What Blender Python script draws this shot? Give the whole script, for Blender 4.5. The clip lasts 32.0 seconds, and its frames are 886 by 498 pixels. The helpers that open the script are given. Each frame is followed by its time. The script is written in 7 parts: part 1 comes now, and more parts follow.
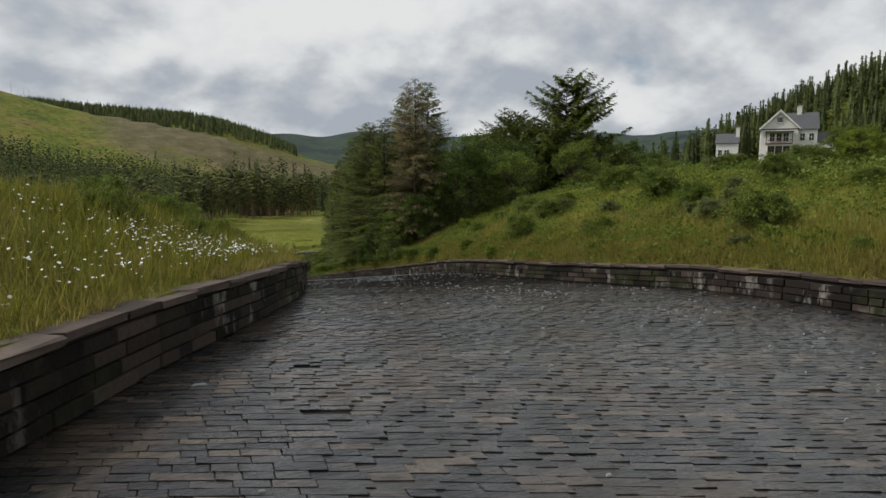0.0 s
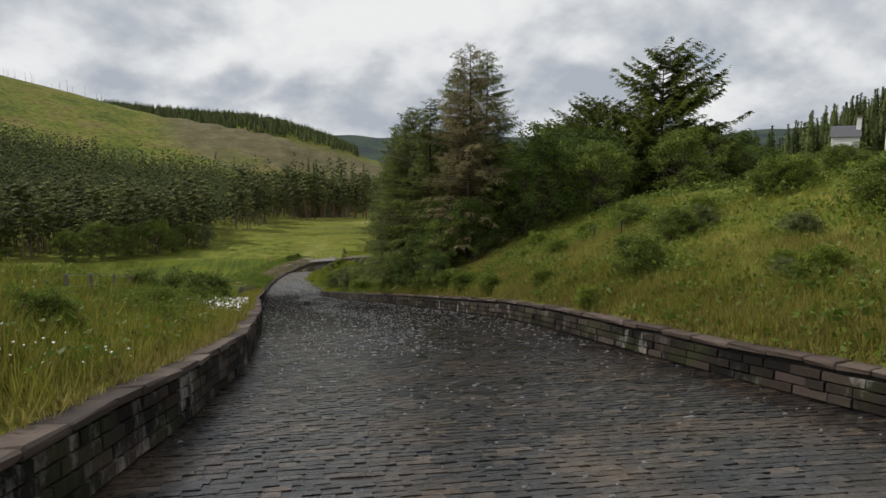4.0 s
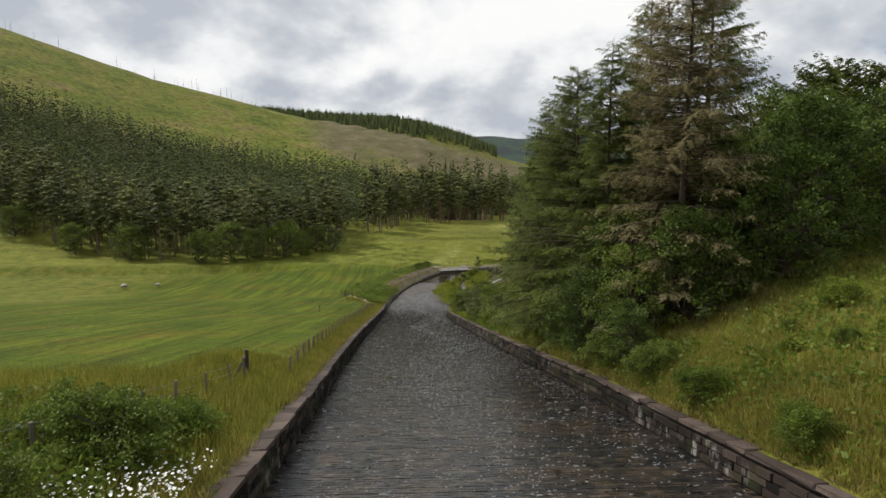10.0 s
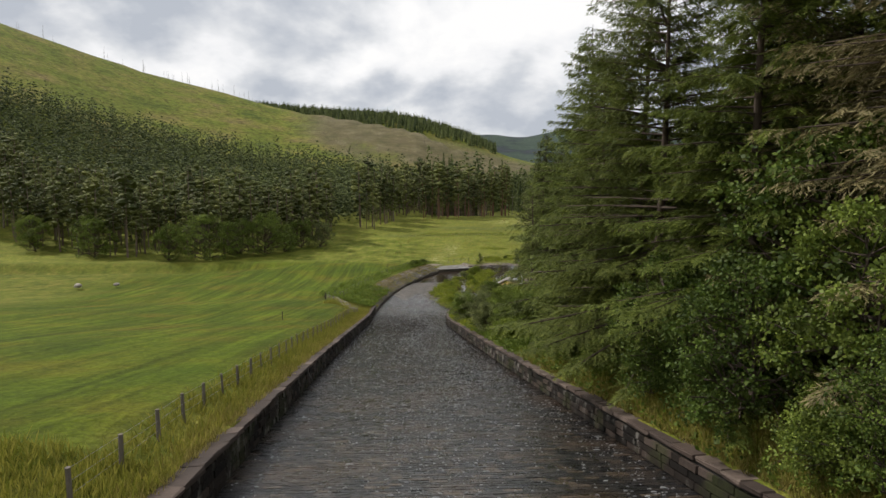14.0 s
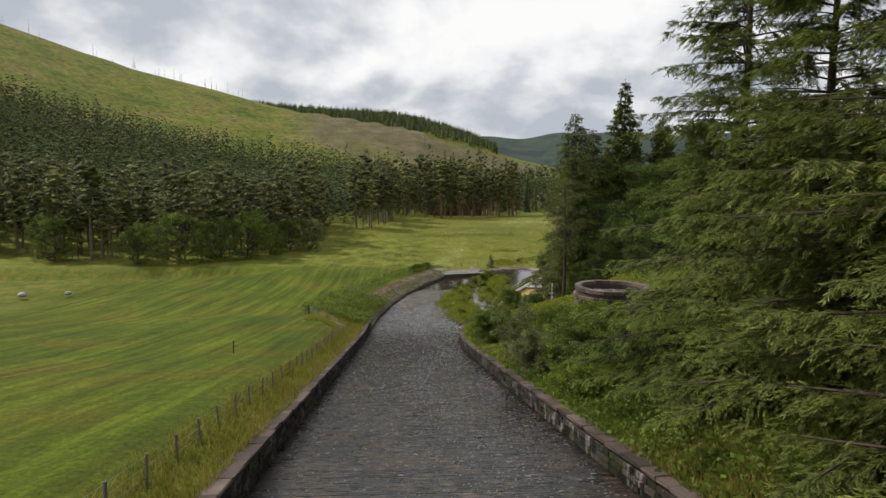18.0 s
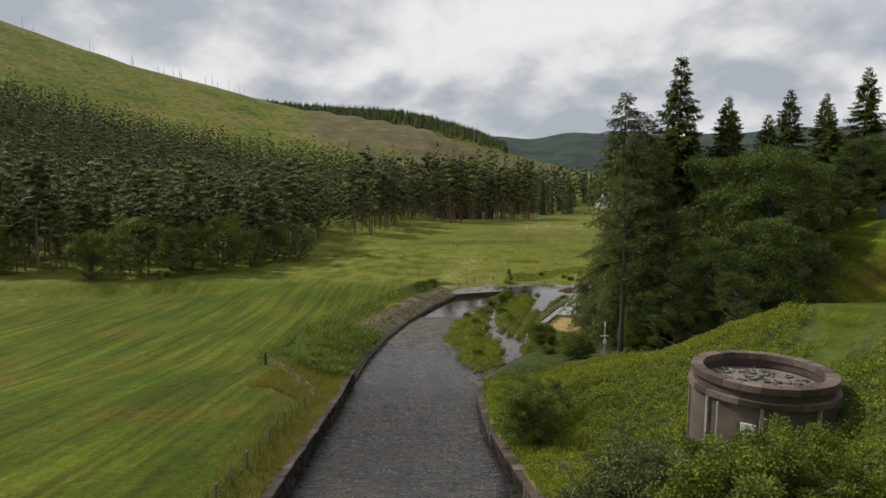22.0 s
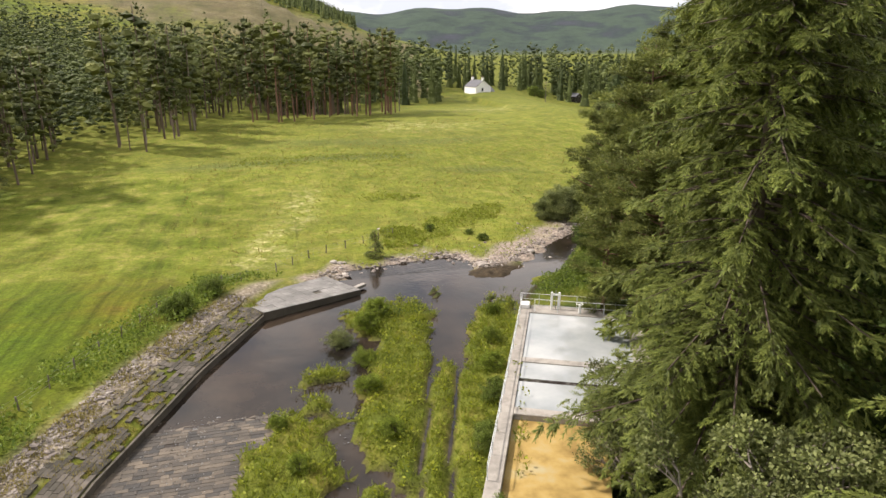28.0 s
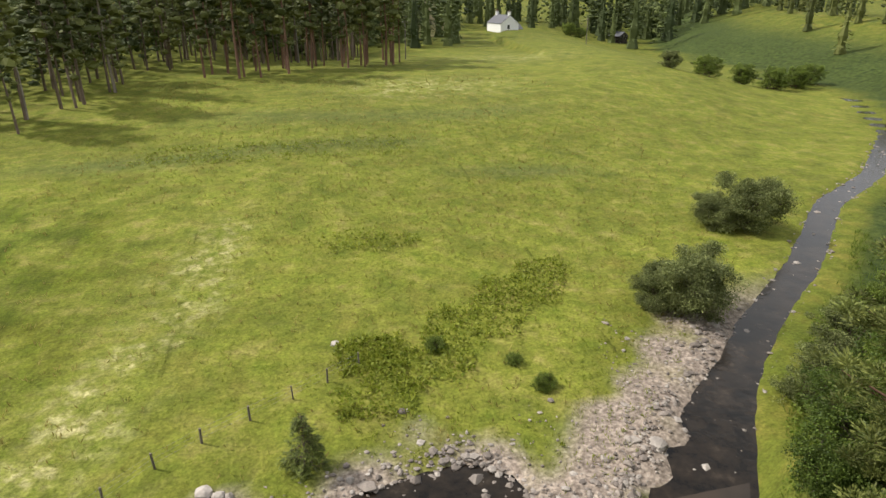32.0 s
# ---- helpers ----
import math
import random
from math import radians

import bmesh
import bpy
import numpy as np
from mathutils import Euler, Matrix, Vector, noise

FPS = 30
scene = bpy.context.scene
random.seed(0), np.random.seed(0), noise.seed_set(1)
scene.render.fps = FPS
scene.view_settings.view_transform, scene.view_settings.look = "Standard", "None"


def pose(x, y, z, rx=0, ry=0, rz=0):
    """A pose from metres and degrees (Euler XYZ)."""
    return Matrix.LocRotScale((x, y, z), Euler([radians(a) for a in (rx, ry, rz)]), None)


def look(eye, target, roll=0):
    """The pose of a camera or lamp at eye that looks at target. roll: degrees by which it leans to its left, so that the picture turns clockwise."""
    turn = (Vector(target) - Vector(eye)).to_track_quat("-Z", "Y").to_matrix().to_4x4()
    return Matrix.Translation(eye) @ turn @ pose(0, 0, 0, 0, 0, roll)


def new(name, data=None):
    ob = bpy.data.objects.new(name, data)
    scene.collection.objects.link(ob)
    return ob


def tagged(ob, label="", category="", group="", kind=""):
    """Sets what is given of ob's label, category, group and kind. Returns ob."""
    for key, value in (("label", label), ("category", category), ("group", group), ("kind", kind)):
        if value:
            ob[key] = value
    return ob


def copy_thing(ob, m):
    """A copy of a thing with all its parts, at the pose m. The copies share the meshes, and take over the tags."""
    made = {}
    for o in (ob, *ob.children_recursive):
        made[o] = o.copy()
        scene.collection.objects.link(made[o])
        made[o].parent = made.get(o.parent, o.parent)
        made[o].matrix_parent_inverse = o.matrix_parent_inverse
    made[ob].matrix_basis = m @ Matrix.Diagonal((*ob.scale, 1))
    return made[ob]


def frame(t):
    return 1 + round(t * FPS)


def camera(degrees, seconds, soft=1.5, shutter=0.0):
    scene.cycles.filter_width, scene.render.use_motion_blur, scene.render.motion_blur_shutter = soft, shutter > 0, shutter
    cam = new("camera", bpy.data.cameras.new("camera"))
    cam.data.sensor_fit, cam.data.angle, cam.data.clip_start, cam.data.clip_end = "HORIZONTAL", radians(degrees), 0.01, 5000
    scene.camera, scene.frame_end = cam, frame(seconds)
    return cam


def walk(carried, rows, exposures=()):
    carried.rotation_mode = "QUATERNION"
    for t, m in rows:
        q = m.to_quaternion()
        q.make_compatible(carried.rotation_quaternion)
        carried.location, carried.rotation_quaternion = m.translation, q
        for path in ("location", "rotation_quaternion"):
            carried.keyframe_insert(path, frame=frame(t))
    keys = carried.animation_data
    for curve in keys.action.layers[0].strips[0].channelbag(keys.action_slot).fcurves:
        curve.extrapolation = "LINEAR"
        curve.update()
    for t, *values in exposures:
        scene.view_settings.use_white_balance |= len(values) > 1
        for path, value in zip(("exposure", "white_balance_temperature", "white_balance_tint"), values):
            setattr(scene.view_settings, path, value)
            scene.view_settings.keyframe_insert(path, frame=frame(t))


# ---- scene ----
cam = camera(70.54, 32.0)
# seconds, place, turn to the left, tilt upwards, lean
PATH = (
    (0.0, -10.97, -48.90, 0.77, -20.71, -6.90, 0.00),
    (0.5, -10.00, -46.88, 0.64, -20.69, -6.83, -0.00),
    (1.0, -9.06, -44.73, 0.56, -20.62, -6.76, -0.01),
    (1.5, -8.11, -42.41, 0.50, -20.63, -6.75, -0.02),
    (2.0, -7.17, -40.01, 0.49, -19.52, -6.76, -0.04),
    (2.5, -6.29, -37.50, 0.49, -16.37, -6.78, -0.06),
    (3.0, -5.45, -34.93, 0.44, -15.83, -6.76, -0.04),
    (3.5, -4.63, -32.36, 0.36, -15.49, -6.79, -0.01),
    (5.5, -1.89, -22.11, 0.25, -14.11, -6.77, -0.02),
    (6.0, -1.31, -19.57, 0.12, -12.63, -6.76, -0.03),
    (6.5, -0.83, -17.20, -0.00, -6.77, -6.71, -0.00),
    (7.0, -0.61, -15.15, -0.09, -2.58, -6.74, 0.04),
    (7.5, -0.61, -13.50, -0.14, -2.58, -6.72, 0.07),
    (8.0, -0.58, -12.03, -0.14, -2.60, -6.75, 0.07),
    (8.5, -0.54, -10.55, -0.15, -2.64, -6.73, 0.05),
    (9.0, -0.47, -8.94, -0.16, -2.64, -6.72, 0.02),
    (9.5, -0.40, -7.08, -0.22, -2.65, -6.71, -0.01),
    (10.0, -0.32, -4.87, -0.21, -2.61, -6.69, -0.03),
    (10.5, -0.14, -2.48, -0.09, -2.59, -6.72, -0.05),
    (11.0, -0.00, -0.00, 0.00, -2.62, -6.80, -0.06),
    (11.5, 0.12, 2.46, -0.08, -2.68, -6.79, -0.05),
    (12.0, 0.25, 4.91, -0.35, -2.68, -6.75, -0.01),
    (12.5, 0.40, 7.36, -0.90, -2.68, -6.73, 0.03),
    (13.0, 0.52, 9.83, -1.76, -2.75, -6.75, 0.05),
    (13.5, 0.56, 12.39, -2.77, -2.78, -6.77, 0.07),
    (14.0, 0.60, 15.14, -3.51, -2.78, -6.75, 0.06),
    (14.5, 0.61, 17.96, -4.09, -2.82, -6.72, 0.06),
    (15.0, 0.49, 20.72, -4.61, -2.83, -6.69, 0.07),
    (15.5, 0.38, 23.51, -5.04, -2.85, -6.66, 0.05),
    (17.5, -0.14, 34.22, -5.98, -2.91, -6.55, 0.01),
    (18.0, -0.15, 36.77, -6.18, -2.87, -6.51, -0.02),
    (18.5, -0.12, 39.34, -6.33, -2.86, -6.49, -0.05),
    (19.0, -0.00, 41.98, -6.44, -2.86, -6.49, -0.06),
    (19.5, 0.17, 44.75, -6.46, -2.48, -6.48, -0.05),
    (20.0, 0.34, 47.74, -6.48, -2.23, -6.49, -0.03),
    (20.5, 0.50, 50.94, -6.50, -2.20, -6.49, -0.01),
    (21.0, 0.69, 54.43, -6.52, -2.14, -6.49, -0.01),
    (21.5, 0.84, 58.29, -6.53, -2.12, -6.49, -0.00),
    (22.0, 0.93, 62.69, -6.53, -2.11, -6.46, 0.02),
    (22.5, 0.99, 67.49, -6.54, -2.11, -6.47, 0.04),
    (23.0, 1.09, 72.84, -6.54, -2.10, -6.45, 0.04),
    (23.5, 1.27, 78.41, -6.51, -2.10, -6.42, 0.03),
    (24.0, 1.53, 84.10, -6.50, -2.04, -6.40, 0.01),
    (24.5, 1.90, 89.82, -6.53, -4.31, -6.32, -0.01),
    (25.0, 2.39, 95.49, -6.62, -5.60, -6.26, 0.00),
    (25.5, 3.00, 101.10, -6.69, -15.35, -6.21, -0.05),
    (26.7, 5.80, 113.95, -6.98, -15.60, -7.00, -0.15),
    (27.5, 7.89, 122.07, -7.13, -15.48, -12.33, -0.13),
    (28.0, 9.35, 127.31, -7.12, -15.42, -16.97, -0.12),
    (28.5, 10.81, 132.59, -7.06, -15.37, -21.49, -0.07),
    (29.0, 12.26, 137.90, -6.97, -15.35, -22.75, -0.04),
    (29.5, 13.72, 143.23, -6.91, -15.32, -22.77, -0.02),
    (30.0, 15.18, 148.57, -6.87, -15.29, -22.77, 0.01),
    (30.5, 16.63, 153.93, -6.85, -15.25, -22.75, 0.04),
    (31.0, 18.06, 159.28, -6.81, -15.29, -22.75, 0.09),
    (31.5, 19.46, 164.68, -6.78, -15.26, -22.73, 0.11),
    (32.0, 20.85, 170.14, -6.75, -13.94, -22.73, 0.07),
)


def heading(yaw, tilt, lean):
    """A turn to the left, then a tilt upwards, then a lean, in degrees."""
    return Matrix.Rotation(radians(yaw), 4, "Z") @ Matrix.Rotation(radians(90 + tilt), 4, "X") @ Matrix.Rotation(radians(lean), 4, "Z")


walk(cam, [(t, Matrix.Translation((x, y, z)) @ heading(a, b, c)) for t, x, y, z, a, b, c in PATH],
     exposures=((0.0, -0.38, 6400, 9), (3.0, -0.3, 6400, 10), (8.0, -0.08, 6500, 10), (15.0, 0.0, 6500, 11), (18.0, -0.04, 6500, 11), (21.0, -0.28, 6500, 10), (25.5, -0.26, 6500, 10), (28.0, 0.82, 6750, 15), (29.0, 0.86, 6750, 15), (30.0, 0.72, 6750, 14), (31.0, 0.66, 6600, 12), (32.0, 0.48, 6500, 10)))
# ---- daylight: broken cloud, the sun high on the left ----
SUN_TURN, SUN_HEIGHT = radians(-62), radians(46)     # clockwise from straight ahead, above the horizon
sun = new("sun", bpy.data.lights.new("sun", "SUN"))
sun.data.energy, sun.data.angle, sun.data.color = 3.6, radians(3.0), (1.0, 0.95, 0.87)
sun.matrix_world = look((math.sin(SUN_TURN) * math.cos(SUN_HEIGHT), math.cos(SUN_TURN) * math.cos(SUN_HEIGHT), math.sin(SUN_HEIGHT)), (0, 0, 0))

world = bpy.data.worlds.new("sky")
scene.world = world
world.use_nodes = True
wn, wl = world.node_tree.nodes, world.node_tree.links
wn.clear()


def wnode(kind, **values):
    n = wn.new(kind)
    for key, value in values.items():
        n.inputs[key].default_value = value
    return n


def wmath(op, a, b):
    n = wn.new("ShaderNodeMath")
    n.operation = op
    for i, v in enumerate((a, b)):
        if isinstance(v, (int, float)):
            n.inputs[i].default_value = v
        else:
            wl.new(v, n.inputs[i])
    return n.outputs[0]


def wramp(fac, stops):
    n = wn.new("ShaderNodeValToRGB")
    while len(n.color_ramp.elements) < len(stops):
        n.color_ramp.elements.new(0.5)
    for e, (p, c) in zip(n.color_ramp.elements, stops):
        e.position, e.color = p, (*c, 1)
    wl.new(fac, n.inputs[0])
    return n.outputs[0]


sky = wn.new("ShaderNodeTexSky")
sky.sky_type, sky.sun_disc, sky.sun_elevation, sky.sun_rotation = "NISHITA", False, SUN_HEIGHT, SUN_TURN
sky.air_density, sky.dust_density = 1.0, 1.0
blue = wn.new("ShaderNodeBackground")
wl.new(sky.outputs[0], blue.inputs[0])
blue.inputs[1].default_value = 0.11
# the clouds lie on a flat layer overhead: the way upwards divided by its height
way = wn.new("ShaderNodeTexCoord")
split = wn.new("ShaderNodeSeparateXYZ")
wl.new(way.outputs["Generated"], split.inputs[0])
rise = wmath("ADD", wmath("MAXIMUM", split.outputs[2], 0.0), 0.55)
flat = wn.new("ShaderNodeCombineXYZ")
wl.new(wmath("DIVIDE", split.outputs[0], rise), flat.inputs[0])
wl.new(wmath("DIVIDE", split.outputs[1], rise), flat.inputs[1])


def cloud_noise(scale, shift, detail, rough):
    n = wnode("ShaderNodeTexNoise", Scale=scale, Detail=detail, Roughness=rough, Distortion=0.1)
    m = wn.new("ShaderNodeMapping")
    m.inputs["Location"].default_value = shift
    wl.new(flat.outputs[0], m.inputs[0])
    wl.new(m.outputs[0], n.inputs["Vector"])
    return n.outputs[0]


# thick parts are grey below, the sides towards the sun are white
SHIFT = (3.1, 1.7, 0.0)
mass = cloud_noise(2.1, SHIFT, 9.0, 0.5)
sunward = cloud_noise(2.1, (SHIFT[0] - 0.04, SHIFT[1] - 0.08, 0.0), 9.0, 0.5)
cover = wramp(cloud_noise(2.1, SHIFT, 5.0, 0.5), ((0.30, (0, 0, 0)), (0.38, (1, 1, 1))))
relief = wmath("MULTIPLY", wmath("SUBTRACT", mass, sunward), 3.2)
shade = wmath("ADD", wmath("ADD", relief, 0.5), wmath("MULTIPLY", wmath("SUBTRACT", 0.5, mass), 0.7))
body = wramp(shade, ((0.28, (0.50, 0.54, 0.60)), (0.42, (0.64, 0.67, 0.71)), (0.52, (0.77, 0.79, 0.81)), (0.62, (0.90, 0.91, 0.92)), (0.76, (1.0, 1.0, 0.99))))
clouds = wn.new("ShaderNodeBackground")
wl.new(body, clouds.inputs[0])
clouds.inputs[1].default_value = 1.0
both = wn.new("ShaderNodeMixShader")
wl.new(cover, both.inputs[0])
wl.new(blue.outputs[0], both.inputs[1])
wl.new(clouds.outputs[0], both.inputs[2])
sky_out = wn.new("ShaderNodeOutputWorld")
wl.new(both.outputs[0], sky_out.inputs[0])
# ---- materials ----
class Look:
    """A node material in the making."""

    def __init__(self, name, rough=0.8, metal=0.0, spec=0.4):
        self.mat = bpy.data.materials.new(name)
        self.mat.use_nodes = True
        self.n, self.l = self.mat.node_tree.nodes, self.mat.node_tree.links
        self.bsdf = self.n["Principled BSDF"]
        self.bsdf.inputs["Roughness"].default_value, self.bsdf.inputs["Metallic"].default_value = rough, metal
        self.bsdf.inputs["Specular IOR Level"].default_value = spec
        self.coord = self.n.new("ShaderNodeTexCoord")
        self.geo = self.n.new("ShaderNodeNewGeometry")
        self.info = self.n.new("ShaderNodeObjectInfo")

    def link(self, value, socket):
        if isinstance(value, (int, float)):
            socket.default_value = value
        elif isinstance(value, tuple):
            socket.default_value = (*value, 1) if len(value) == 3 else value
        else:
            self.l.new(value, socket)

    def noise(self, scale, detail=3.0, rough=0.55, where=None, stretch=None):
        n = self.n.new("ShaderNodeTexNoise")
        n.inputs["Scale"].default_value, n.inputs["Detail"].default_value, n.inputs["Roughness"].default_value = scale, detail, rough
        v = where or self.geo.outputs["Position"]
        if stretch:
            m = self.n.new("ShaderNodeMapping")
            m.inputs["Scale"].default_value = stretch[:3]
            if len(stretch) > 3:
                m.inputs["Rotation"].default_value = (0, 0, stretch[3])
            self.l.new(v, m.inputs[0])
            v = m.outputs[0]
        self.l.new(v, n.inputs["Vector"])
        return n.outputs[0]

    def ramp(self, fac, *stops):
        n = self.n.new("ShaderNodeValToRGB")
        while len(n.color_ramp.elements) < len(stops):
            n.color_ramp.elements.new(0.5)
        for e, (p, c) in zip(n.color_ramp.elements, stops):
            e.position, e.color = p, ((c, c, c, 1) if isinstance(c, (int, float)) else (*c, 1))
        self.link(fac, n.inputs[0])
        return n.outputs[0]

    def mix(self, fac, a, b, how="MIX"):
        n = self.n.new("ShaderNodeMix")
        n.data_type, n.blend_type = "RGBA", how
        self.link(fac, n.inputs[0])
        self.link(a, n.inputs[6])
        self.link(b, n.inputs[7])
        return n.outputs[2]

    def math(self, op, a, b=0.0):
        n = self.n.new("ShaderNodeMath")
        n.operation = op
        self.link(a, n.inputs[0])
        self.link(b, n.inputs[1])
        return n.outputs[0]

    def attr(self, name):
        n = self.n.new("ShaderNodeAttribute")
        n.attribute_name = name
        return n.outputs["Fac"]

    def done(self, color, bump=None, strength=0.4, distance=0.02, rough=None):
        self.link(color, self.bsdf.inputs["Base Color"])
        if rough is not None:
            self.link(rough, self.bsdf.inputs["Roughness"])
        if bump is not None:
            n = self.n.new("ShaderNodeBump")
            n.inputs["Strength"].default_value, n.inputs["Distance"].default_value = strength, distance
            self.l.new(bump, n.inputs["Height"])
            self.l.new(n.outputs[0], self.bsdf.inputs["Normal"])
        return self.mat


def stone_look(name, a, b, c, rough=0.75, wet=0.0, island=True):
    k = Look(name, rough)
    pick = k.geo.outputs["Random Per Island"] if island else k.info.outputs["Random"]
    grain, stain = k.noise(9, 5), k.noise(0.7, 4)
    col = k.ramp(pick, (0.0, a), (0.5, b), (1.0, c))
    col = k.mix(k.math("MULTIPLY", k.ramp(stain, (0.35, 0.0), (0.65, 1.0)), 0.55), col, tuple(v * 0.45 for v in a))
    col = k.mix(0.35, col, k.ramp(grain, (0.3, 0.35), (0.7, 1.0)), "MULTIPLY")
    r = k.ramp(stain, (0.3, rough - wet), (0.7, rough)) if wet else None
    return k.done(col, grain, 0.5, 0.03, r)


def sett_look():
    """Wet setts: stone colour by the piece under a thin film of running water."""
    k = Look("wet_setts", 0.4, spec=0.3)
    pick, grain, stain, silt = k.geo.outputs["Random Per Island"], k.noise(7, 6), k.noise(0.35, 5), k.noise(1.4, 5)
    col = k.ramp(pick, (0.0, (0.011, 0.011, 0.012)), (0.45, (0.026, 0.025, 0.025)), (0.8, (0.050, 0.042, 0.036)), (1.0, (0.105, 0.078, 0.055)))
    col = k.mix(k.math("MULTIPLY", k.ramp(stain, (0.48, 0.0), (0.66, 1.0)), 0.5), col, (0.095, 0.060, 0.034))
    col = k.mix(k.math("MULTIPLY", k.ramp(silt, (0.5, 0.0), (0.72, 1.0)), 0.65), col, (0.014, 0.014, 0.016))
    col = k.mix(0.55, col, k.ramp(grain, (0.3, 0.25), (0.7, 1.3)), "MULTIPLY")
    ripple = k.noise(3.2, 4, stretch=(0.7, 2.2, 1))
    mat = k.done(col, k.math("ADD", k.math("MULTIPLY", grain, 0.5), ripple), 0.5, 0.035, k.ramp(silt, (0.35, 0.2), (0.65, 0.5)))
    k.bsdf.inputs["Coat Weight"].default_value = 0.9
    k.bsdf.inputs["Coat IOR"].default_value = 1.35
    k.link(k.ramp(k.noise(0.8, 4), (0.35, 0.04), (0.65, 0.16)), k.bsdf.inputs["Coat Roughness"])
    film = k.n.new("ShaderNodeBump")
    film.inputs["Strength"].default_value, film.inputs["Distance"].default_value = 0.9, 0.055
    k.l.new(k.noise(3.6, 5, 0.65, stretch=(0.6, 1.8, 1)), film.inputs["Height"])
    k.l.new(film.outputs[0], k.bsdf.inputs["Coat Normal"])
    return mat


def wall_look():
    """Dark damp masonry with pale lime runs and some moss."""
    k = Look("wall_stone", 0.85, spec=0.15)
    pick, grain = k.geo.outputs["Random Per Island"], k.noise(9, 5)
    col = k.ramp(pick, (0.0, (0.009, 0.008, 0.007)), (0.5, (0.023, 0.018, 0.015)), (0.8, (0.045, 0.034, 0.028)), (1.0, (0.085, 0.064, 0.054)))
    col = k.mix(k.math("MULTIPLY", k.ramp(k.noise(0.5, 4), (0.5, 0.0), (0.65, 1.0)), 0.5), col, (0.045, 0.055, 0.018))
    lime = k.math("MULTIPLY", k.ramp(k.noise(1.6, 6, 0.65, stretch=(1, 1, 0.5)), (0.53, 0.0), (0.66, 1.0)), k.ramp(k.noise(0.22, 3), (0.42, 0.0), (0.58, 1.0)))
    col = k.mix(k.math("MULTIPLY", lime, 0.75), col, (0.36, 0.34, 0.31))
    col = k.mix(0.4, col, k.ramp(grain, (0.3, 0.35), (0.7, 1.0)), "MULTIPLY")
    return k.done(col, grain, 0.6, 0.04)


def leaf_look(name, dark, light, rough=0.6, glow=0.28):
    k = Look(name, rough, spec=0.25)
    col = k.mix(k.geo.outputs["Random Per Island"], dark, light)
    col = k.mix(k.math("MULTIPLY", k.info.outputs["Random"], 0.35), col, tuple(v * 0.72 for v in dark))
    col = k.mix(0.5, col, k.ramp(k.noise(0.45, 3), (0.3, 0.55), (0.7, 1.15)), "MULTIPLY")
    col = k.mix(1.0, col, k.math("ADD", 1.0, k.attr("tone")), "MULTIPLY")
    k.done(col)
    k.bsdf.inputs["Subsurface Weight"].default_value = 0.0
    t = k.n.new("ShaderNodeBsdfTranslucent")
    k.l.new(col, t.inputs[0])
    m = k.n.new("ShaderNodeMixShader")
    m.inputs[0].default_value = glow
    k.l.new(k.bsdf.outputs[0], m.inputs[1])
    k.l.new(t.outputs[0], m.inputs[2])
    k.l.new(m.outputs[0], k.n["Material Output"].inputs[0])
    return k.mat


def wood_look(name, dark, light):
    """Needle clumps of far woods: one colour to the clump, from dull to fresh."""
    k = Look(name, 0.7, spec=0.2)
    col = k.mix(k.math("ADD", 0.45, k.attr("tone")), dark, light)
    col = k.mix(0.3, col, k.ramp(k.geo.outputs["Random Per Island"], (0.0, 0.5), (1.0, 1.3)), "MULTIPLY")
    k.done(col)
    t = k.n.new("ShaderNodeBsdfTranslucent")
    k.l.new(col, t.inputs[0])
    m = k.n.new("ShaderNodeMixShader")
    m.inputs[0].default_value = 0.15
    k.l.new(k.bsdf.outputs[0], m.inputs[1])
    k.l.new(t.outputs[0], m.inputs[2])
    k.l.new(m.outputs[0], k.n["Material Output"].inputs[0])
    return k.mat


def plain_look(name, color, rough=0.6, metal=0.0, dirt=0.35):
    k = Look(name, rough, metal)
    col = k.mix(k.math("MULTIPLY", k.ramp(k.noise(1.6, 5), (0.4, 0.0), (0.7, 1.0)), dirt), color, tuple(v * 0.5 for v in color))
    col = k.mix(0.3, col, k.ramp(k.noise(14, 3), (0.3, 0.6), (0.7, 1.0)), "MULTIPLY")
    return k.done(col, k.noise(18, 3), 0.2, 0.01)


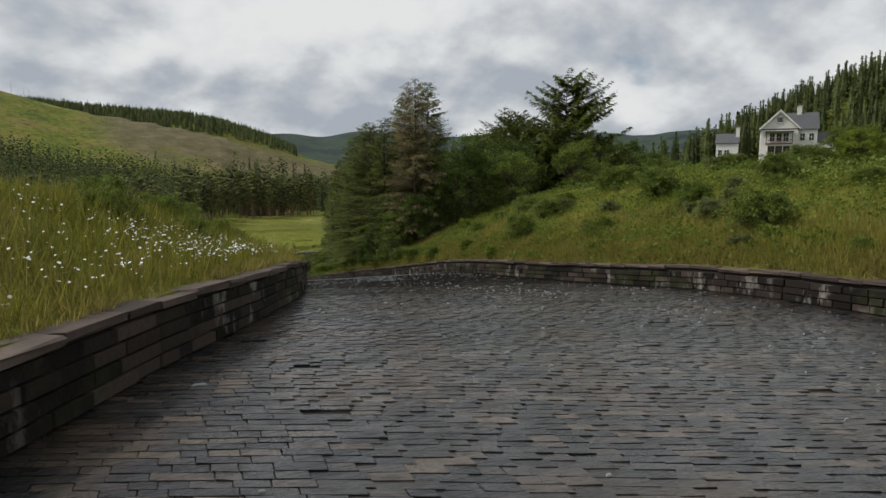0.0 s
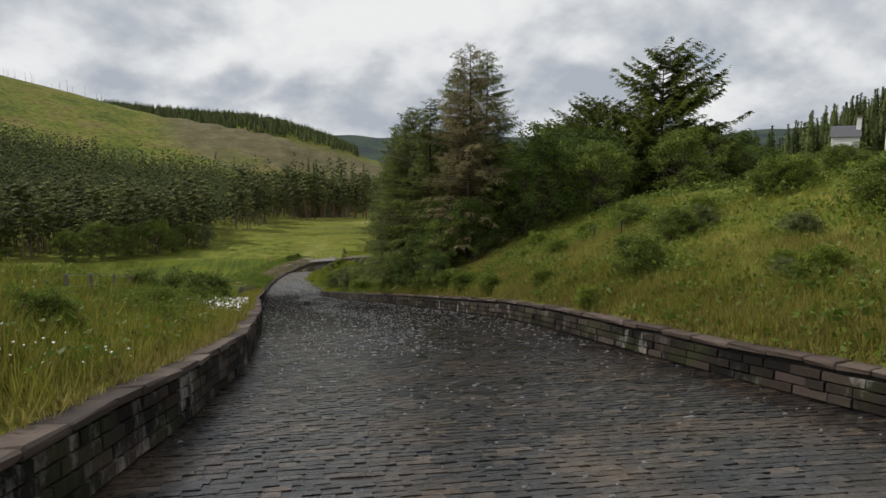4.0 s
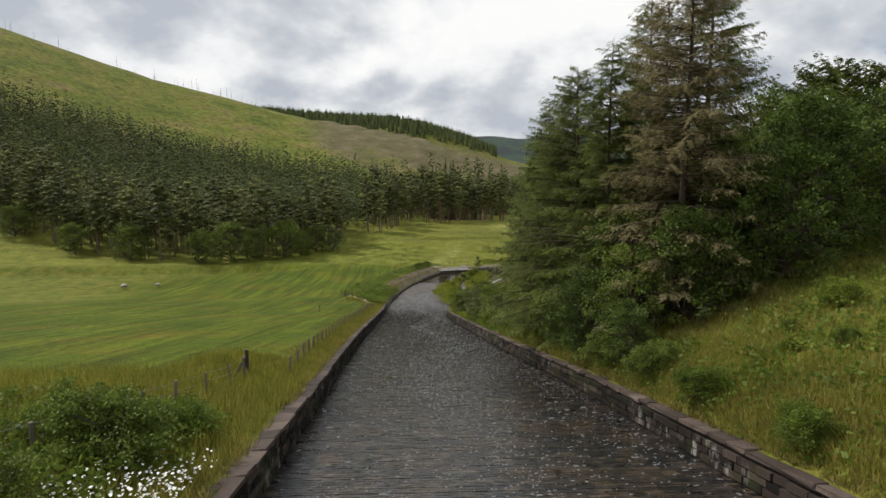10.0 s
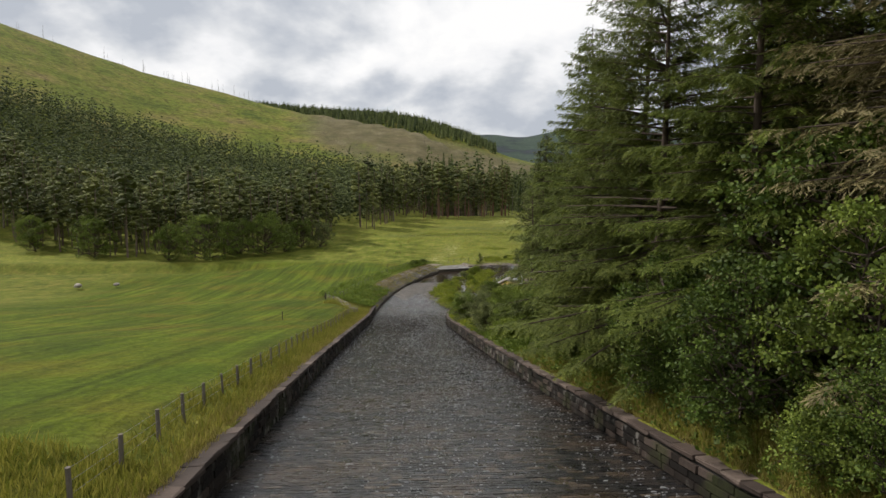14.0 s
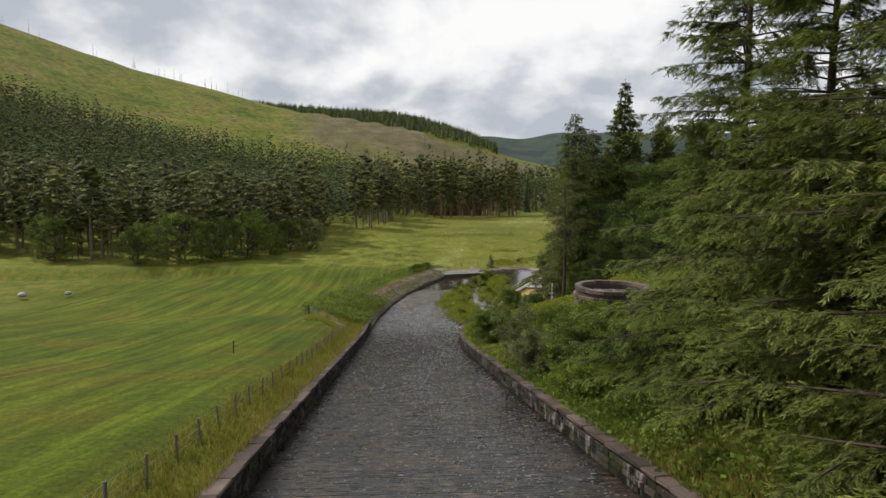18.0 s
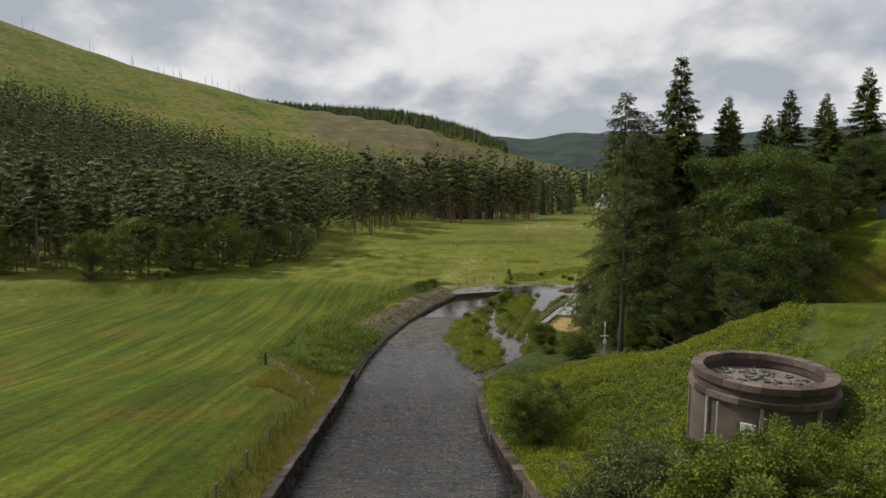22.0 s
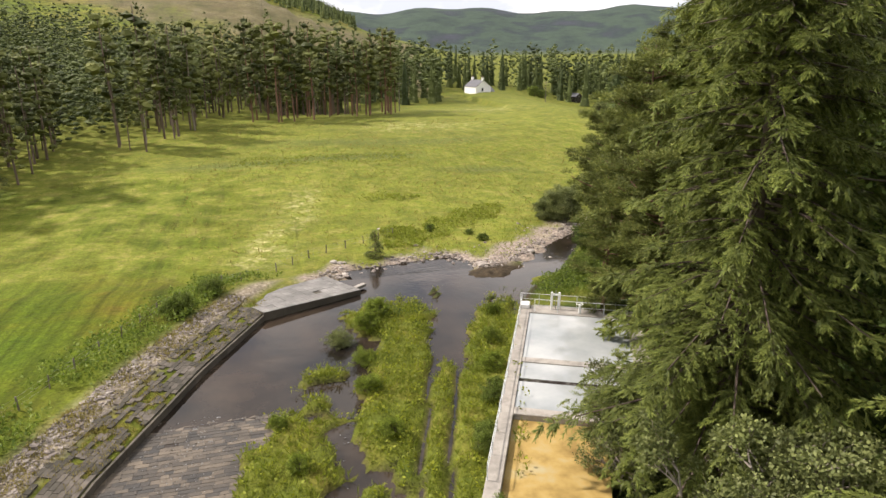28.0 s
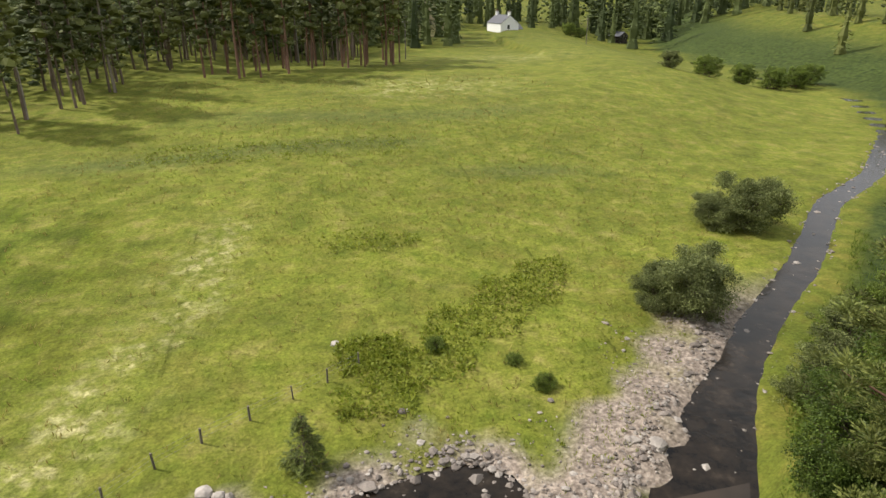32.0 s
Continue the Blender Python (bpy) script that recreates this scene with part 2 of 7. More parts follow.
def ground_look():
    k = Look("ground", 0.95, spec=0.12)
    mid, fine, clump = k.noise(0.35, 5), k.noise(5.0, 5, 0.7), k.noise(1.3, 5, 0.65)
    fibre = k.noise(2.2, 4, stretch=(1, 1, 0.3))
    rough_grass = k.ramp(mid, (0.25, (0.062, 0.085, 0.012)), (0.5, (0.112, 0.126, 0.018)), (0.75, (0.185, 0.160, 0.034)))
    lawn = k.ramp(k.noise(0.10, 6, 0.6), (0.25, (0.048, 0.080, 0.005)), (0.5, (0.075, 0.101, 0.006)), (0.64, (0.104, 0.104, 0.009)), (0.72, (0.120, 0.088, 0.014)), (0.85, (0.084, 0.103, 0.008)))
    # mowing rows, along the field and slightly bent
    rows, swath = k.noise(1.0, 2, stretch=(0.42, 0.03, 0.0, 0.62)), k.noise(1.0, 3, stretch=(1.25, 0.035, 0.0, 0.3))
    lawn = k.mix(0.6, lawn, k.ramp(rows, (0.36, 0.60), (0.62, 1.15)), "MULTIPLY")
    lawn = k.mix(0.6, lawn, k.ramp(swath, (0.38, 0.55), (0.60, 1.30)), "MULTIPLY")
    col = k.mix(k.attr("lawn"), rough_grass, lawn)
    hay = k.ramp(k.noise(0.5, 6, 0.65), (0.3, (0.102, 0.132, 0.014)), (0.52, (0.162, 0.174, 0.026)), (0.68, (0.225, 0.204, 0.054)), (0.8, (0.27, 0.24, 0.085)))
    col = k.mix(k.math("MULTIPLY", k.attr("hay"), k.ramp(k.noise(0.22, 5), (0.38, 0.25), (0.6, 1.0))), col, hay)
    scrub = k.ramp(k.noise(0.9, 5), (0.3, (0.022, 0.038, 0.009)), (0.7, (0.07, 0.09, 0.02)))
    col = k.mix(k.attr("scrub"), col, scrub)
    # the felled hill: grass, brash in bands along the slope, stumps
    felled = k.ramp(k.noise(0.03, 6, 0.6), (0.28, (0.070, 0.098, 0.012)), (0.45, (0.118, 0.140, 0.016)), (0.58, (0.160, 0.155, 0.028)), (0.72, (0.175, 0.140, 0.050)), (0.85, (0.19, 0.145, 0.075)))
    felled = k.mix(0.75, felled, k.ramp(k.noise(0.22, 6, 0.7), (0.36, 0.35), (0.6, 1.2)), "MULTIPLY")
    stump = k.math("MULTIPLY", k.ramp(k.noise(0.9, 3), (0.66, 0.0), (0.72, 1.0)), k.ramp(k.noise(0.02, 3), (0.45, 0.2), (0.6, 1.0)))
    felled = k.mix(stump, felled, (0.36, 0.32, 0.23))
    col = k.mix(k.attr("hill"), col, felled)
    brash = k.ramp(k.noise(0.05, 6, 0.7), (0.3, (0.060, 0.058, 0.030)), (0.5, (0.120, 0.098, 0.056)), (0.66, (0.170, 0.140, 0.090)), (0.8, (0.100, 0.120, 0.024)))
    col = k.mix(k.math("MULTIPLY", k.attr("brown"), 0.85), col, brash)
    # blue-grey distance haze is put into the colour of the far moor
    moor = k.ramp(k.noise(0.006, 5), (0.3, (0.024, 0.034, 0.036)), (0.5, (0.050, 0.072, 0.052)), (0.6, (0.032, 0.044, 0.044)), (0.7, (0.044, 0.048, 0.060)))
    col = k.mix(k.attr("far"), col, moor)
    straw = k.ramp(k.noise(0.9, 5, 0.65), (0.35, (0.12, 0.15, 0.02)), (0.5, (0.22, 0.22, 0.06)), (0.62, (0.42, 0.38, 0.18)))
    col = k.mix(k.math("MULTIPLY", k.attr("straw"), k.ramp(k.noise(0.33, 4), (0.4, 0.1), (0.6, 1.0))), col, straw)
    rushes = k.ramp(k.noise(0.8, 5, 0.65), (0.3, (0.050, 0.074, 0.018)), (0.6, (0.105, 0.118, 0.032)), (0.75, (0.17, 0.15, 0.06)))
    col = k.mix(k.math("MULTIPLY", k.attr("rush"), 0.8), col, rushes)
    col = k.mix(k.attr("lane"), col, k.ramp(k.noise(1.1, 5), (0.35, (0.090, 0.058, 0.026)), (0.65, (0.20, 0.135, 0.062))))
    shingle = k.ramp(k.noise(3.5, 5), (0.3, (0.13, 0.10, 0.08)), (0.6, (0.33, 0.27, 0.22)), (0.8, (0.44, 0.39, 0.33)))
    col = k.mix(k.attr("gravel"), col, shingle)
    col = k.mix(k.attr("mud"), col, k.ramp(k.noise(1.2, 4), (0.3, (0.030, 0.024, 0.016)), (0.7, (0.075, 0.055, 0.034))))
    col = k.mix(0.5, col, k.ramp(k.noise(0.055, 5, 0.6), (0.35, 0.78), (0.65, 1.16)), "MULTIPLY")
    col = k.mix(0.6, col, k.ramp(clump, (0.32, 0.65), (0.68, 1.3)), "MULTIPLY")
    col = k.mix(0.8, col, k.ramp(fine, (0.32, 0.55), (0.68, 1.4)), "MULTIPLY")
    return k.done(col, k.math("ADD", fibre, clump), 0.9, 0.15)


def water_look():
    k = Look("water", 0.04, spec=0.5)
    shallow = k.ramp(k.noise(0.16, 4), (0.35, (0.012, 0.010, 0.008)), (0.65, (0.045, 0.032, 0.022)))
    k.bsdf.inputs["IOR"].default_value = 1.33
    return k.done(shallow, k.math("ADD", k.noise(2.2, 4, stretch=(1.0, 0.6, 1)), k.math("MULTIPLY", k.noise(0.5, 2), 1.5)), 0.16, 0.06)


def riffle_look():
    """Shallow running water, ruffled by the stones below it."""
    k = Look("riffle", 0.05, spec=0.3)
    k.bsdf.inputs["IOR"].default_value = 1.33
    col = k.ramp(k.noise(0.9, 6, 0.65), (0.35, (0.006, 0.005, 0.004)), (0.6, (0.022, 0.016, 0.011)), (0.78, (0.060, 0.045, 0.032)))
    return k.done(col, k.math("ADD", k.noise(2.0, 4, 0.6), k.math("MULTIPLY", k.noise(0.7, 3), 1.5)), 0.22, 0.10)


M = dict(
    ground=ground_look(),
    water=water_look(),
    riffle=riffle_look(),
    sett=sett_look(),
    apron_sett=stone_look("apron_setts", (0.045, 0.040, 0.034), (0.095, 0.076, 0.056), (0.190, 0.150, 0.105), 0.5, 0.2),
    bedding=plain_look("wet_bedding", (0.034, 0.030, 0.026), 0.3),
    wall=wall_look(),
    coping=stone_look("coping_stone", (0.048, 0.033, 0.026), (0.088, 0.061, 0.048), (0.165, 0.124, 0.100), 0.85, island=False),
    mortar=plain_look("dark_core", (0.030, 0.026, 0.023), 0.95),
    bark=plain_look("bark", (0.085, 0.062, 0.048), 0.95),
    pale_bark=plain_look("pale_bark", (0.27, 0.23, 0.19), 0.9),
    red_bark=plain_look("red_bark", (0.19, 0.105, 0.07), 0.9),
    stem=plain_look("pine_stem", (0.17, 0.125, 0.095), 0.95),
    snag=plain_look("dead_wood", (0.20, 0.18, 0.16), 0.95),
    spruce=leaf_look("spruce_needles", (0.095, 0.136, 0.024), (0.265, 0.305, 0.058)),
    spruce_dark=leaf_look("dark_spruce_needles", (0.095, 0.128, 0.026), (0.240, 0.268, 0.056)),
    far_fir=wood_look("plantation_needles", (0.048, 0.066, 0.022), (0.150, 0.178, 0.056)),
    far_pine=wood_look("wood_pine_needles", (0.050, 0.062, 0.018), (0.175, 0.188, 0.052)),
    brown_spruce=leaf_look("browning_needles", (0.190, 0.165, 0.075), (0.430, 0.360, 0.175)),
    pine_near=leaf_look("bright_pine_needles", (0.100, 0.125, 0.030), (0.245, 0.262, 0.068)),
    pine=leaf_look("pine_needles", (0.062, 0.080, 0.021), (0.172, 0.186, 0.048)),
    broad=leaf_look("broad_leaves", (0.095, 0.141, 0.021), (0.233, 0.289, 0.048)),
    broad_bright=leaf_look("bright_leaves", (0.115, 0.168, 0.017), (0.262, 0.315, 0.036)),
    # broad leaf green darkened: cloud shadow over these trees is put into the colour
    broad_shaded=leaf_look("shaded_leaves", (0.050, 0.088, 0.014), (0.150, 0.205, 0.032)),
    willow=leaf_look("willow_leaves", (0.113, 0.137, 0.044), (0.252, 0.275, 0.095)),
    blade=leaf_look("grass_blades", (0.145, 0.166, 0.019), (0.395, 0.352, 0.074), glow=0.42),
    pitch=stone_look("pitching_stone", (0.070, 0.062, 0.045), (0.115, 0.098, 0.075), (0.19, 0.16, 0.13), 0.85),
    dry_blade=leaf_look("dry_grass", (0.17, 0.15, 0.035), (0.42, 0.35, 0.11), glow=0.42),
    heath=leaf_look("bilberry_leaves", (0.160, 0.200, 0.016), (0.365, 0.385, 0.034), glow=0.42),
    weed=leaf_look("weed_leaves", (0.097, 0.152, 0.020), (0.218, 0.275, 0.042), glow=0.42),
    tuft=leaf_look("meadow_blades", (0.140, 0.190, 0.014), (0.325, 0.345, 0.050), glow=0.42),
    petal=plain_look("white_petals", (0.80, 0.80, 0.78), 0.7, dirt=0.05),
    white=plain_look("white_render", (0.84, 0.83, 0.81), 0.8, dirt=0.06),
    cream=plain_look("cream_render", (0.83, 0.81, 0.76), 0.85, dirt=0.08),
    slate=plain_look("slate", (0.105, 0.105, 0.115), 0.6),
    timber=plain_look("dark_timber", (0.045, 0.030, 0.024), 0.7),
    brown_trim=plain_look("brown_trim", (0.115, 0.055, 0.035), 0.6),
    post=plain_look("weathered_post", (0.17, 0.145, 0.12), 0.9),
    dark_post=plain_look("dark_post", (0.055, 0.045, 0.037), 0.9),
    wire=plain_look("galvanised_wire", (0.30, 0.30, 0.30), 0.5, 0.8),
    rail=plain_look("painted_rail", (0.62, 0.63, 0.63), 0.5, 0.0),
    concrete=plain_look("concrete", (0.36, 0.33, 0.29), 0.9, dirt=0.7),
    weir_stone=stone_look("weir_stone", (0.19, 0.18, 0.165), (0.235, 0.222, 0.205), (0.285, 0.27, 0.25), 0.8, island=False),
    ashlar=stone_look("tower_stone", (0.085, 0.062, 0.052), (0.150, 0.110, 0.090), (0.250, 0.200, 0.168), 0.85, island=False),
    rubble=stone_look("rubble_fill", (0.09, 0.08, 0.07), (0.16, 0.14, 0.12), (0.26, 0.23, 0.20), 0.9),
    box_green=plain_look("green_steel", (0.035, 0.050, 0.045), 0.5),
    rock=stone_look("river_stones", (0.17, 0.14, 0.12), (0.32, 0.27, 0.23), (0.46, 0.41, 0.36), 0.85),
)


def pane_look():
    k = Look("window_glass", 0.06, spec=0.6)
    return k.done((0.02, 0.024, 0.028))


M["pane"] = pane_look()
M["foam"] = plain_look("foam", (0.52, 0.52, 0.52), 0.4, dirt=0.6)


# ---- mesh helpers ----
def mesh_object(name, verts, faces, material, parent=None, label="", smooth=False):
    """One mesh object from arrays of points and of faces with equal corners, or a list of (points, faces)."""
    me = bpy.data.meshes.new(name)
    faces = np.asarray(faces, dtype=np.int32)
    verts = np.asarray(verts, dtype=np.float32)
    me.vertices.add(len(verts))
    me.vertices.foreach_set("co", verts.ravel())
    k = faces.shape[1]
    me.loops.add(faces.size)
    me.loops.foreach_set("vertex_index", faces.ravel())
    me.polygons.add(len(faces))
    me.polygons.foreach_set("loop_start", np.arange(0, faces.size, k, dtype=np.int32))
    me.polygons.foreach_set("use_smooth", np.full(len(faces), smooth))
    me.update(calc_edges=True)
    me.materials.append(material)
    ob = new(name, me)
    if parent is not None:
        ob.parent = parent
    if label:
        ob["label"] = label
    return ob


def part(name, bm, material, parent=None, label=""):
    me = bpy.data.meshes.new(name)
    bmesh.ops.recalc_face_normals(bm, faces=bm.faces)
    bm.to_mesh(me)
    bm.free()
    me.materials.append(material)
    ob = new(name, me)
    if parent is not None:
        ob.parent = parent
    if label:
        ob["label"] = label
    return ob


def box(bm, x0, x1, y0, y1, z0, z1, bevel=0.0, m=None):
    r = bmesh.ops.create_cube(bm, size=1.0)
    vs = r["verts"]
    bmesh.ops.scale(bm, verts=vs, vec=(x1 - x0, y1 - y0, z1 - z0))
    bmesh.ops.translate(bm, verts=vs, vec=((x0 + x1) / 2, (y0 + y1) / 2, (z0 + z1) / 2))
    if m is not None:
        bmesh.ops.transform(bm, matrix=m, verts=vs)
    if bevel:
        es = list({e for v in vs for e in v.link_edges})
        bmesh.ops.bevel(bm, geom=es, offset=bevel, segments=1, affect="EDGES")
    return bm


def rod(bm, a, b, r0, r1=None, sides=8):
    a, b = Vector(a), Vector(b)
    r1 = r0 if r1 is None else r1
    m = Matrix.Translation((a + b) / 2) @ (b - a).to_track_quat("Z", "Y").to_matrix().to_4x4()
    bmesh.ops.create_cone(bm, cap_ends=True, segments=sides, radius1=r0, radius2=r1, depth=(b - a).length, matrix=m)
    return bm


def empty(name, x=0, y=0, z=0, turn=0):
    ob = new(name)
    ob.matrix_basis = pose(x, y, z, 0, 0, turn)
    return ob
# ---- the lie of the land ----
def along(table):
    ys, vs = np.array([a for a, _ in table], float), np.array([b for _, b in table], float)
    return lambda y: np.interp(y, ys, vs)


def smooth(a, b, x):
    t = np.clip((np.asarray(x, float) - a) / (b - a), 0, 1)
    return t * t * (3 - 2 * t)


bed_line = along(((-80, -2.2), (-60, -2.6), (-36, -3.4), (-30, -3.75), (-25, -4.2), (-18, -5.1), (-6, -6.9), (6, -8.6), (38.5, -14.2), (69.5, -19.7), (112, -27.05), (116, -27.70), (119, -28.14), (122, -28.52), (125, -28.85), (128, -29.12), (131, -29.32), (134, -29.45), (138, -29.55), (160, -29.55), (172, -29.7)))
left_face = along(((-80, -22), (-45, -15.5), (-40, -13.6), (-36, -11.9), (-31, -9.6), (-25, -7.7), (-15, -6.0), (-5, -5.0), (7, -4.8), (31, -5.4), (42, -5.8), (66, -6.4), (84, -6.5), (111, -6.7), (129, -6.6), (140, -5.6), (150, -3.7), (160, -1.1), (172, 3.4), (181, 7.6), (189, 12.2)))
right_face = along(((-80, 12), (-35, 10.6), (-25, 11.0), (-17, 10.4), (-6, 10.0), (9, 10.0), (21, 9.7), (30, 9.5), (41, 8.8), (60, 7.9), (83, 6.9), (110, 5.9), (120, 6.3), (127, 7.0), (131, 8.6), (136, 12), (144, 17.5), (153, 20.4), (161, 23.6), (168, 26.0), (174, 28.6), (179, 31.6), (184, 36.2), (190, 40.5)))
left_field = along(((-90, 1.4), (-60, 1.2), (-40, 0.62), (-27, -0.2), (-15, -1.95), (0, -4.6), (10, -6.7), (25, -9.6), (40, -12.2), (60, -15.5), (86, -20.0), (114, -23.9), (126, -25.6), (140, -26.6), (165, -27.9), (200, -28.3), (220, -27.7), (250, -26.3), (285, -24.0), (330, -23.2), (420, -24.0), (600, -26), (900, -20)))
right_bank = along(((-90, 2.0), (-40, 1.6), (0, 0.9), (30, -3.0), (60, -7.6), (90, -12.0), (104, -15.0), (111, -18.3), (116, -21.2), (120, -23.0), (126, -24.2), (140, -26.0), (160, -26.6), (190, -27.6), (230, -28.3), (300, -27.4), (420, -25), (900, -20)))


def bed(x, y):
    return bed_line(y) - 0.05 * np.clip(np.asarray(x) + 2, -8, 14) * (1 - smooth(-22, 2, y))


# the river beyond the pool: its middle line and half width
RIVER = np.array(((17, 188.6), (27.0, 190.4), (29.0, 186.8), (35.0, 186.4), (40.0, 191.0), (44.6, 196.0), (53, 203.6), (64.5, 212), (80, 225.6), (95, 234), (119, 254), (142, 284), (150, 340), (158, 395), (190, 460), (230, 540)), float)


def river_gap(x, y):
    """Distance from the river's middle line."""
    x, y = np.asarray(x, float), np.asarray(y, float)
    best = np.full(np.broadcast(x, y).shape, 1e9)
    for (ax, ay), (bx, by) in zip(RIVER[:-1], RIVER[1:]):
        t = np.clip(((x - ax) * (bx - ax) + (y - ay) * (by - ay)) / ((bx - ax) ** 2 + (by - ay) ** 2), 0, 1)
        best = np.minimum(best, np.hypot(x - ax - t * (bx - ax), y - ay - t * (by - ay)))
    return best


POOL = -29.5
TANK_C, TANK_S = math.cos(radians(-26.5)), math.sin(radians(-26.5))
# grassy islands in the pool: x, y, half widths, turn
ISLANDS = ((9.0, 143.5, 3.0, 8.5, -6), (8.2, 155.5, 2.9, 11.0, -13), (11.7, 169.2, 1.8, 1.1, 0), (17.0, 167.0, 2.7, 12.5, -16), (18.4, 178.0, 4.0, 4.6, -10), (18.6, 160.0, 3.2, 10.0, -22), (22.0, 160.5, 2.8, 13.0, -24), (26.2, 172.5, 2.4, 8.5, -24), (17.6, 144.0, 3.0, 9.5, -16), (24.0, 183.5, 0.8, 0.6, 0), (36.0, 184.6, 1.4, 1.6, 0))


def ruts(x, y):
    """Two muddy wheel ruts across the grassy land beside the tank."""
    x, y = np.asarray(x, float), np.asarray(y, float)
    mid = np.interp(y, (140, 154.6, 164, 174, 178), (12.9, 16.3, 19.4, 22.8, 24.4)) + 0.12 * np.sin(y * 0.9)
    gap = np.interp(y, (150, 174), (0.78, 1.1))
    return np.exp(-((np.abs(x - mid) - gap) / 0.34) ** 2) * smooth(150, 153, y)


def island(x, y):
    best = np.zeros(np.broadcast(x, y).shape)
    for cx, cy, a, b, turn in ISLANDS:
        c, s = math.cos(radians(turn)), math.sin(radians(turn))
        u, v = (x - cx) * c + (y - cy) * s, -(x - cx) * s + (y - cy) * c
        wob = 1 + 0.16 * np.sin(x * 1.7 + y * 0.9) + 0.10 * np.sin(y * 2.3 - x)
        best = np.maximum(best, 1 - smooth(0.7, 1.12, np.sqrt((u / a) ** 2 + (v / b) ** 2) * wob))
    return best * (1 - 0.75 * ruts(x, y))


crest_far = along(((-180, 600), (-60, 700), (-32, 750), (-20, 780), (-10, 740), (0, 640), (8, 560), (30, 600), (180, 600)))
crest_up = along(((-180, 20), (-120, 90), (-60, 150), (-32, 143), (-28, 130), (-24.5, 116), (-20.5, 103), (-16, 88), (-11.5, 70), (-6.6, 58), (0.4, 39), (3.5, 22), (7.6, 4), (11, -18), (20, -24), (180, -24)))
ridge_up = along(((-180, 60), (-25, 118), (-14.7, 104), (-8.6, 97), (-1.6, 91), (1.4, 80), (5, 57), (8.6, 24), (12, 5), (16, -20), (180, -20)))
right_up = along(((-180, 0), (14, 0), (22, 2), (38, 4), (45, 14), (51, 30), (56, 40), (75, 58), (110, 50), (180, 20)))


bank_width = along(((-60, 6.5), (22, 8.0), (36, 3.2), (108, 3.2), (122, 8.0), (900, 8.0)))


def height(x, y):
    x, y = np.asarray(x, float), np.asarray(y, float)
    xl, xr = left_face(y), right_face(y)
    floor = bed(x, y)
    # left of the channel: a bank by the wall, then the field
    dl = xl - x
    wall_l = bed(xl, y) + 1.32
    zl = wall_l + (left_field(y) - wall_l) * smooth(0.0, 1.0, (dl - 0.5) / bank_width(y))
    shore = POOL + 0.42 + 0.30 * np.clip(dl, 0, 4.2)
    shore = shore + (np.maximum(left_field(y), shore) - shore) * smooth(4, 12, dl)
    zl = zl + (shore - zl) * smooth(129.5, 134, y) * (1 - smooth(184, 192, y))
    zl = zl - 2.6 * smooth(30, 80, dl) * smooth(100, 150, y)
    zl = zl + 0.25 * np.sin(x * 0.11 + 0.6) * np.sin(y * 0.09) * smooth(8, 20, dl)
    # right of it: a steep bank up to a shelf
    dr = x - xr
    wall_r = np.maximum(bed(xr, y) + 1.16, POOL + 0.6)
    shelf = right_bank(y)
    bow = 0.72 + 1.1 * smooth(52, 66, y) * (1 - smooth(98, 110, y))
    zr = wall_r + (shelf - wall_r) * (np.clip(dr - 0.62, 0.001, 21) / 21) ** bow
    zr = zr + 14 * smooth(36, 70, x) * smooth(118, 140, y) * (1 - smooth(200, 240, y))
    zr = zr + 0.35 * np.sin(x * 0.35 + 1) * np.sin(y * 0.27) * smooth(2, 6, dr)
    zr = zr + (np.clip(x - 45, 0, 160) * 0.13) * (1 - smooth(120, 220, y))
    z = np.where(x < xl, zl, np.where(x > xr, zr, floor))
    # the cut of the channel itself: below the stones and behind the walls
    inside = (x > xl - 0.35) & (x < xr + 0.35)
    z = np.where(inside & (y < 136), floor - 0.45, z)
    # the tank stands in a pit of its own
    u, v = (x - 25.9) * TANK_C + (y - 165.8) * TANK_S, -(x - 25.9) * TANK_S + (y - 165.8) * TANK_C
    pit = (u > -0.9) & (u < 9.1) & (v > -16.9) & (v < 9.5)
    z = np.where(pit, np.minimum(z, -29.0), z)
    # pool and river
    g = river_gap(x, y)
    slim = np.interp(x, (38, 47), (0.0, 1.3))
    wet = (1 - smooth(2.2, 4.4, g + slim)) * smooth(176, 186, y)
    z = z * (1 - wet) + (POOL - 0.55) * wet
    pool = (x > xl) & (x < xr) & (y > 134) & (y < 190)
    z = np.where(pool, np.minimum(z, POOL - 0.30), z)
    z = np.where((x > xl + 0.5) & (x < xr + 1) & (y > 130) & (y < 192), z + 0.75 * island(x, y), z)
    # meadow on the far side of the pool
    beyond = smooth(187, 193, y) * (1 - smooth(300, 420, y) * (g > 60))
    over = np.where(x > np.interp(y, RIVER[:, 1], RIVER[:, 0]), right_bank(y) + 0.2 * np.clip(g - 12, 0, 40), left_field(y) + 0.1) - POOL - 0.25
    reach = np.where(x > np.interp(y, RIVER[:, 1], RIVER[:, 0]), 16, 44)
    shelf = POOL - 0.55 + 0.8 * smooth(1.0, 3.6, g + slim - np.interp(x, (30, 40), (1.6, 0))) + over * smooth(0, 1, (g - 4.5) / reach)
    z = z * (1 - beyond) + shelf * beyond
    # a spit of shingle that runs down into the pool
    t = np.clip(((x - 31.6) * 6.4 + (y - 188.6) * 8.4) / 111.5, 0, 1)
    off = np.hypot(x - 31.6 - 6.4 * t, y - 188.6 - 8.4 * t) + 0.5 * np.sin(x * 1.9 + y * 0.7)
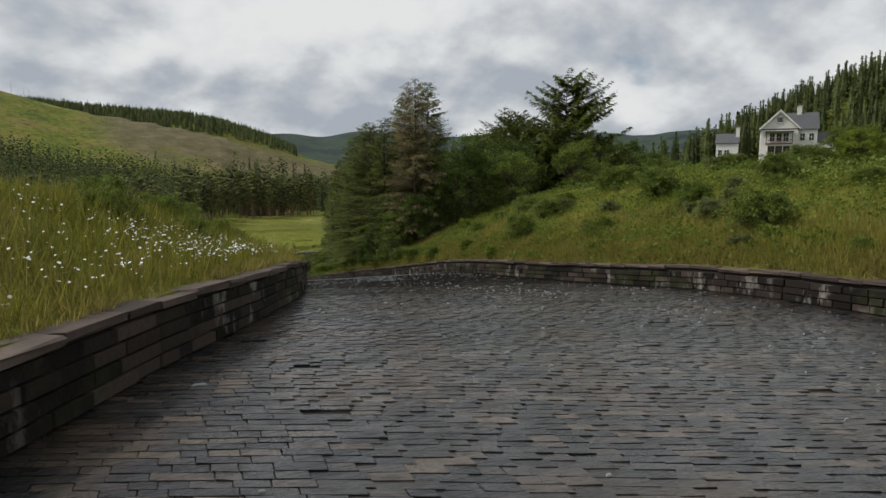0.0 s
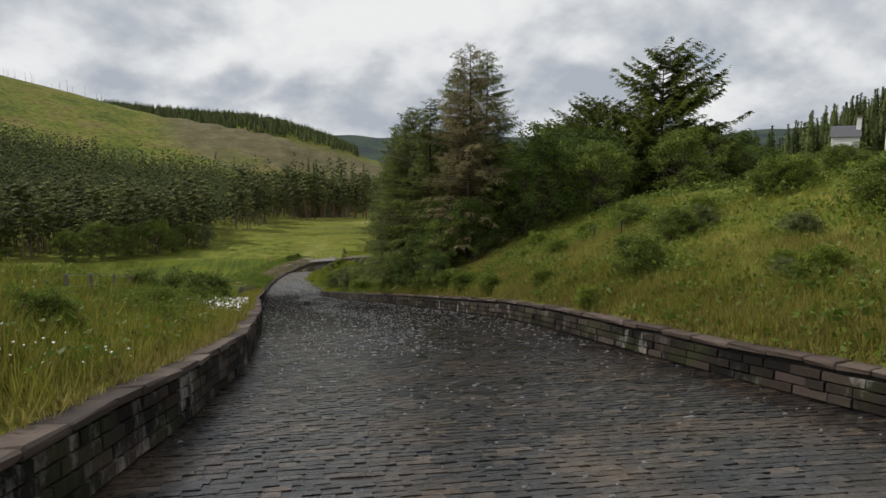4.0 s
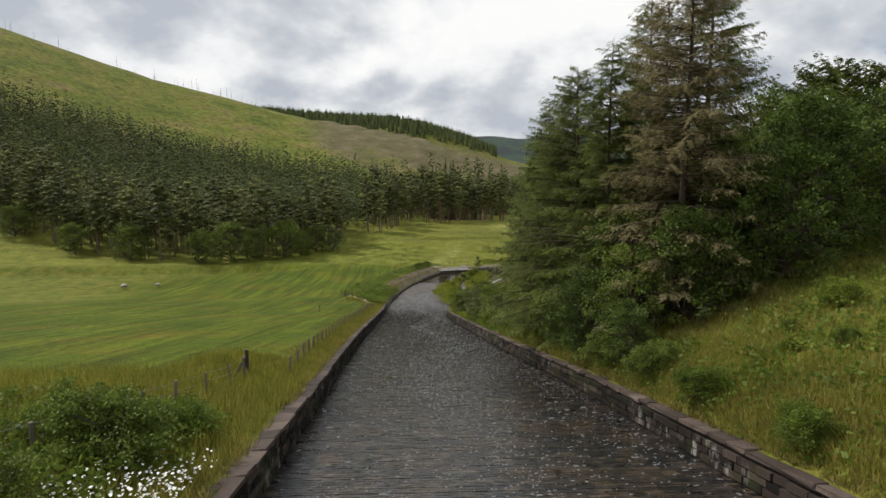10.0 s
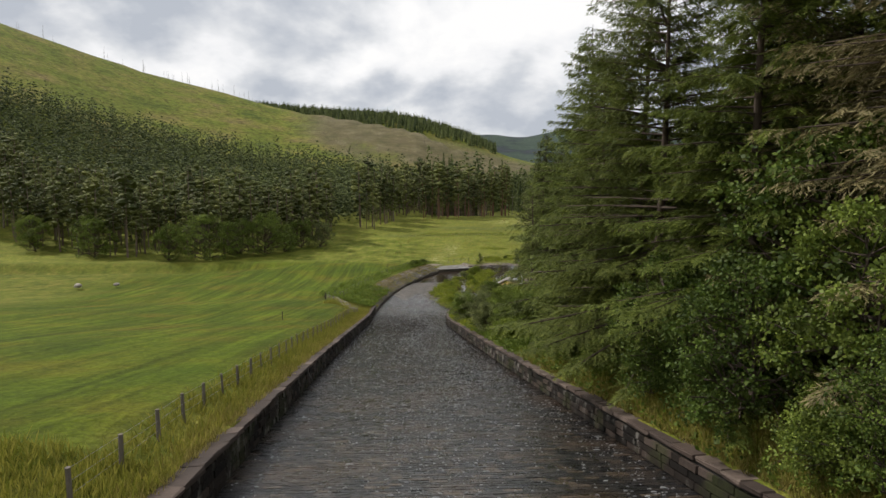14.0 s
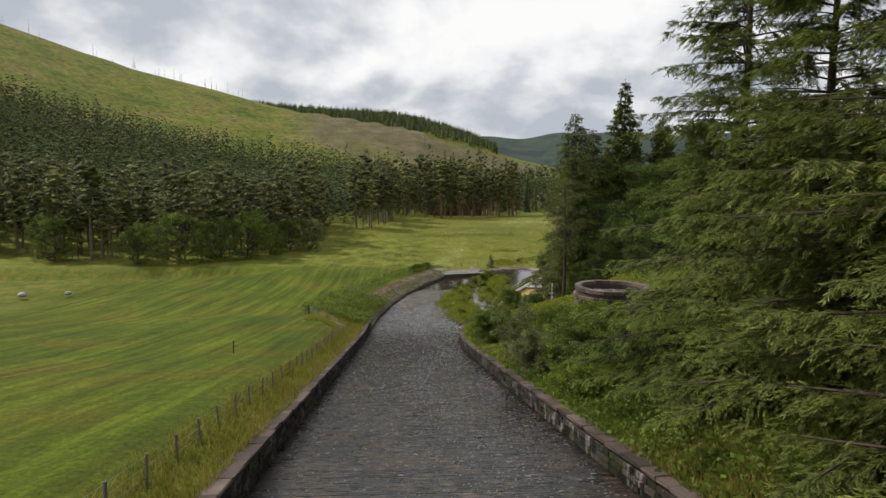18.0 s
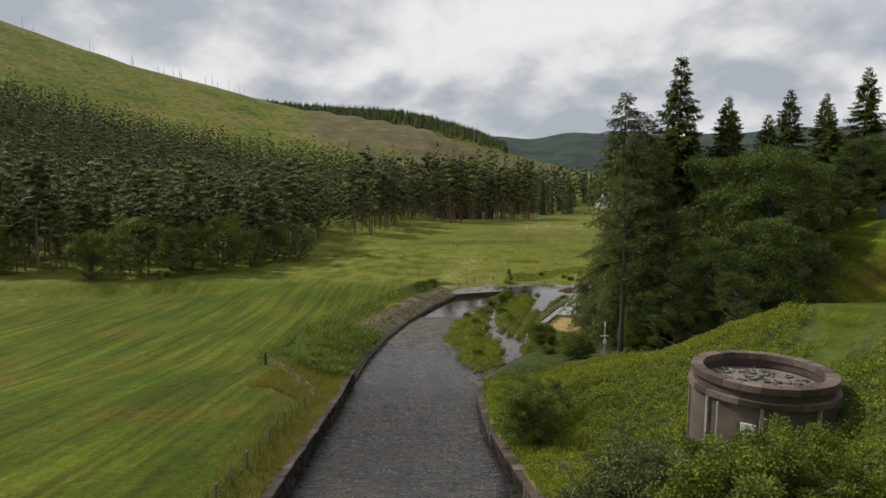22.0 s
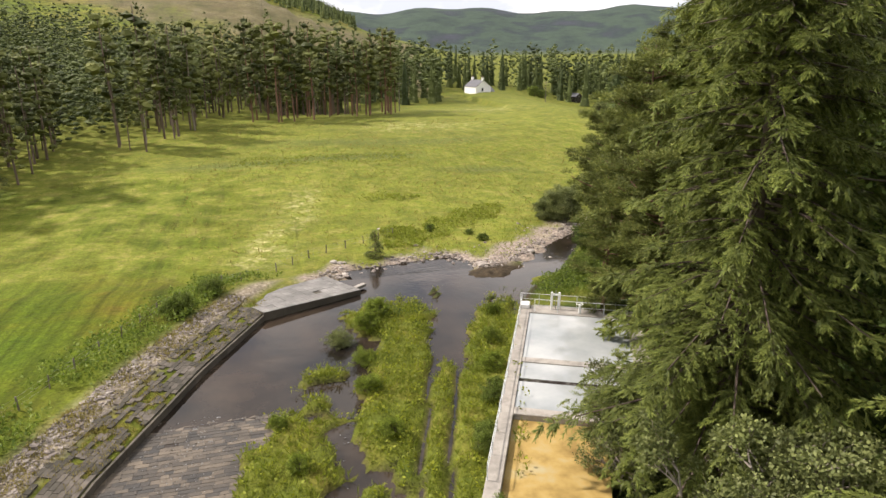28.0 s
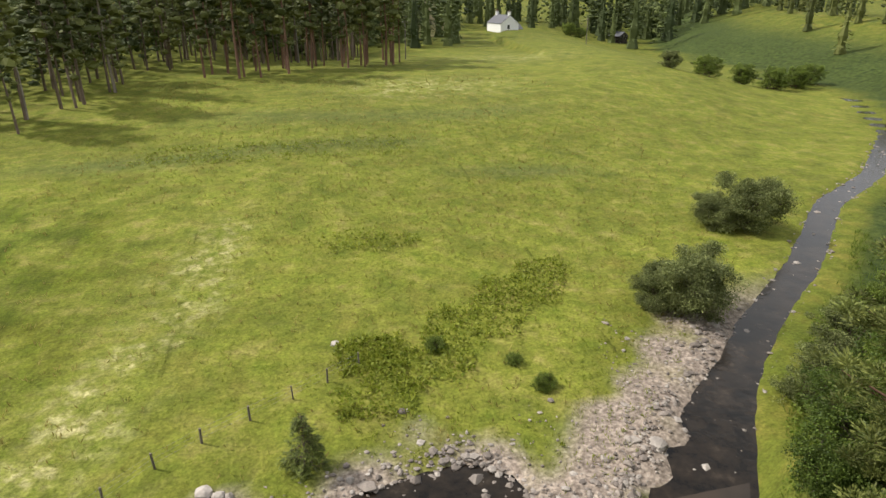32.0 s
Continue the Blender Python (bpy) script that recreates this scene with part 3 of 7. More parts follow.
    z = np.maximum(z, POOL + 0.42 - 0.34 * np.clip(off - 1.0 - 1.6 * t, 0, 4) ** 1.0)
    # hills
    r, a = np.hypot(x, y), np.degrees(np.arctan2(x, y))
    far = crest_far(a)
    foot = np.interp(a, (-180, -60, -25, -8, 0, 8, 180), (150, 180, 230, 300, 380, 470, 500))
    rise = np.clip((r - foot) / (far - foot), 0, 1.25)
    near = (crest_up(a) - z) * np.where(rise < 1, rise * rise * (1.9 - 0.9 * rise), 1 - (rise - 1) * 1.2) * smooth(foot - 1, foot + 60, r)
    z = z + np.where(rise > 0, np.maximum(near, 0), 0)
    ridge = (ridge_up(a) - 25) * smooth(700, 1120, r) * (1 - 0.6 * smooth(1150, 1700, r)) + 25 * smooth(700, 1000, r)
    z = np.maximum(z, np.where(r > 620, z * (1 - smooth(620, 1000, r)) + ridge * smooth(620, 1000, r), -99))
    z = z + right_up(a) * smooth(190, 360, r) * np.where(y > 150, smooth(10, 70, g), 1)
    moor = 215 * smooth(1700, 3000, r) * (1 + 0.05 * np.sin(a * 0.42 + 1.2) + 0.03 * np.sin(a * 1.1)) * smooth(-40, -5, a) * (1 - smooth(80, 130, a))
    z = np.maximum(z, np.where(r > 1500, moor - 30, -99))
    return z


def graded(inner, step, grow, reach):
    out, s, v = [], step, inner
    while v < reach:
        s *= grow
        v += s
        out.append(v)
    return np.array(out)


lawn_edge = along(((0, 30), (184, 10), (190, 4.6), (198, 6.3), (215, 11.5), (240, 16), (250, 17)))


def ground_sheet():
    ys = np.concatenate([-graded(62, 2.0, 1.35, 900)[::-1], np.arange(-62, 300, 1.0), graded(300, 1.5, 1.05, 4200)])
    off_l = np.concatenate([-graded(40, 0.9, 1.07, 3200)[::-1], np.arange(-40, -0.9, 0.9), [-0.62, -0.36, -0.34]])
    off_r = -off_l[::-1]
    mid = np.linspace(0, 1, 58)
    X, Y = [], []
    for y in ys:
        a, b = float(left_face(y)), float(right_face(y))
        X.append(np.concatenate([a + off_l, a + (b - a) * mid, b + off_r]))
        Y.append(np.full(len(X[-1]), y))
    X, Y = np.array(X), np.array(Y)
    Z = height(X, Y)
    rng = np.random.default_rng(3)
    Z = Z + rng.normal(0, 0.03, Z.shape)
    h, w = X.shape
    i = np.arange(h * w).reshape(h, w)
    quads = np.stack([i[:-1, :-1], i[:-1, 1:], i[1:, 1:], i[1:, :-1]], -1).reshape(-1, 4)
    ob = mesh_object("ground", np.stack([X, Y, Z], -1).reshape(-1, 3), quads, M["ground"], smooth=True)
    x, y = X.ravel(), Y.ravel()
    xl, xr, r, a = left_face(y), right_face(y), np.hypot(x, y), np.degrees(np.arctan2(x, y))
    dl, dr, g = xl - x, x - xr, river_gap(x, y)
    left_of_river = x < np.interp(y, RIVER[:, 1], RIVER[:, 0])
    sway = 3.0 * np.sin(x * 0.11 + y * 0.07) + 2.0 * np.sin(y * 0.19 - x * 0.05) + rng.normal(0, 0.8, x.shape)
    cover = dict(
        lawn=smooth(0.2, 1.2, (dl - 0.5) / bank_width(y)) * smooth(14, 26, y) * (1 - smooth(239, 246, y + 0.6 * sway)) * (1 - smooth(58, 88, dl + 2 * sway)) * (1 - smooth(-0.8, 1.2, x - lawn_edge(y) + 0.25 * sway)) + smooth(0, 1.2, x - 23.2 - 0.577 * (y - 96.6)) * smooth(93, 96.5, y + 0.5 * sway) * (1 - smooth(148, 160, y + sway)) * (1 - smooth(80, 95, x + sway)),
        straw=np.clip(np.exp(-((x - lawn_edge(y) - 0.5) / 2.6) ** 2) * smooth(194, 198, y) * (1 - smooth(222, 236, y)) + 0.9 * np.exp(-((x - 46) / 16) ** 2 - ((y - 287) / 9) ** 2) + 0.8 * np.exp(-((x - 78) / 14) ** 2 - ((y - 330) / 10) ** 2), 0, 1),
        rush=np.clip(np.exp(-((y - 251 - 0.6 * sway) / 3.2) ** 2) * smooth(-20, 2, x) * (1 - smooth(34, 44, x)) + np.exp(-((x - 49) / 9) ** 2 - ((y - 240) / 2.2) ** 2) + 0.8 * np.exp(-((y - 268 - 0.5 * sway) / 4) ** 2) * smooth(0, 20, x) * (1 - smooth(50, 70, x)), 0, 1),
        lane=np.exp(-((x - np.interp(y, (126, 131, 142, 152, 157), (19.8, 20.8, 22.1, 23.4, 24.3))) / 1.0) ** 4) * smooth(124, 129, y) * (1 - smooth(150, 156, y)),
        brown=smooth(0.74, 0.86, r / crest_far(a) + 0.01 * sway) * smooth(-11, -7, a) * (a < 12) * (1 - smooth(900, 950, r)),
        hay=np.clip(smooth(188, 200, y) * left_of_river * (1 - smooth(260, 420, y)) + smooth(-40, -20, y) * (1 - smooth(0, 20, y)) * smooth(0, 2, dl) * 0.5, 0, 1),
        scrub=np.clip(smooth(np.interp(y, (104, 114), (3, 0.3)), np.interp(y, (104, 114), (8, 2.0)), dr) * (y < 175) * smooth(36, 48, y + sway) * (1 - smooth(0, 1.2, x - 23.2 - 0.577 * (y - 96.6)) * smooth(93, 96.5, y + 0.5 * sway)) + smooth(3.0, 5, g) * (1 - left_of_river) * (y > 178) * (1 - smooth(26, 45, g) * smooth(235, 260, y)), 0, 1) * (r < 600),
        hill=smooth(0, 120, r - np.interp(a, (-180, -60, -25, -8, 0, 8, 180), (170, 200, 250, 330, 410, 500, 900))) * (a < 12),
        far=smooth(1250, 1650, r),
        gravel=np.clip(np.exp(-(np.hypot(x - 31.6 - 6.4 * np.clip((y - 188.6) / 8.4, 0, 1), np.minimum(y - 187.4, 0)) / 2.6) ** 4) * (y < 198) * (y > 185) + (1 - smooth(3.6, 7.0, g + 2.2 * np.sin(x * 0.9) * np.sin(y * 0.8))) * smooth(178, 186, y) * left_of_river * (1 - smooth(204, 212, y)) + smooth(2.4, 2.9, dl) * (1 - smooth(4.2, 5.4, dl)) * 0.8 * smooth(146, 154, y) * (1 - smooth(186, 192, y)), 0, 1),
        mud=(x > xl - 0.2) * (x < xr + 0.8) * (y < 190) * (y > 129) * (1 - smooth(0.25, 0.6, island(x, y))) * 1.0,
    )
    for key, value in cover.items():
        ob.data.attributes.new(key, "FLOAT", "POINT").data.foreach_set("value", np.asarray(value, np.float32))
    tagged(ob, "grassy valley floor with a mown green field and rough hill slopes", "ground", kind="structure")


ground_sheet()


def pool_water():
    bm = bmesh.new()
    n = 60
    for i in range(n + 1):
        y = 128.5 + (190 - 128.5) * i / n
        bm.verts.new((float(left_face(y)) - 1.0, y, POOL))
        bm.verts.new((float(right_face(y)) + 1.0, y, POOL))
    bm.verts.ensure_lookup_table()
    for i in range(n):
        bm.faces.new([bm.verts[k] for k in (2 * i, 2 * i + 1, 2 * i + 3, 2 * i + 2)])
    tagged(part("water", bm, M["water"]), "dark peaty pool with faint ripples", "water", kind="structure")
    # the river: a strip along its middle line
    bm, last = bmesh.new(), None
    for k in range(len(RIVER)):
        d = RIVER[min(k + 1, len(RIVER) - 1)] - RIVER[max(k - 1, 0)]
        d = d / np.hypot(*d)
        w = 8 if k < 5 else 5.2
        z = POOL - 0.004 - 0.4 * smooth(8, 15, k)
        pair = [bm.verts.new((RIVER[k][0] - d[1] * s * w, RIVER[k][1] + d[0] * s * w, z)) for s in (-1, 1)]
        if last:
            bm.faces.new((last[0], pair[0], pair[1], last[1]))
        last = pair
    tagged(part("river", bm, M["riffle"]), "shallow rippling river over dark stones", "water", kind="structure")


pool_water()
# ---- the spillway: wet stone setts between two walls ----
def brick_blocks(rows):
    """Blocks as arrays: each row of `rows` holds the eight corners of one block, lower four then upper four."""
    v = np.asarray(rows, np.float32).reshape(-1, 3)
    n = len(v) // 8
    q = np.array(((4, 5, 6, 7), (0, 1, 5, 4), (1, 2, 6, 5), (2, 3, 7, 6), (3, 0, 4, 7)))
    return v, (np.arange(n)[:, None, None] * 8 + q).reshape(-1, 4)


row_turn = along(((-46, 0.37), (-30, 0.20), (-16, 0.05), (-6, 0.0)))


def setts():
    """Rows of setts that lie square to the channel's run: they swing round with its bend."""
    rng = random.Random(5)
    near, rest, drying = [], [], []

    def row_at(y, x):
        return y - float(row_turn(y)) * (x + 2)

    def end_of(face, y):
        x = float(face(y))
        for _ in range(5):
            x = float(face(row_at(y, x)))
        return x

    y = -66.0
    while y < 166:
        d = rng.uniform(0.21, 0.29) if y < 128 else rng.uniform(0.30, 0.40)
        a, b = end_of(left_face, y), end_of(right_face, y)
        if y > 132:
            b = min(b, a + 13.5 - (y - 132) * 0.12)
        x = a - rng.uniform(0, 0.4)
        b += rng.uniform(-0.6, 0.6) if y > 134 else 0
        lift = rng.uniform(0, 0.004)
        while x < b:
            w = rng.uniform(0.3, 0.75) if y < 128 else rng.uniform(0.45, 0.9)
            x1 = min(x + w, b + 0.1)
            if rng.random() > 0.004:
                xm = (x + x1) / 2
                z = float(bed(xm, row_at(y + d / 2, xm))) + lift + rng.uniform(-0.004, 0.004) + 0.10 * float(smooth(126, 150, y))
                tilt, k, e = rng.uniform(-0.005, 0.005), rng.uniform(0.003, 0.009), rng.uniform(0.001, 0.004)
                s = float(bed_line(row_at(y + d, xm))) - float(bed_line(row_at(y, xm)))
                j = [rng.uniform(-0.012, 0.010) for _ in range(4)]
                p0, p1, q0, q1 = row_at(y, x), row_at(y, x1), row_at(y + d, x), row_at(y + d, x1)
                low = [(x + e, p0 + 0.008, z - 0.2), (x1 - e, p1 + e, z - 0.2), (x1 - e, q1 - e, z - 0.2), (x + e, q0 - e, z - 0.2)]
                top = [(x + e + k, p0 + 0.009 + j[0], z + tilt + 0.015), (x1 - e - k, p1 + 0.009 + j[1], z - tilt + 0.015), (x1 - e - k, q1 - 0.009 + j[2], z - tilt + s + 0.012), (x + e + k, q0 - 0.009 + j[3], z + tilt + s + 0.012)]
                (near if -36.5 < y < -32.5 and -8 < x < 3 and len(near) < 290 else drying if y > 147 + 3 * math.sin(x) else rest).append(low + top)
            x = x1
        y += d
    bed_ob = empty("spillway_bed", 0, 0, -10)
    tagged(bed_ob, "wet dark stone setts in stepped rows", "channel bed", kind="structure")
    for c in near:
        v, q = brick_blocks([c])
        mid = v.mean(0)
        o = mesh_object("sett", v - mid, q, M["sett"], bed_ob)
        o.location = Vector(mid) - Vector((0, 0, -10))
    v, q = brick_blocks(rest)
    o = mesh_object("sett_rows", v - np.array((0, 0, -10)), q, M["sett"], bed_ob, "rows of wet stone setts, brown and grey")
    o["kind"] = "stuff"
    v, q = brick_blocks(drying)
    mesh_object("apron_setts", v - np.array((0, 0, -10)), q, M["apron_sett"], bed_ob, "brownish setts rising out of shallow water")["kind"] = "stuff"
    # small curls of white water on the steps, many added as painted glints
    flecks = []
    while len(flecks) < 9000:
        y = rng.uniform(-60, 150) if rng.random() < 0.92 else rng.uniform(140, 166)
        a, b = float(left_face(y)), float(right_face(y))
        pick = rng.random()
        x = rng.uniform(a + 0.2, b - 0.2) if pick < 0.45 else b - 0.3 - abs(rng.gauss(0, 1.6)) if pick < 0.65 else rng.gauss(2.2 + 1.5 * math.sin(y * 0.13), 1.1)
        if y < -5 and rng.random() < 0.82:
            continue
        big = rng.random() < 0.06
        w, d, z = rng.uniform(0.015, 0.075) * (2.4 if big else 1), rng.uniform(0.004, 0.011) * (2.0 if big else 1), float(bed(x, y)) + 0.038 + 0.10 * float(smooth(126, 150, y))
        flecks.append([(x - w, y - d, z - 0.03), (x + w, y - d, z - 0.03), (x + w * 0.8, y + d, z - 0.03), (x - w * 0.9, y + d, z - 0.03), (x - w * 0.7, y - d * 0.6, z), (x + w * 0.6, y - d * 0.5, z), (x + w * 0.5, y + d * 0.6, z), (x - w * 0.6, y + d * 0.7, z)])
    v, q = brick_blocks(flecks)
    mesh_object("foam", v - np.array((0, 0, -10)), q, M["foam"], bed_ob, "white flecks of broken water and painted glints")["kind"] = "stuff"
    # the bedding in the joints
    ys = np.arange(-62, 167, 1.5)
    X = np.array([np.linspace(left_face(y) - 0.3, right_face(y) + 0.3 if y < 132 else left_face(y) + 13.5 - (y - 132) * 0.12, 12) for y in ys])
    Y = np.repeat(ys[:, None], 12, 1)
    Z = bed(X, Y) - 0.024 + 0.10 * smooth(126, 150, Y)
    i = np.arange(X.size).reshape(X.shape)
    mesh_object("bedding", np.stack([X, Y, Z + 10], -1).reshape(-1, 3), np.stack([i[:-1, :-1], i[:-1, 1:], i[1:, 1:], i[1:, :-1]], -1).reshape(-1, 4), M["bedding"], bed_ob, "dark wet bedding between the setts")


setts()


def channel_wall(name, face, side, y0, y1, tall, seed):
    """A wall of coursed stone along the channel: side -1 stands to the left of its face, 1 to the right."""
    rng = random.Random(seed)
    thick = 0.62
    wall = empty(name, 0, 0, -10)
    tagged(wall, "dark coursed stone channel wall with a coping of flat stones", "retaining wall", kind="structure")
    up = np.array((0, 0, 10))
    ys = np.arange(y0, y1 + 0.1, 1.5)
    V = []
    for y in ys:
        x, z = float(face(y)), float(bed(face(y), y))
        V += [(x + side * 0.09, y, z - 0.5), (x + side * 0.09, y, z + tall - 0.05), (x + side * (thick - 0.05), y, z + tall - 0.05), (x + side * (thick - 0.05), y, z - 0.5)]
    i = np.arange(len(V)).reshape(-1, 4)
    q = np.concatenate([np.stack([i[:-1, k], i[:-1, (k + 1) % 4], i[1:, (k + 1) % 4], i[1:, k]], -1) for k in range(4)] + [i[:1], i[-1:]])
    mesh_object("core", np.array(V) + up, q, M["mortar"], wall, "dark joints behind the stones")
    blocks = []
    for c in range(int((tall - 0.08) / 0.285)):
        y = y0 + rng.uniform(0, 0.5)
        while y < y1:
            l, h = rng.uniform(0.5, 1.45), 0.285
            ya, yb = y + 0.007, min(y + l, y1) - 0.007
            xa, xb = float(face(ya)), float(face(yb))
            za, zb = float(bed(face(ya), ya)) + 0.02 + c * h, float(bed(face(yb), yb)) + 0.02 + c * h
            o, g = side * rng.uniform(-0.03, 0.035), rng.uniform(0.004, 0.012)
            back = side * 0.14
            f = 0.02
            blocks.append([(xa + back, ya, za + g), (xb + back, yb, zb + g), (xb + back, yb, zb + h - 0.01), (xa + back, ya, za + h - 0.01), (xa + o, ya + f, za + g + f), (xb + o, yb - f, zb + g + f), (xb + o, yb - f, zb + h - 0.01 - f), (xa + o, ya + f, za + h - 0.01 - f)])
            y += l
    v, q = brick_blocks(blocks)
    o = mesh_object("stone_courses", v + up, q, M["wall"], wall, "rough dark stone courses")
    o["kind"] = "stuff"
    # coping stones, one by one
    y, n = y0, 0
    kinds = []
    for k in range(9):
        bm = box(bmesh.new(), -0.35, 0.35, -0.5, 0.5, -0.085, 0.075, 0.03)
        for v in bm.verts:
            v.co += Vector((rng.uniform(-0.035, 0.035), rng.uniform(-0.015, 0.015), rng.uniform(-0.025, 0.025)))
        me = bpy.data.meshes.new("coping_stone")
        bm.to_mesh(me)
        bm.free()
        me.materials.append(M["coping"])
        kinds.append(me)
    while y < y1 and n < 295:
        l = rng.uniform(0.9, 1.9)
        a, b = Vector((float(face(y)), y, float(bed(face(y), y)))), Vector((float(face(y + l)), y + l, float(bed(face(y + l), y + l))))
        d = b - a
        o = new("coping_stone", kinds[rng.randrange(9)])
        o.parent = wall
        turn = Matrix.Rotation(math.atan2(-d.x, d.y), 4, "Z") @ Matrix.Rotation(math.atan2(d.z, math.hypot(d.x, d.y)), 4, "X")
        o.matrix_basis = Matrix.Translation((a + b) / 2 + Vector((side * (0.30 + rng.uniform(-0.03, 0.03)), 0, 10 + tall + 0.05 + rng.uniform(-0.03, 0.02)))) @ turn @ Matrix.Rotation(rng.uniform(-0.03, 0.03), 4, "Y") @ Matrix.Diagonal((1, (d.length - 0.02), 1, 1))
        y += l
        n += 1


channel_wall("wall_left", left_face, -1, -58, 131, 1.24, 11)
channel_wall("wall_right", right_face, 1, -58, 128, 1.06, 12)
# ---- trees and shrubs ----
def tube(points, radii, sides=6):
    p, r = np.asarray(points, float), np.asarray(radii, float)
    d = np.gradient(p, axis=0)
    d /= np.linalg.norm(d, axis=1)[:, None] + 1e-9
    up = np.where(np.abs(d[:, 2:]) > 0.9, np.array((1.0, 0, 0)), np.array((0, 0, 1.0)))
    a = np.cross(d, up)
    a /= np.linalg.norm(a, axis=1)[:, None]
    b = np.cross(d, a)
    t = np.arange(sides) * 2 * np.pi / sides
    v = p[:, None] + r[:, None, None] * (np.cos(t)[None, :, None] * a[:, None] + np.sin(t)[None, :, None] * b[:, None])
    n = len(p)
    i = np.arange(n * sides).reshape(n, sides)
    j = np.roll(i, -1, 1)
    return v.reshape(-1, 3), np.stack([i[:-1], j[:-1], j[1:], i[1:]], -1).reshape(-1, 4)


def joined(pieces):
    vs, fs, k = [], [], 0
    for v, f in pieces:
        vs.append(v)
        fs.append(f + k)
        k += len(v)
    return np.concatenate(vs), np.concatenate(fs)


def leaves(rng, at, way, length, width, up=None):
    """Lens-shaped leaves: each a quad from `at` along `way`, turned about it by chance."""
    n = len(at)
    way = way / (np.linalg.norm(way, axis=1)[:, None] + 1e-9)
    side = np.cross(way, rng.normal(0, 1, (n, 3)) if up is None else up + rng.normal(0, 0.35, (n, 3)))
    side /= np.linalg.norm(side, axis=1)[:, None] + 1e-9
    length, width = np.broadcast_to(length, n)[:, None], np.broadcast_to(width, n)[:, None]
    v = np.stack([at, at + way * length * 0.45 + side * width, at + way * length, at + way * length * 0.55 - side * width], 1)
    return v.reshape(-1, 3), np.arange(n * 4).reshape(n, 4)


def spruce(seed, tall, reach, bare=0.06, dense=30, droop=0.35, power=0.85, step=0.42, gaps=0.0, twig=0.34, wide=0.044, twigs=7.0, hang=0.8):
    """Trunk, limbs and needle sprays of a spruce: side twigs hang from each limb, sprays sit along them."""
    rng = np.random.default_rng(seed)
    z = np.linspace(0, tall, 9)
    trunk = tube(np.stack([0.12 * np.sin(z * 0.21 + seed), 0.1 * np.cos(z * 0.17), z], 1), 0.0125 * tall * (1 - z / tall) ** 0.9 + 0.015, 8)
    limbs, at, way, ln, tone = [], [], [], [], []
    up = np.array((0, 0, 1.0))
    h = tall * bare
    while h < tall * 0.985:
        f = h / tall
        full = reach * (1 - f) ** power + 0.18
        for k in range(int(rng.integers(4, 7))):
            if rng.random() < gaps:
                continue
            az, L = rng.uniform(0, 2 * np.pi), full * rng.uniform(0.55, 1.15)
            d = np.array((np.cos(az), np.sin(az), 0.0))
            rise = (0.55 * f - 0.10)
            s = np.linspace(0, 1, 6)
            pts = np.outer(s * L, d) + up * h
            pts[:, 2] += rise * s * L - droop * L * s ** 2 + 0.14 * L * s ** 3.5
            limbs.append(tube(pts[::2], (0.012 * L * (1 - s) + 0.008)[::2], 3))
            n = max(4, int(L * twigs))
            u = rng.uniform(0.15, 1.0, n) ** 0.8
            p = np.stack([np.interp(u, s, pts[:, c]) for c in range(3)], 1)
            across = np.cross(d, up)
            lr = rng.choice((-1.0, 1.0), n)
            w = across * (lr * rng.uniform(0.45, 1.0, n))[:, None] + d * rng.uniform(0.35, 1.0, n)[:, None] + up * (rng.uniform(-1.0, 0.15, n) * hang)[:, None]
            w /= np.linalg.norm(w, axis=1)[:, None]
            tl = (0.24 * L * (1.08 - u) + 0.30 * min(1.0, L)) * rng.uniform(0.6, 1.3, n)
            m = np.maximum(3, (tl * dense * 0.95).astype(int))
            i = np.repeat(np.arange(n), m)
            q = rng.uniform(0, 1.0, len(i))
            at.append(p[i] + w[i] * (tl[i] * q)[:, None] - up * (0.22 * tl[i] * q * q)[:, None])
            side = np.cross(w[i], up) * rng.choice((-1.0, 1.0), len(i))[:, None]
            way.append(w[i] + side * rng.uniform(0.2, 0.85, len(i))[:, None] + rng.normal(0, 0.18, (len(i), 3)) - up * 0.12)
            ln.append(rng.uniform(0.55, 1.2, len(i)) * twig * (1.1 - 0.35 * q))
            # pale new growth at the tips; inner needles darkened to suggest shade inside the crown
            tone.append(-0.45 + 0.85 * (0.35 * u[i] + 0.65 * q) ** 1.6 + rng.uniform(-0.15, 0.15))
        h += step * (0.75 + 0.5 * rng.random()) * (1 - 0.35 * f)
    at, way, ln = np.concatenate(at), np.concatenate(way), np.concatenate(ln)
    crown = leaves(rng, at, way, ln, ln * 0.62 * wide / 0.42 * rng.uniform(0.7, 1.4, len(ln)), up[None])
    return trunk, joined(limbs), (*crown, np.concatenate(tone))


def branching(rng, base, way, length, radius, depth, out, ends, curl=0.25):
    s = np.linspace(0, 1, 5)
    side = rng.normal(0, 1, 3)
    pts = base + np.outer(s * length, way) + np.outer(np.sin(s * 2.4) * length * curl * 0.3, side)
    out.append(tube(pts[::2], (radius * (1 - 0.55 * s))[::2], 5 if depth else 3))
    if depth == 0:
        ends.append((pts[-1], pts[2]))
        return
    for k in range(int(rng.integers(3, 5))):
        t = rng.uniform(0.45, 1.0)
        p = np.array([np.interp(t, s, pts[:, c]) for c in range(3)])
        w = way + rng.normal(0, 0.62, 3) + np.array((0, 0, 0.12))
        branching(rng, p, w / np.linalg.norm(w), length * rng.uniform(0.5, 0.75), radius * 0.5, depth - 1, out, ends, curl)


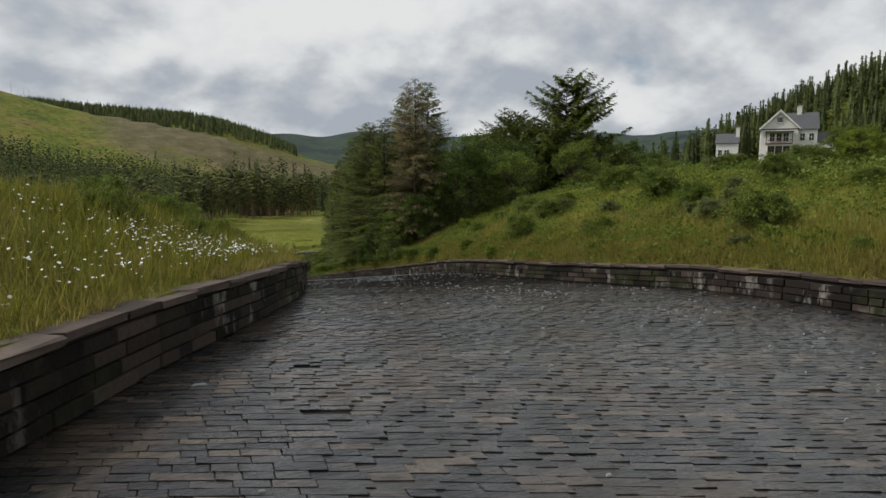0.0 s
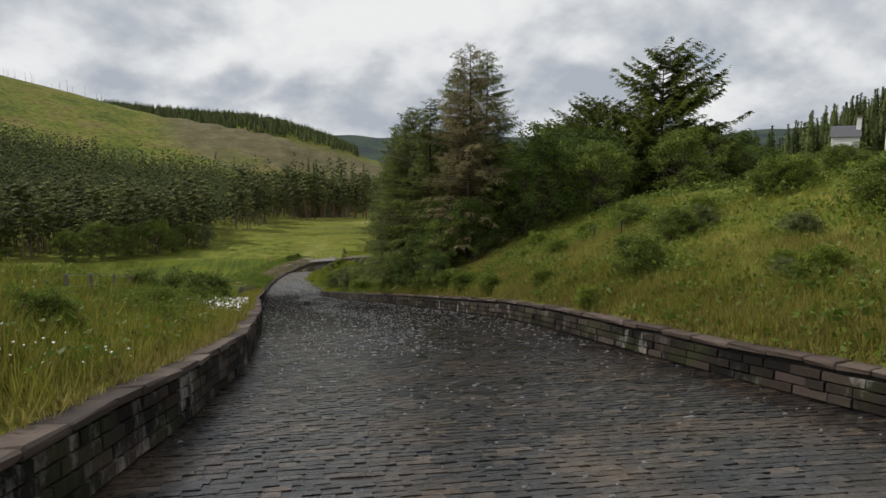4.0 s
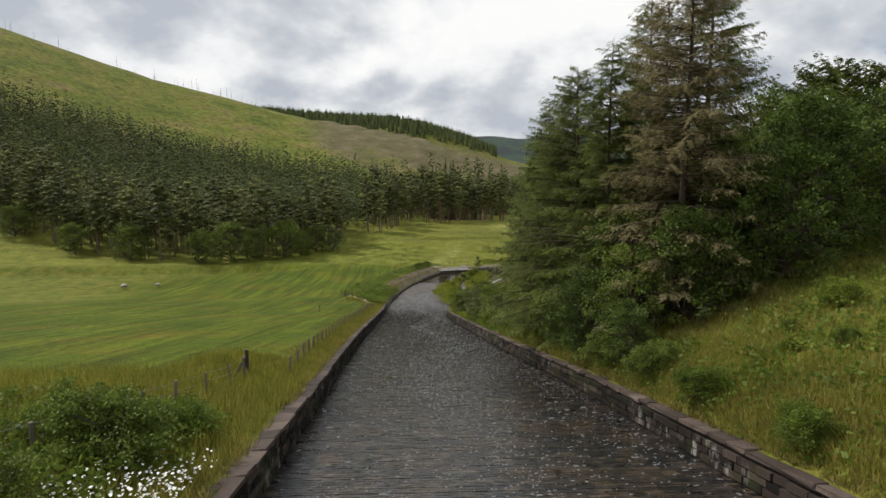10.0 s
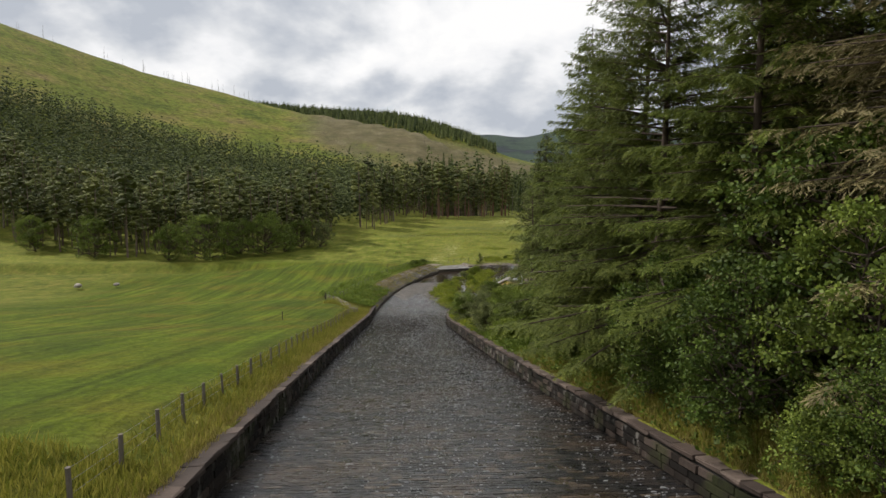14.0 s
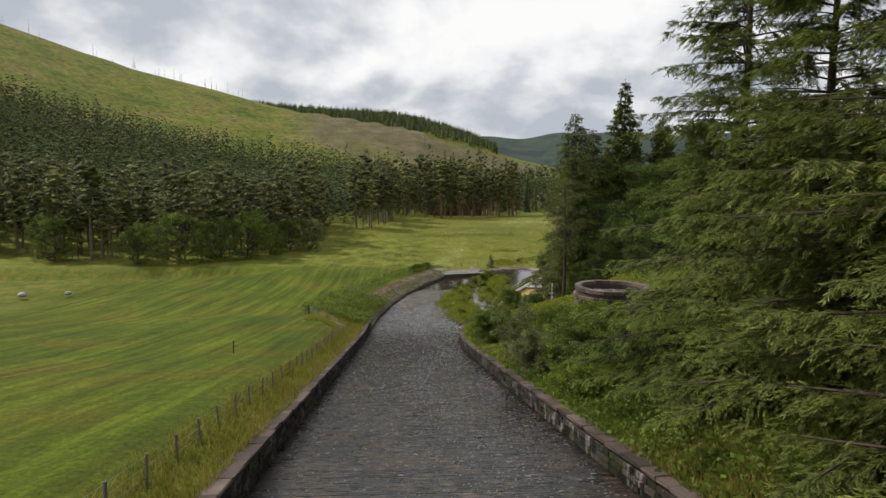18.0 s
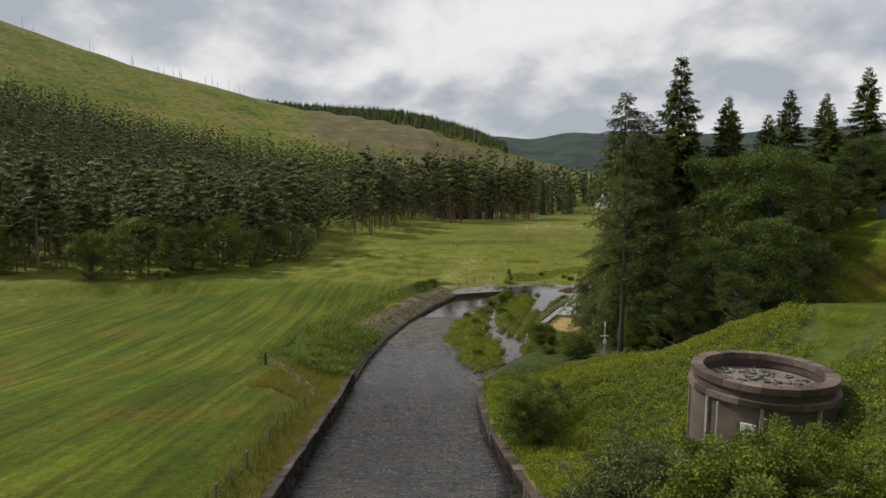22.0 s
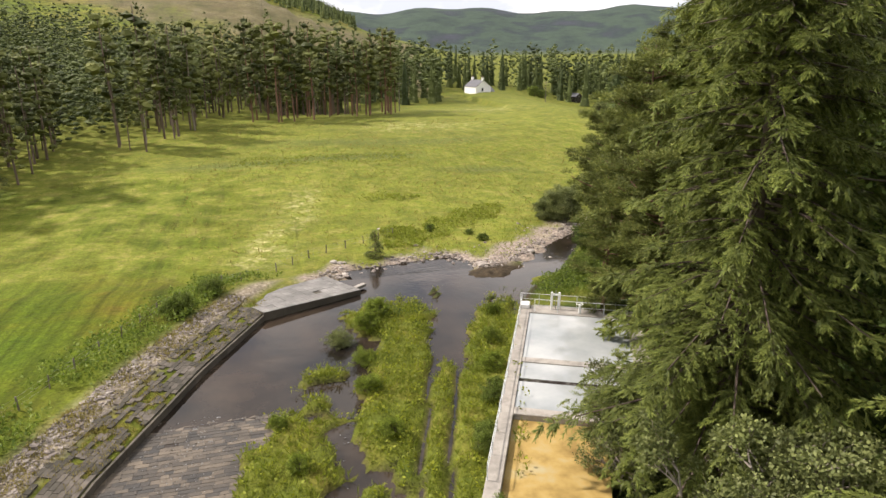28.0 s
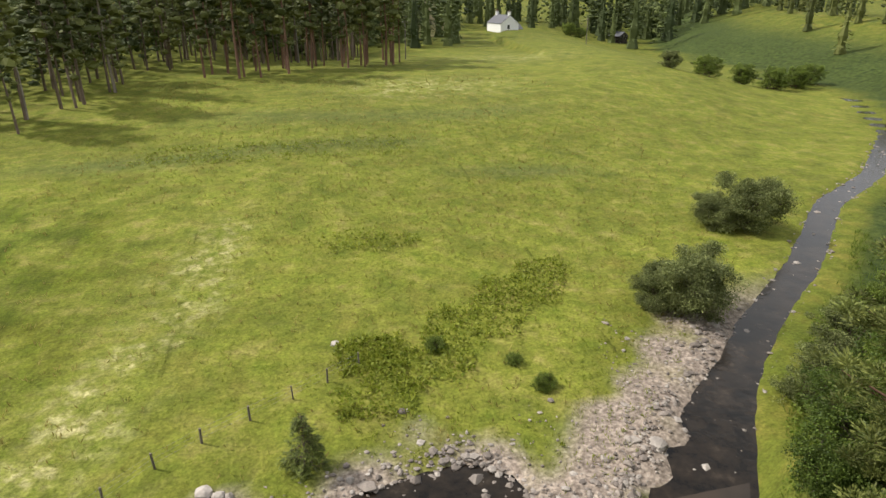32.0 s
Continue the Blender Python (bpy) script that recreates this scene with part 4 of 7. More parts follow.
def broadleaf(seed, tall, reach, leaf=0.24, per=62, low=0.12, stems=1, clump=1.0, squash=1.0):
    """Trunk, limbs and a crown of leaf clumps with gaps."""
    rng = np.random.default_rng(seed)
    trunks, limbs, ends = [], [], []
    for q in range(stems):
        lean = rng.normal(0, 0.10 if stems == 1 else 0.28, 2)
        z = np.linspace(0, tall * 0.72, 7)
        off = rng.normal(0, 0.12 * (stems > 1) * reach, 2)
        axis = np.stack([off[0] + lean[0] * z + 0.15 * np.sin(z), off[1] + lean[1] * z + 0.15 * np.cos(z * 0.8), z], 1)
        trunks.append(tube(axis, (0.014 * tall / stems ** 0.4) * (1 - 0.8 * z / z[-1]) + 0.02, 8))
        for f in np.linspace(low, 1.0, 15 if stems == 1 else 7):
            for k in range(3 if stems == 1 else 2):
                p = np.array([np.interp(f * z[-1], z, axis[:, c]) for c in range(3)])
                az = rng.uniform(0, 2 * np.pi)
                w = np.array((np.cos(az), np.sin(az), rng.uniform(0.1, 0.9) * squash + 0.8 * max(0, f - 0.75)))
                L = reach * (0.52 + 0.3 * math.sin(math.pi * min(1, f * 0.85 + 0.1))) * rng.uniform(0.55, 1.0) * (1 - 0.35 * f)
                branching(rng, p, w / np.linalg.norm(w), L, 0.010 * tall * (1 - 0.6 * f) + 0.01, 1, limbs, ends)
    tips = np.array([e[0] for e in ends])
    n = len(tips)
    size = rng.uniform(0.45, 1.0, n) * clump * (0.35 + 0.05 * tall)
    at = np.repeat(tips, per, 0)
    d = rng.normal(0, 1, at.shape)
    d /= np.linalg.norm(d, axis=1)[:, None]
    at = at + d * (np.repeat(size, per) * rng.random(n * per) ** 0.45)[:, None] * np.array((1, 1, 0.62))
    way = d + rng.normal(0, 0.6, d.shape) + np.array((0, 0, -0.25))
    ln = leaf * rng.uniform(0.7, 1.4, len(at))
    tone = np.repeat(rng.uniform(-0.42, 0.34, n), per)
    return joined(trunks), joined(limbs), (*leaves(rng, at, way, ln, ln * 0.36), tone)


def pine(seed, tall, reach, per=60, leaf=0.42, low=0.38):
    """A Scots pine: bare lower trunk, irregular crown of needle tufts."""
    rng = np.random.default_rng(seed)
    z = np.linspace(0, tall, 8)
    axis = np.stack([0.3 * np.sin(z * 0.13 + seed), 0.3 * np.cos(z * 0.11 + seed), z], 1)
    trunk = tube(axis, 0.016 * tall * (1 - 0.85 * z / tall) + 0.02, 7)
    limbs, at = [], []
    for f in np.linspace(low, 0.99, 24 if low > 0.3 else 40):
        az, L = rng.uniform(0, 2 * np.pi), reach * (0.35 + 0.75 * math.sin(math.pi * min(1, (f - low + 0.08) * 0.78 / (1 - low)))) * rng.uniform(0.5, 1.1)
        p = np.array([np.interp(f * tall, z, axis[:, c]) for c in range(3)])
        s = np.linspace(0, 1, 4)
        pts = p + np.outer(s * L, (np.cos(az), np.sin(az), 0.12)) + np.outer(s ** 2 * L * 0.22, (0, 0, 1))
        limbs.append(tube(pts, 0.02 * L * (1 - 0.7 * s) + 0.012, 4))
        for t in (0.55, 0.8, 1.0):
            c = np.array([np.interp(t, s, pts[:, k]) for k in range(3)])
            for q in range(3):
                at.append(c + rng.normal(0, 0.38, 3) * np.array((1.2, 1.2, 0.45)) * (0.4 + 0.22 * L))
    at = np.array(at)
    d = rng.normal(0, 1, (len(at) * per // 3, 3))
    d /= np.linalg.norm(d, axis=1)[:, None]
    d[:, 2] = np.abs(d[:, 2]) * 0.8 - 0.1
    p = np.repeat(at, per // 3, 0) + d * rng.uniform(0.05, 0.75, len(d))[:, None]
    tone = np.repeat(rng.uniform(-0.4, 0.35, len(at)), per // 3)
    return trunk, joined(limbs), (*leaves(rng, p, d, leaf * rng.uniform(0.7, 1.3, len(d)), 0.042), tone)


GROWN = {}


def height_at(x, y):
    return float(height(np.array(float(x)), np.array(float(y))))


def plant(name, kind, make, x, y, label, category, scale=1.0, turn=0.0, tint="broad", bark="bark", group="", z=None, lean=0.0):
    """One tree or shrub at its place; alike ones share their meshes."""
    z = height_at(x, y) - 0.12 if z is None else z
    m = pose(x, y, z, lean, 0, turn) @ Matrix.Diagonal((scale, scale, scale, 1))
    key = (kind, tint, bark)
    if key in GROWN:
        ob = GROWN[key]
        keep = ob.scale.copy()
        ob = copy_thing(ob, m @ Matrix.Diagonal((1 / keep[0], 1 / keep[1], 1 / keep[2], 1)))
        ob.name = name
    else:
        trunk, limbs, crown = make()
        ob = new(name)
        ob.matrix_basis = m
        mesh_object("trunk", *joined([trunk, limbs]), M[bark], ob, smooth=True)
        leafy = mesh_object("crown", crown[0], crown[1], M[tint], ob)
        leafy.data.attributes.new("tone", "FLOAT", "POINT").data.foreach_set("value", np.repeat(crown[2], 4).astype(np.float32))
        GROWN[key] = ob
    return tagged(ob, label, category, group)


def add_spruce(x, y, tall, label, seed=1, turn=0, tint="spruce", **more):
    return plant("spruce", ("spruce", seed), lambda: spruce(seed, 28, **{"reach": 6.2, **more}), x, y, label, "tree", tall / 28, turn, tint)


def add_broad(x, y, tall, label, seed=1, turn=0, tint="broad", bark="bark", **more):
    return plant("broadleaf_tree", ("broad", seed), lambda: broadleaf(seed, 12, 6.4, **{"low": 0.04, "clump": 1.25, "leaf": 0.22, "per": 70, **more}), x, y, label, "tree", tall / 12, turn, tint, bark)


def add_bush(x, y, tall, label, seed=1, turn=0, tint="broad", z=None, name="bush", **more):
    if tall > 3.1:
        return plant(name, ("shrub", seed), lambda: broadleaf(seed, 4.5, 3.2, leaf=0.10, per=130, low=0.06, stems=6, clump=1.0, **more), x, y, label, "bush", tall / 4.5, turn, tint, z=z)
    return plant(name, ("bush", seed), lambda: broadleaf(seed, 3.0, 2.4, leaf=0.105, per=72, low=0.08, stems=5, clump=1.1, **more), x, y, label, "bush", tall / 3.0, turn, tint, z=z)




def spruce_to(x, y, top, label, seed=1, turn=0, tint="spruce", **more):
    """A spruce whose tip stands at a given height over the datum."""
    return add_spruce(x, y, top - height_at(x, y), label, seed, turn, tint, **more)


def tall_broad(x, y, tall, label, seed=1, turn=0, tint="broad_shaded"):
    return plant("broadleaf_tree", ("tall", seed), lambda: broadleaf(seed, 20, 7.5, leaf=0.21, per=150, low=0.03, clump=1.05), x, y, label, "tree", tall / 20, turn, tint)


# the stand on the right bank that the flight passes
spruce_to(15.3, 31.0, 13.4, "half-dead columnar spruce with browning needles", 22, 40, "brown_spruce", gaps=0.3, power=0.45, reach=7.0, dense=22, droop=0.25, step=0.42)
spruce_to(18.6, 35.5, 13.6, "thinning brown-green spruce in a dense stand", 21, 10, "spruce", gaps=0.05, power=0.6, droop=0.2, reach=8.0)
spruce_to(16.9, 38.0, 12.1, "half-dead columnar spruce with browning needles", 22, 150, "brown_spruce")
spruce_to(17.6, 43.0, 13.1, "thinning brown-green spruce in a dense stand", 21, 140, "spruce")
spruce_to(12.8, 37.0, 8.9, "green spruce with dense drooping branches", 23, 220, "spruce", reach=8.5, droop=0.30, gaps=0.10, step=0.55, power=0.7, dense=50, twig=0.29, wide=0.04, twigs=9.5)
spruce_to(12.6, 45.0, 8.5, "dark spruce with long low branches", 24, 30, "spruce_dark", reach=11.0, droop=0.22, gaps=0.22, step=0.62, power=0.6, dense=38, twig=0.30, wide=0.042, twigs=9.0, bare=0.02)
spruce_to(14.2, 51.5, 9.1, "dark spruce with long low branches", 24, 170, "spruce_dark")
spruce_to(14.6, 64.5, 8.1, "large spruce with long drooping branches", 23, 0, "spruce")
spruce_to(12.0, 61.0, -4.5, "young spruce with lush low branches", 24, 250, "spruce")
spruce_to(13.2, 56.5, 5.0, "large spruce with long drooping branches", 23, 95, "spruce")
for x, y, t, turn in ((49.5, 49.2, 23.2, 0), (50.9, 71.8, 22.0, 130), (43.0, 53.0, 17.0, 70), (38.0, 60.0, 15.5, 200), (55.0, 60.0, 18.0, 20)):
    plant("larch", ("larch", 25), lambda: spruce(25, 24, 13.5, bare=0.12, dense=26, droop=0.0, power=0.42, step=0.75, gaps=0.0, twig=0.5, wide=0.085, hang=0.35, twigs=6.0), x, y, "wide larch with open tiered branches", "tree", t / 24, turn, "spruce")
for x, y, t, s, c in ((10.9, 33.0, 6.0, 31, "broad_shaded"), (11.0, 38.0, 6.0, 32, "broad_shaded"), (12.6, 30.0, 6.5, 32, "broad"), (15.0, 29.2, 7.5, 33, "broad_shaded"), (17.8, 29.6, 8.0, 31, "broad_shaded"), (13.8, 33.0, 8.5, 32, "broad_shaded"), (11.2, 41.5, 4.5, 31, "broad_shaded"), (11.0, 27.0, 4.0, 33, "broad_shaded"),
                      (20.5, 29, 8.5, 31, "broad_shaded"), (25, 34, 11, 33, "broad_shaded"), (29, 30, 9, 32, "broad"), (34, 40, 12, 31, "broad_shaded"), (40, 50, 13, 33, "broad_shaded"), (44, 36, 11, 32, "broad"), (22, 46, 14, 33, "broad_shaded"), (28, 58, 15, 31, "broad_shaded"), (21, 55, 12, 32, "broad_shaded"), (58, 50, 13, 31, "broad"), (66, 56, 13, 33, "broad_shaded"), (37, 62, 16, 32, "broad_shaded"), (72, 62, 12, 31, "broad_shaded"), (80, 66, 11, 33, "broad_shaded"), (88, 70, 10, 32, "broad_shaded"), (30, 44, 13.5, 32, "broad_shaded"), (46, 60, 15, 31, "broad_shaded")):
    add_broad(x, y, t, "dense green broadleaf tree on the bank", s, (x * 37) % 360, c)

# round the tower and the head of the pool
for x, y, t, s, c, l in ((9.3, 80, 3.6, 41, "willow", "grey-green willow shrub by the wall"), (11.6, 78, 4.6, 42, "broad", "spreading green shrub by the wall"), (14.4, 85.6, 4.0, 41, "broad_bright", "yellow-green shrub beside the round tower"), (10.9, 88.5, 3.4, 42, "willow", "grey-green willow shrub by the wall"), (12.4, 82.0, 4.6, 41, "broad_bright", "yellow-green shrub beside the round tower"), (9.6, 85, 4.6, 42, "willow", "grey-green willow shrub by the wall"),
                         (8.6, 103, 4.0, 41, "broad", "dark green bush at the foot of the bank"), (14.2, 78.5, 3.2, 42, "broad_bright", "yellow-green shrub beside the round tower"), (9.0, 71, 2.2, 42, "broad_bright", "low bright shrub by the wall"), (11.5, 70, 2.0, 41, "broad_bright", "low bright shrub by the wall"),
                         (17.6, 148, 2.2, 42, "broad", "green bush on the pool's edge"), (16.6, 141.5, 2.4, 41, "broad", "green bush on the pool's edge"), (19.6, 137.0, 2.0, 42, "broad_shaded", "green bush on the pool's edge"), (17.8, 128.5, 2.6, 41, "broad_shaded", "green bush on the pool's edge"), (18.8, 132.5, 2.4, 41, "broad", "green bush on the pool's edge"), (16.4, 136, 1.2, 42, "broad", "green bush on the pool's edge")):
    add_bush(x, y, t, l, s, (x * 61 + y * 13) % 360, c)
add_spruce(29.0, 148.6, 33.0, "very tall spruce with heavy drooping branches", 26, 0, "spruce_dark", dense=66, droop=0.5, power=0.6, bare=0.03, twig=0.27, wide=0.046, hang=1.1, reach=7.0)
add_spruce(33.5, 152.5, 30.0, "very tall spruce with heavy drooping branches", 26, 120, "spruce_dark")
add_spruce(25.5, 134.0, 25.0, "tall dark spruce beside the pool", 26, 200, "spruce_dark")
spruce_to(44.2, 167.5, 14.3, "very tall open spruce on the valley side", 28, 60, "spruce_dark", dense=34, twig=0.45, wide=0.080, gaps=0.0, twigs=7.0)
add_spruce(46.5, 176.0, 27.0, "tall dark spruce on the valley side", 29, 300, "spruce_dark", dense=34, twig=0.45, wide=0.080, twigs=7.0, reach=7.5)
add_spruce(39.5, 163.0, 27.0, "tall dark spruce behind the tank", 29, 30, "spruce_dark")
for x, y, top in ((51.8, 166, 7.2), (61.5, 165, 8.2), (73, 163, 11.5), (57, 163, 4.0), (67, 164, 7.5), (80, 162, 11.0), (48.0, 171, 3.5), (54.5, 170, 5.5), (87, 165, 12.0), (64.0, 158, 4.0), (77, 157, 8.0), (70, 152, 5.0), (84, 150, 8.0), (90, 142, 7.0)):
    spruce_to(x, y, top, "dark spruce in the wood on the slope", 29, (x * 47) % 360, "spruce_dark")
for x, y, top in ((40.0, 143.5, 1.0), (47.0, 150.0, 1.5), (45.0, 143.0, 0.5), (54.0, 152.0, 2.0), (62.0, 150.0, 2.0), (51.0, 145.0, -1.0)):
    tall_broad(x, y, top - height_at(x, y), "full dark broadleaf tree beside the spruces", 37 + int(x) % 2, (x * 29) % 360)
for x, y, t, s, c in ((28.4, 131.0, 18.0, 37, "broad_shaded"), (31, 123, 14, 38, "broad_shaded"), (36, 128, 17, 37, "broad_shaded"), (26.0, 122.5, 10.0, 38, "broad_shaded"), (30, 117.5, 8.5, 37, "broad_shaded"), (36.3, 139, 22, 38, "broad_shaded"), (44, 136, 20, 37, "broad_shaded"), (42, 128, 15, 38, "broad_shaded"), (24.5, 128.5, 8.0, 37, "broad")):
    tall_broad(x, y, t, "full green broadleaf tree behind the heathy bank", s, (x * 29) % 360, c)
for x, y, t, s in ((24.3, 142.5, 8.0, 35), (27.0, 140.0, 9.0, 36), (25.5, 152.0, 5.5, 35), (28.5, 155.5, 6.0, 36)):
    plant("alder", ("alder", s), lambda s=s: broadleaf(s, 9, 4.4, leaf=0.15, per=95, stems=4, low=0.25), x, y, "pale-stemmed alder leaning over the concrete apron", "tree", t / 9, (x * 97) % 360, "willow", "pale_bark")
plant("pine_tree", ("pine", 51), lambda: pine(51, 18, 3.0), 22.0, 127.0, "thin ivy-clad pine with a bare stem", "tree", 1.0, 0, "pine", "bark")
for x, y, t, k in ((41.5, 176.5, 19, 52), (44.5, 172.0, 21, 51), (46.0, 181.5, 18, 53), (51.5, 186.5, 17, 52), (38.6, 172.5, 17, 53), (40.8, 180.5, 15, 51), (37.2, 168.2, 19, 52), (43.0, 184.2, 13, 53), (35.8, 164.6, 14, 51), (36.8, 160.0, 12, 53), (35.4, 171.2, 10, 52)):
    plant("pine_tree", ("pine", k), lambda k=k: pine(k, 18, 4.4, per=480, leaf=0.25, low=0.12), x, y, "Scots pine with grey-green needle tufts", "tree", t / 18, (x * 53) % 360, "pine_near", "red_bark")
for x, y, t, s, c in ((49.5, 194.0, 4.2, 43, "willow"), (54.0, 196.0, 4.5, 44, "willow"), (48.0, 188.5, 4.0, 44, "broad"), (53.5, 191.0, 5.0, 43, "broad"), (46.0, 185.0, 3.6, 43, "broad"), (60, 200, 4.0, 43, "broad"), (42.4, 186.6, 2.4, 43, "broad_shaded"), (39.0, 181.4, 1.8, 44, "broad"), (50.8, 191.0, 5.0, 44, "broad_shaded"), (45.4, 188.2, 2.8, 44, "broad_shaded"), (47.4, 190.6, 3.2, 43, "broad_shaded"), (44.0, 185.4, 2.8, 43, "broad_shaded"), (55.0, 193.6, 5.2, 43, "broad_shaded"), (47.0, 186.4, 4.2, 43, "broad_shaded"), (57.6, 190.0, 6.0, 44, "broad_shaded"), (63, 196, 6.0, 43, "broad_shaded"), (69, 203, 5.0, 44, "broad_shaded"), (75.5, 209, 4.6, 43, "broad_shaded"),
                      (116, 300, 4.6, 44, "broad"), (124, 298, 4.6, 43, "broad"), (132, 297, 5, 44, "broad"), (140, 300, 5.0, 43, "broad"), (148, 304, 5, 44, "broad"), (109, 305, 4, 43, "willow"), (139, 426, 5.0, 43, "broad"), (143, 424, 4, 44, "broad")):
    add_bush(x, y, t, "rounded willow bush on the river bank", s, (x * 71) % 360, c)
for x, y, t, turn in ((48.9, 206.6, 5.4, 10), (47.0, 207.6, 3.4, 200), (64.2, 220.4, 5.8, 90), (62.2, 221.4, 3.8, 300), (66.0, 223.0, 3.4, 30)):
    plant("willow_tree", ("riverside", 45), lambda: broadleaf(45, 5.4, 3.0, leaf=0.12, per=210, low=0.03, stems=4, clump=1.7), x, y, "rounded grey-green willow on the river bank", "tree", t / 5.4, turn, "willow")
plant("young_spruce", ("young", 27), lambda: spruce(27, 3.4, 1.15, bare=0.02, dense=60, step=0.16, twig=0.22, wide=0.05), 20.1, 196.0, "small young spruce on the shingle", "tree", 1.0, 0, "spruce_dark")

# single broadleaf trees along the front of the wood
for x, y, t, s in ((-70, 198, 12, 32), (-60, 200, 15, 31), (-52, 204, 13, 33), (-45, 208, 15, 32), (-94, 205, 14, 33), (-118, 217, 13, 32), (-40, 214, 10, 31), (-30, 224, 9.5, 35), (-36, 222, 11, 33), (-150, 236, 14, 33)):
    add_broad(x, y, t, "rounded grey-green broadleaf tree at the wood's edge", s, (x * 41) % 360, "willow" if s == 35 else "broad")


# ---- the woods: too many to count, one mesh each ----
def wood(name, kinds, spots, material, label):
    """Many trees in one mesh. spots: x, y, scale, turn."""
    x, y, sc, tn = np.asarray(spots, float).T
    z = height(x, y) - 0.3
    V, F, shade, k = [], [], [], 0
    for i in range(len(x)):
        v, f, *own = kinds[i % len(kinds)]
        shade.append((own[0] if own else np.zeros(len(v))) + 0.5 * math.sin(i * 12.9898) * math.cos(i * 4.1))
        c, s = math.cos(tn[i]), math.sin(tn[i])
        V.append(np.stack([x[i] + sc[i] * (c * v[:, 0] - s * v[:, 1]), y[i] + sc[i] * (s * v[:, 0] + c * v[:, 1]), z[i] + sc[i] * v[:, 2]], 1))
        F.append(f + k)
        k += len(v)
    ob = mesh_object(name, np.concatenate(V), np.concatenate(F), material)
    ob.data.attributes.new("tone", "FLOAT", "POINT").data.foreach_set("value", np.clip(np.concatenate(shade), -0.75, 0.6).astype(np.float32))
    return tagged(ob, label, "woodland", kind="stuff")


def scatter(seed, n, inside, box4, spread):
    """n chance spots inside a region, at least `spread` apart."""
    rng = np.random.default_rng(seed)
    cells, out = {}, []
    for k in range(n * 30):
        x, y = rng.uniform(box4[0], box4[1]), rng.uniform(box4[2], box4[3])
        c = (int(x // spread), int(y // spread))
        if c in cells or not inside(x, y):
            continue
        cells[c] = 1
        out.append((x, y, rng.uniform(0.78, 1.15), rng.uniform(0, 6.28)))
        if len(out) >= n:
            break
    return out


wood_front = along(((-260, 300), (-200, 266), (-120, 219), (-92, 203), (-60, 201), (-46, 212), (-36, 226), (-26, 244), (-14, 262), (-8, 285), (0, 330), (40, 352), (100, 425)))
wood_back = along(((-300, 430), (-220, 474), (-150, 492), (-80, 492), (-15, 482), (20, 490), (60, 470), (100, 480)))


def puff(rng, c, r, h, sides=5):
    """A lumpy clump of foliage, closed round and flattened."""
    z = np.array((-0.5, -0.12, 0.24, 0.5)) * h
    wob = rng.normal(0, 0.10 * r, (4, 2))
    return tube(np.stack([c[0] + wob[:, 0], c[1] + wob[:, 1], c[2] + z], 1), r * np.array((0.5, 1.0, 0.74, 0.12)) * rng.uniform(0.75, 1.2, 4), sides)


def far_pine(seed, clumps=15, sprays=110, size=0.9, wide=0.16, conic=0.0, bare=(0.12, 0.36)):
    """A pine of the wood: a stem, lumpy clumps in uneven tiers and needle sprays standing out of them."""
    rng = np.random.default_rng(seed)
    z = np.linspace(0, 18.5, 4)
    stem = tube(np.stack([0.25 * np.sin(z * 0.2 + seed), 0.2 * np.cos(z * 0.15), z], 1), 0.20 * (1 - 0.8 * z / 18.5) + 0.03, 5)
    lean, low = rng.uniform(0, 6.28), rng.uniform(*bare) * (1 - conic)
    pieces, at, way = [], [], []
    for k in range(clumps):
        q = (k + rng.uniform(0.1, 0.9)) / clumps
        f = low + (1 - low) * q
        round_ = 0.45 + 1.15 * q ** 0.6 * (1 - q) ** 0.5
        cone = 1.35 * (1 - q) ** 0.8 + 0.08
        wide_at = 2.7 * (round_ * (1 - conic) + cone * conic)
        a = k * 2.4 + rng.uniform(-0.5, 0.5)
        r = wide_at * rng.uniform(0.25, 0.75) * (1 + 0.3 * math.cos(a - lean))
        c = np.array((r * math.cos(a), r * math.sin(a), 19 * f - 0.1 * r))
        w = rng.uniform(0.75, 1.35) * (0.45 + 0.24 * wide_at)
        pieces.append(puff(rng, c, 0.8 * w, w * rng.uniform(0.6, 0.95), 6))
        n = sprays // clumps
        d = rng.normal(0, 1, (n, 3)) * np.array((1, 1, 0.5)) + np.array((math.cos(a) * 0.4, math.sin(a) * 0.4, 0.25))
        d /= np.linalg.norm(d, axis=1)[:, None]
        at.append(c + d * w * rng.uniform(0.6, 0.95, (n, 1)) * np.array((1.0, 1.0, 0.7)))
        way.append(d + rng.normal(0, 0.3, (n, 3)))
    at, way = np.concatenate(at), np.concatenate(way)
    spray = leaves(rng, at, way, rng.uniform(0.6, 1.3, len(at)) * size, wide, np.array((0, 0, 1.0))[None])
    hue = rng.uniform(-0.38, 0.36, clumps)
    tone = np.concatenate([np.full(len(v), q) for q, (v, _) in zip(hue, pieces)] + [np.repeat(np.repeat(hue, sprays // clumps), 4)])
    return stem, (*joined(pieces + [spray]), tone)


pines = [far_pine(60 + k, 15, 180, 0.6, 0.13) for k in range(6)]


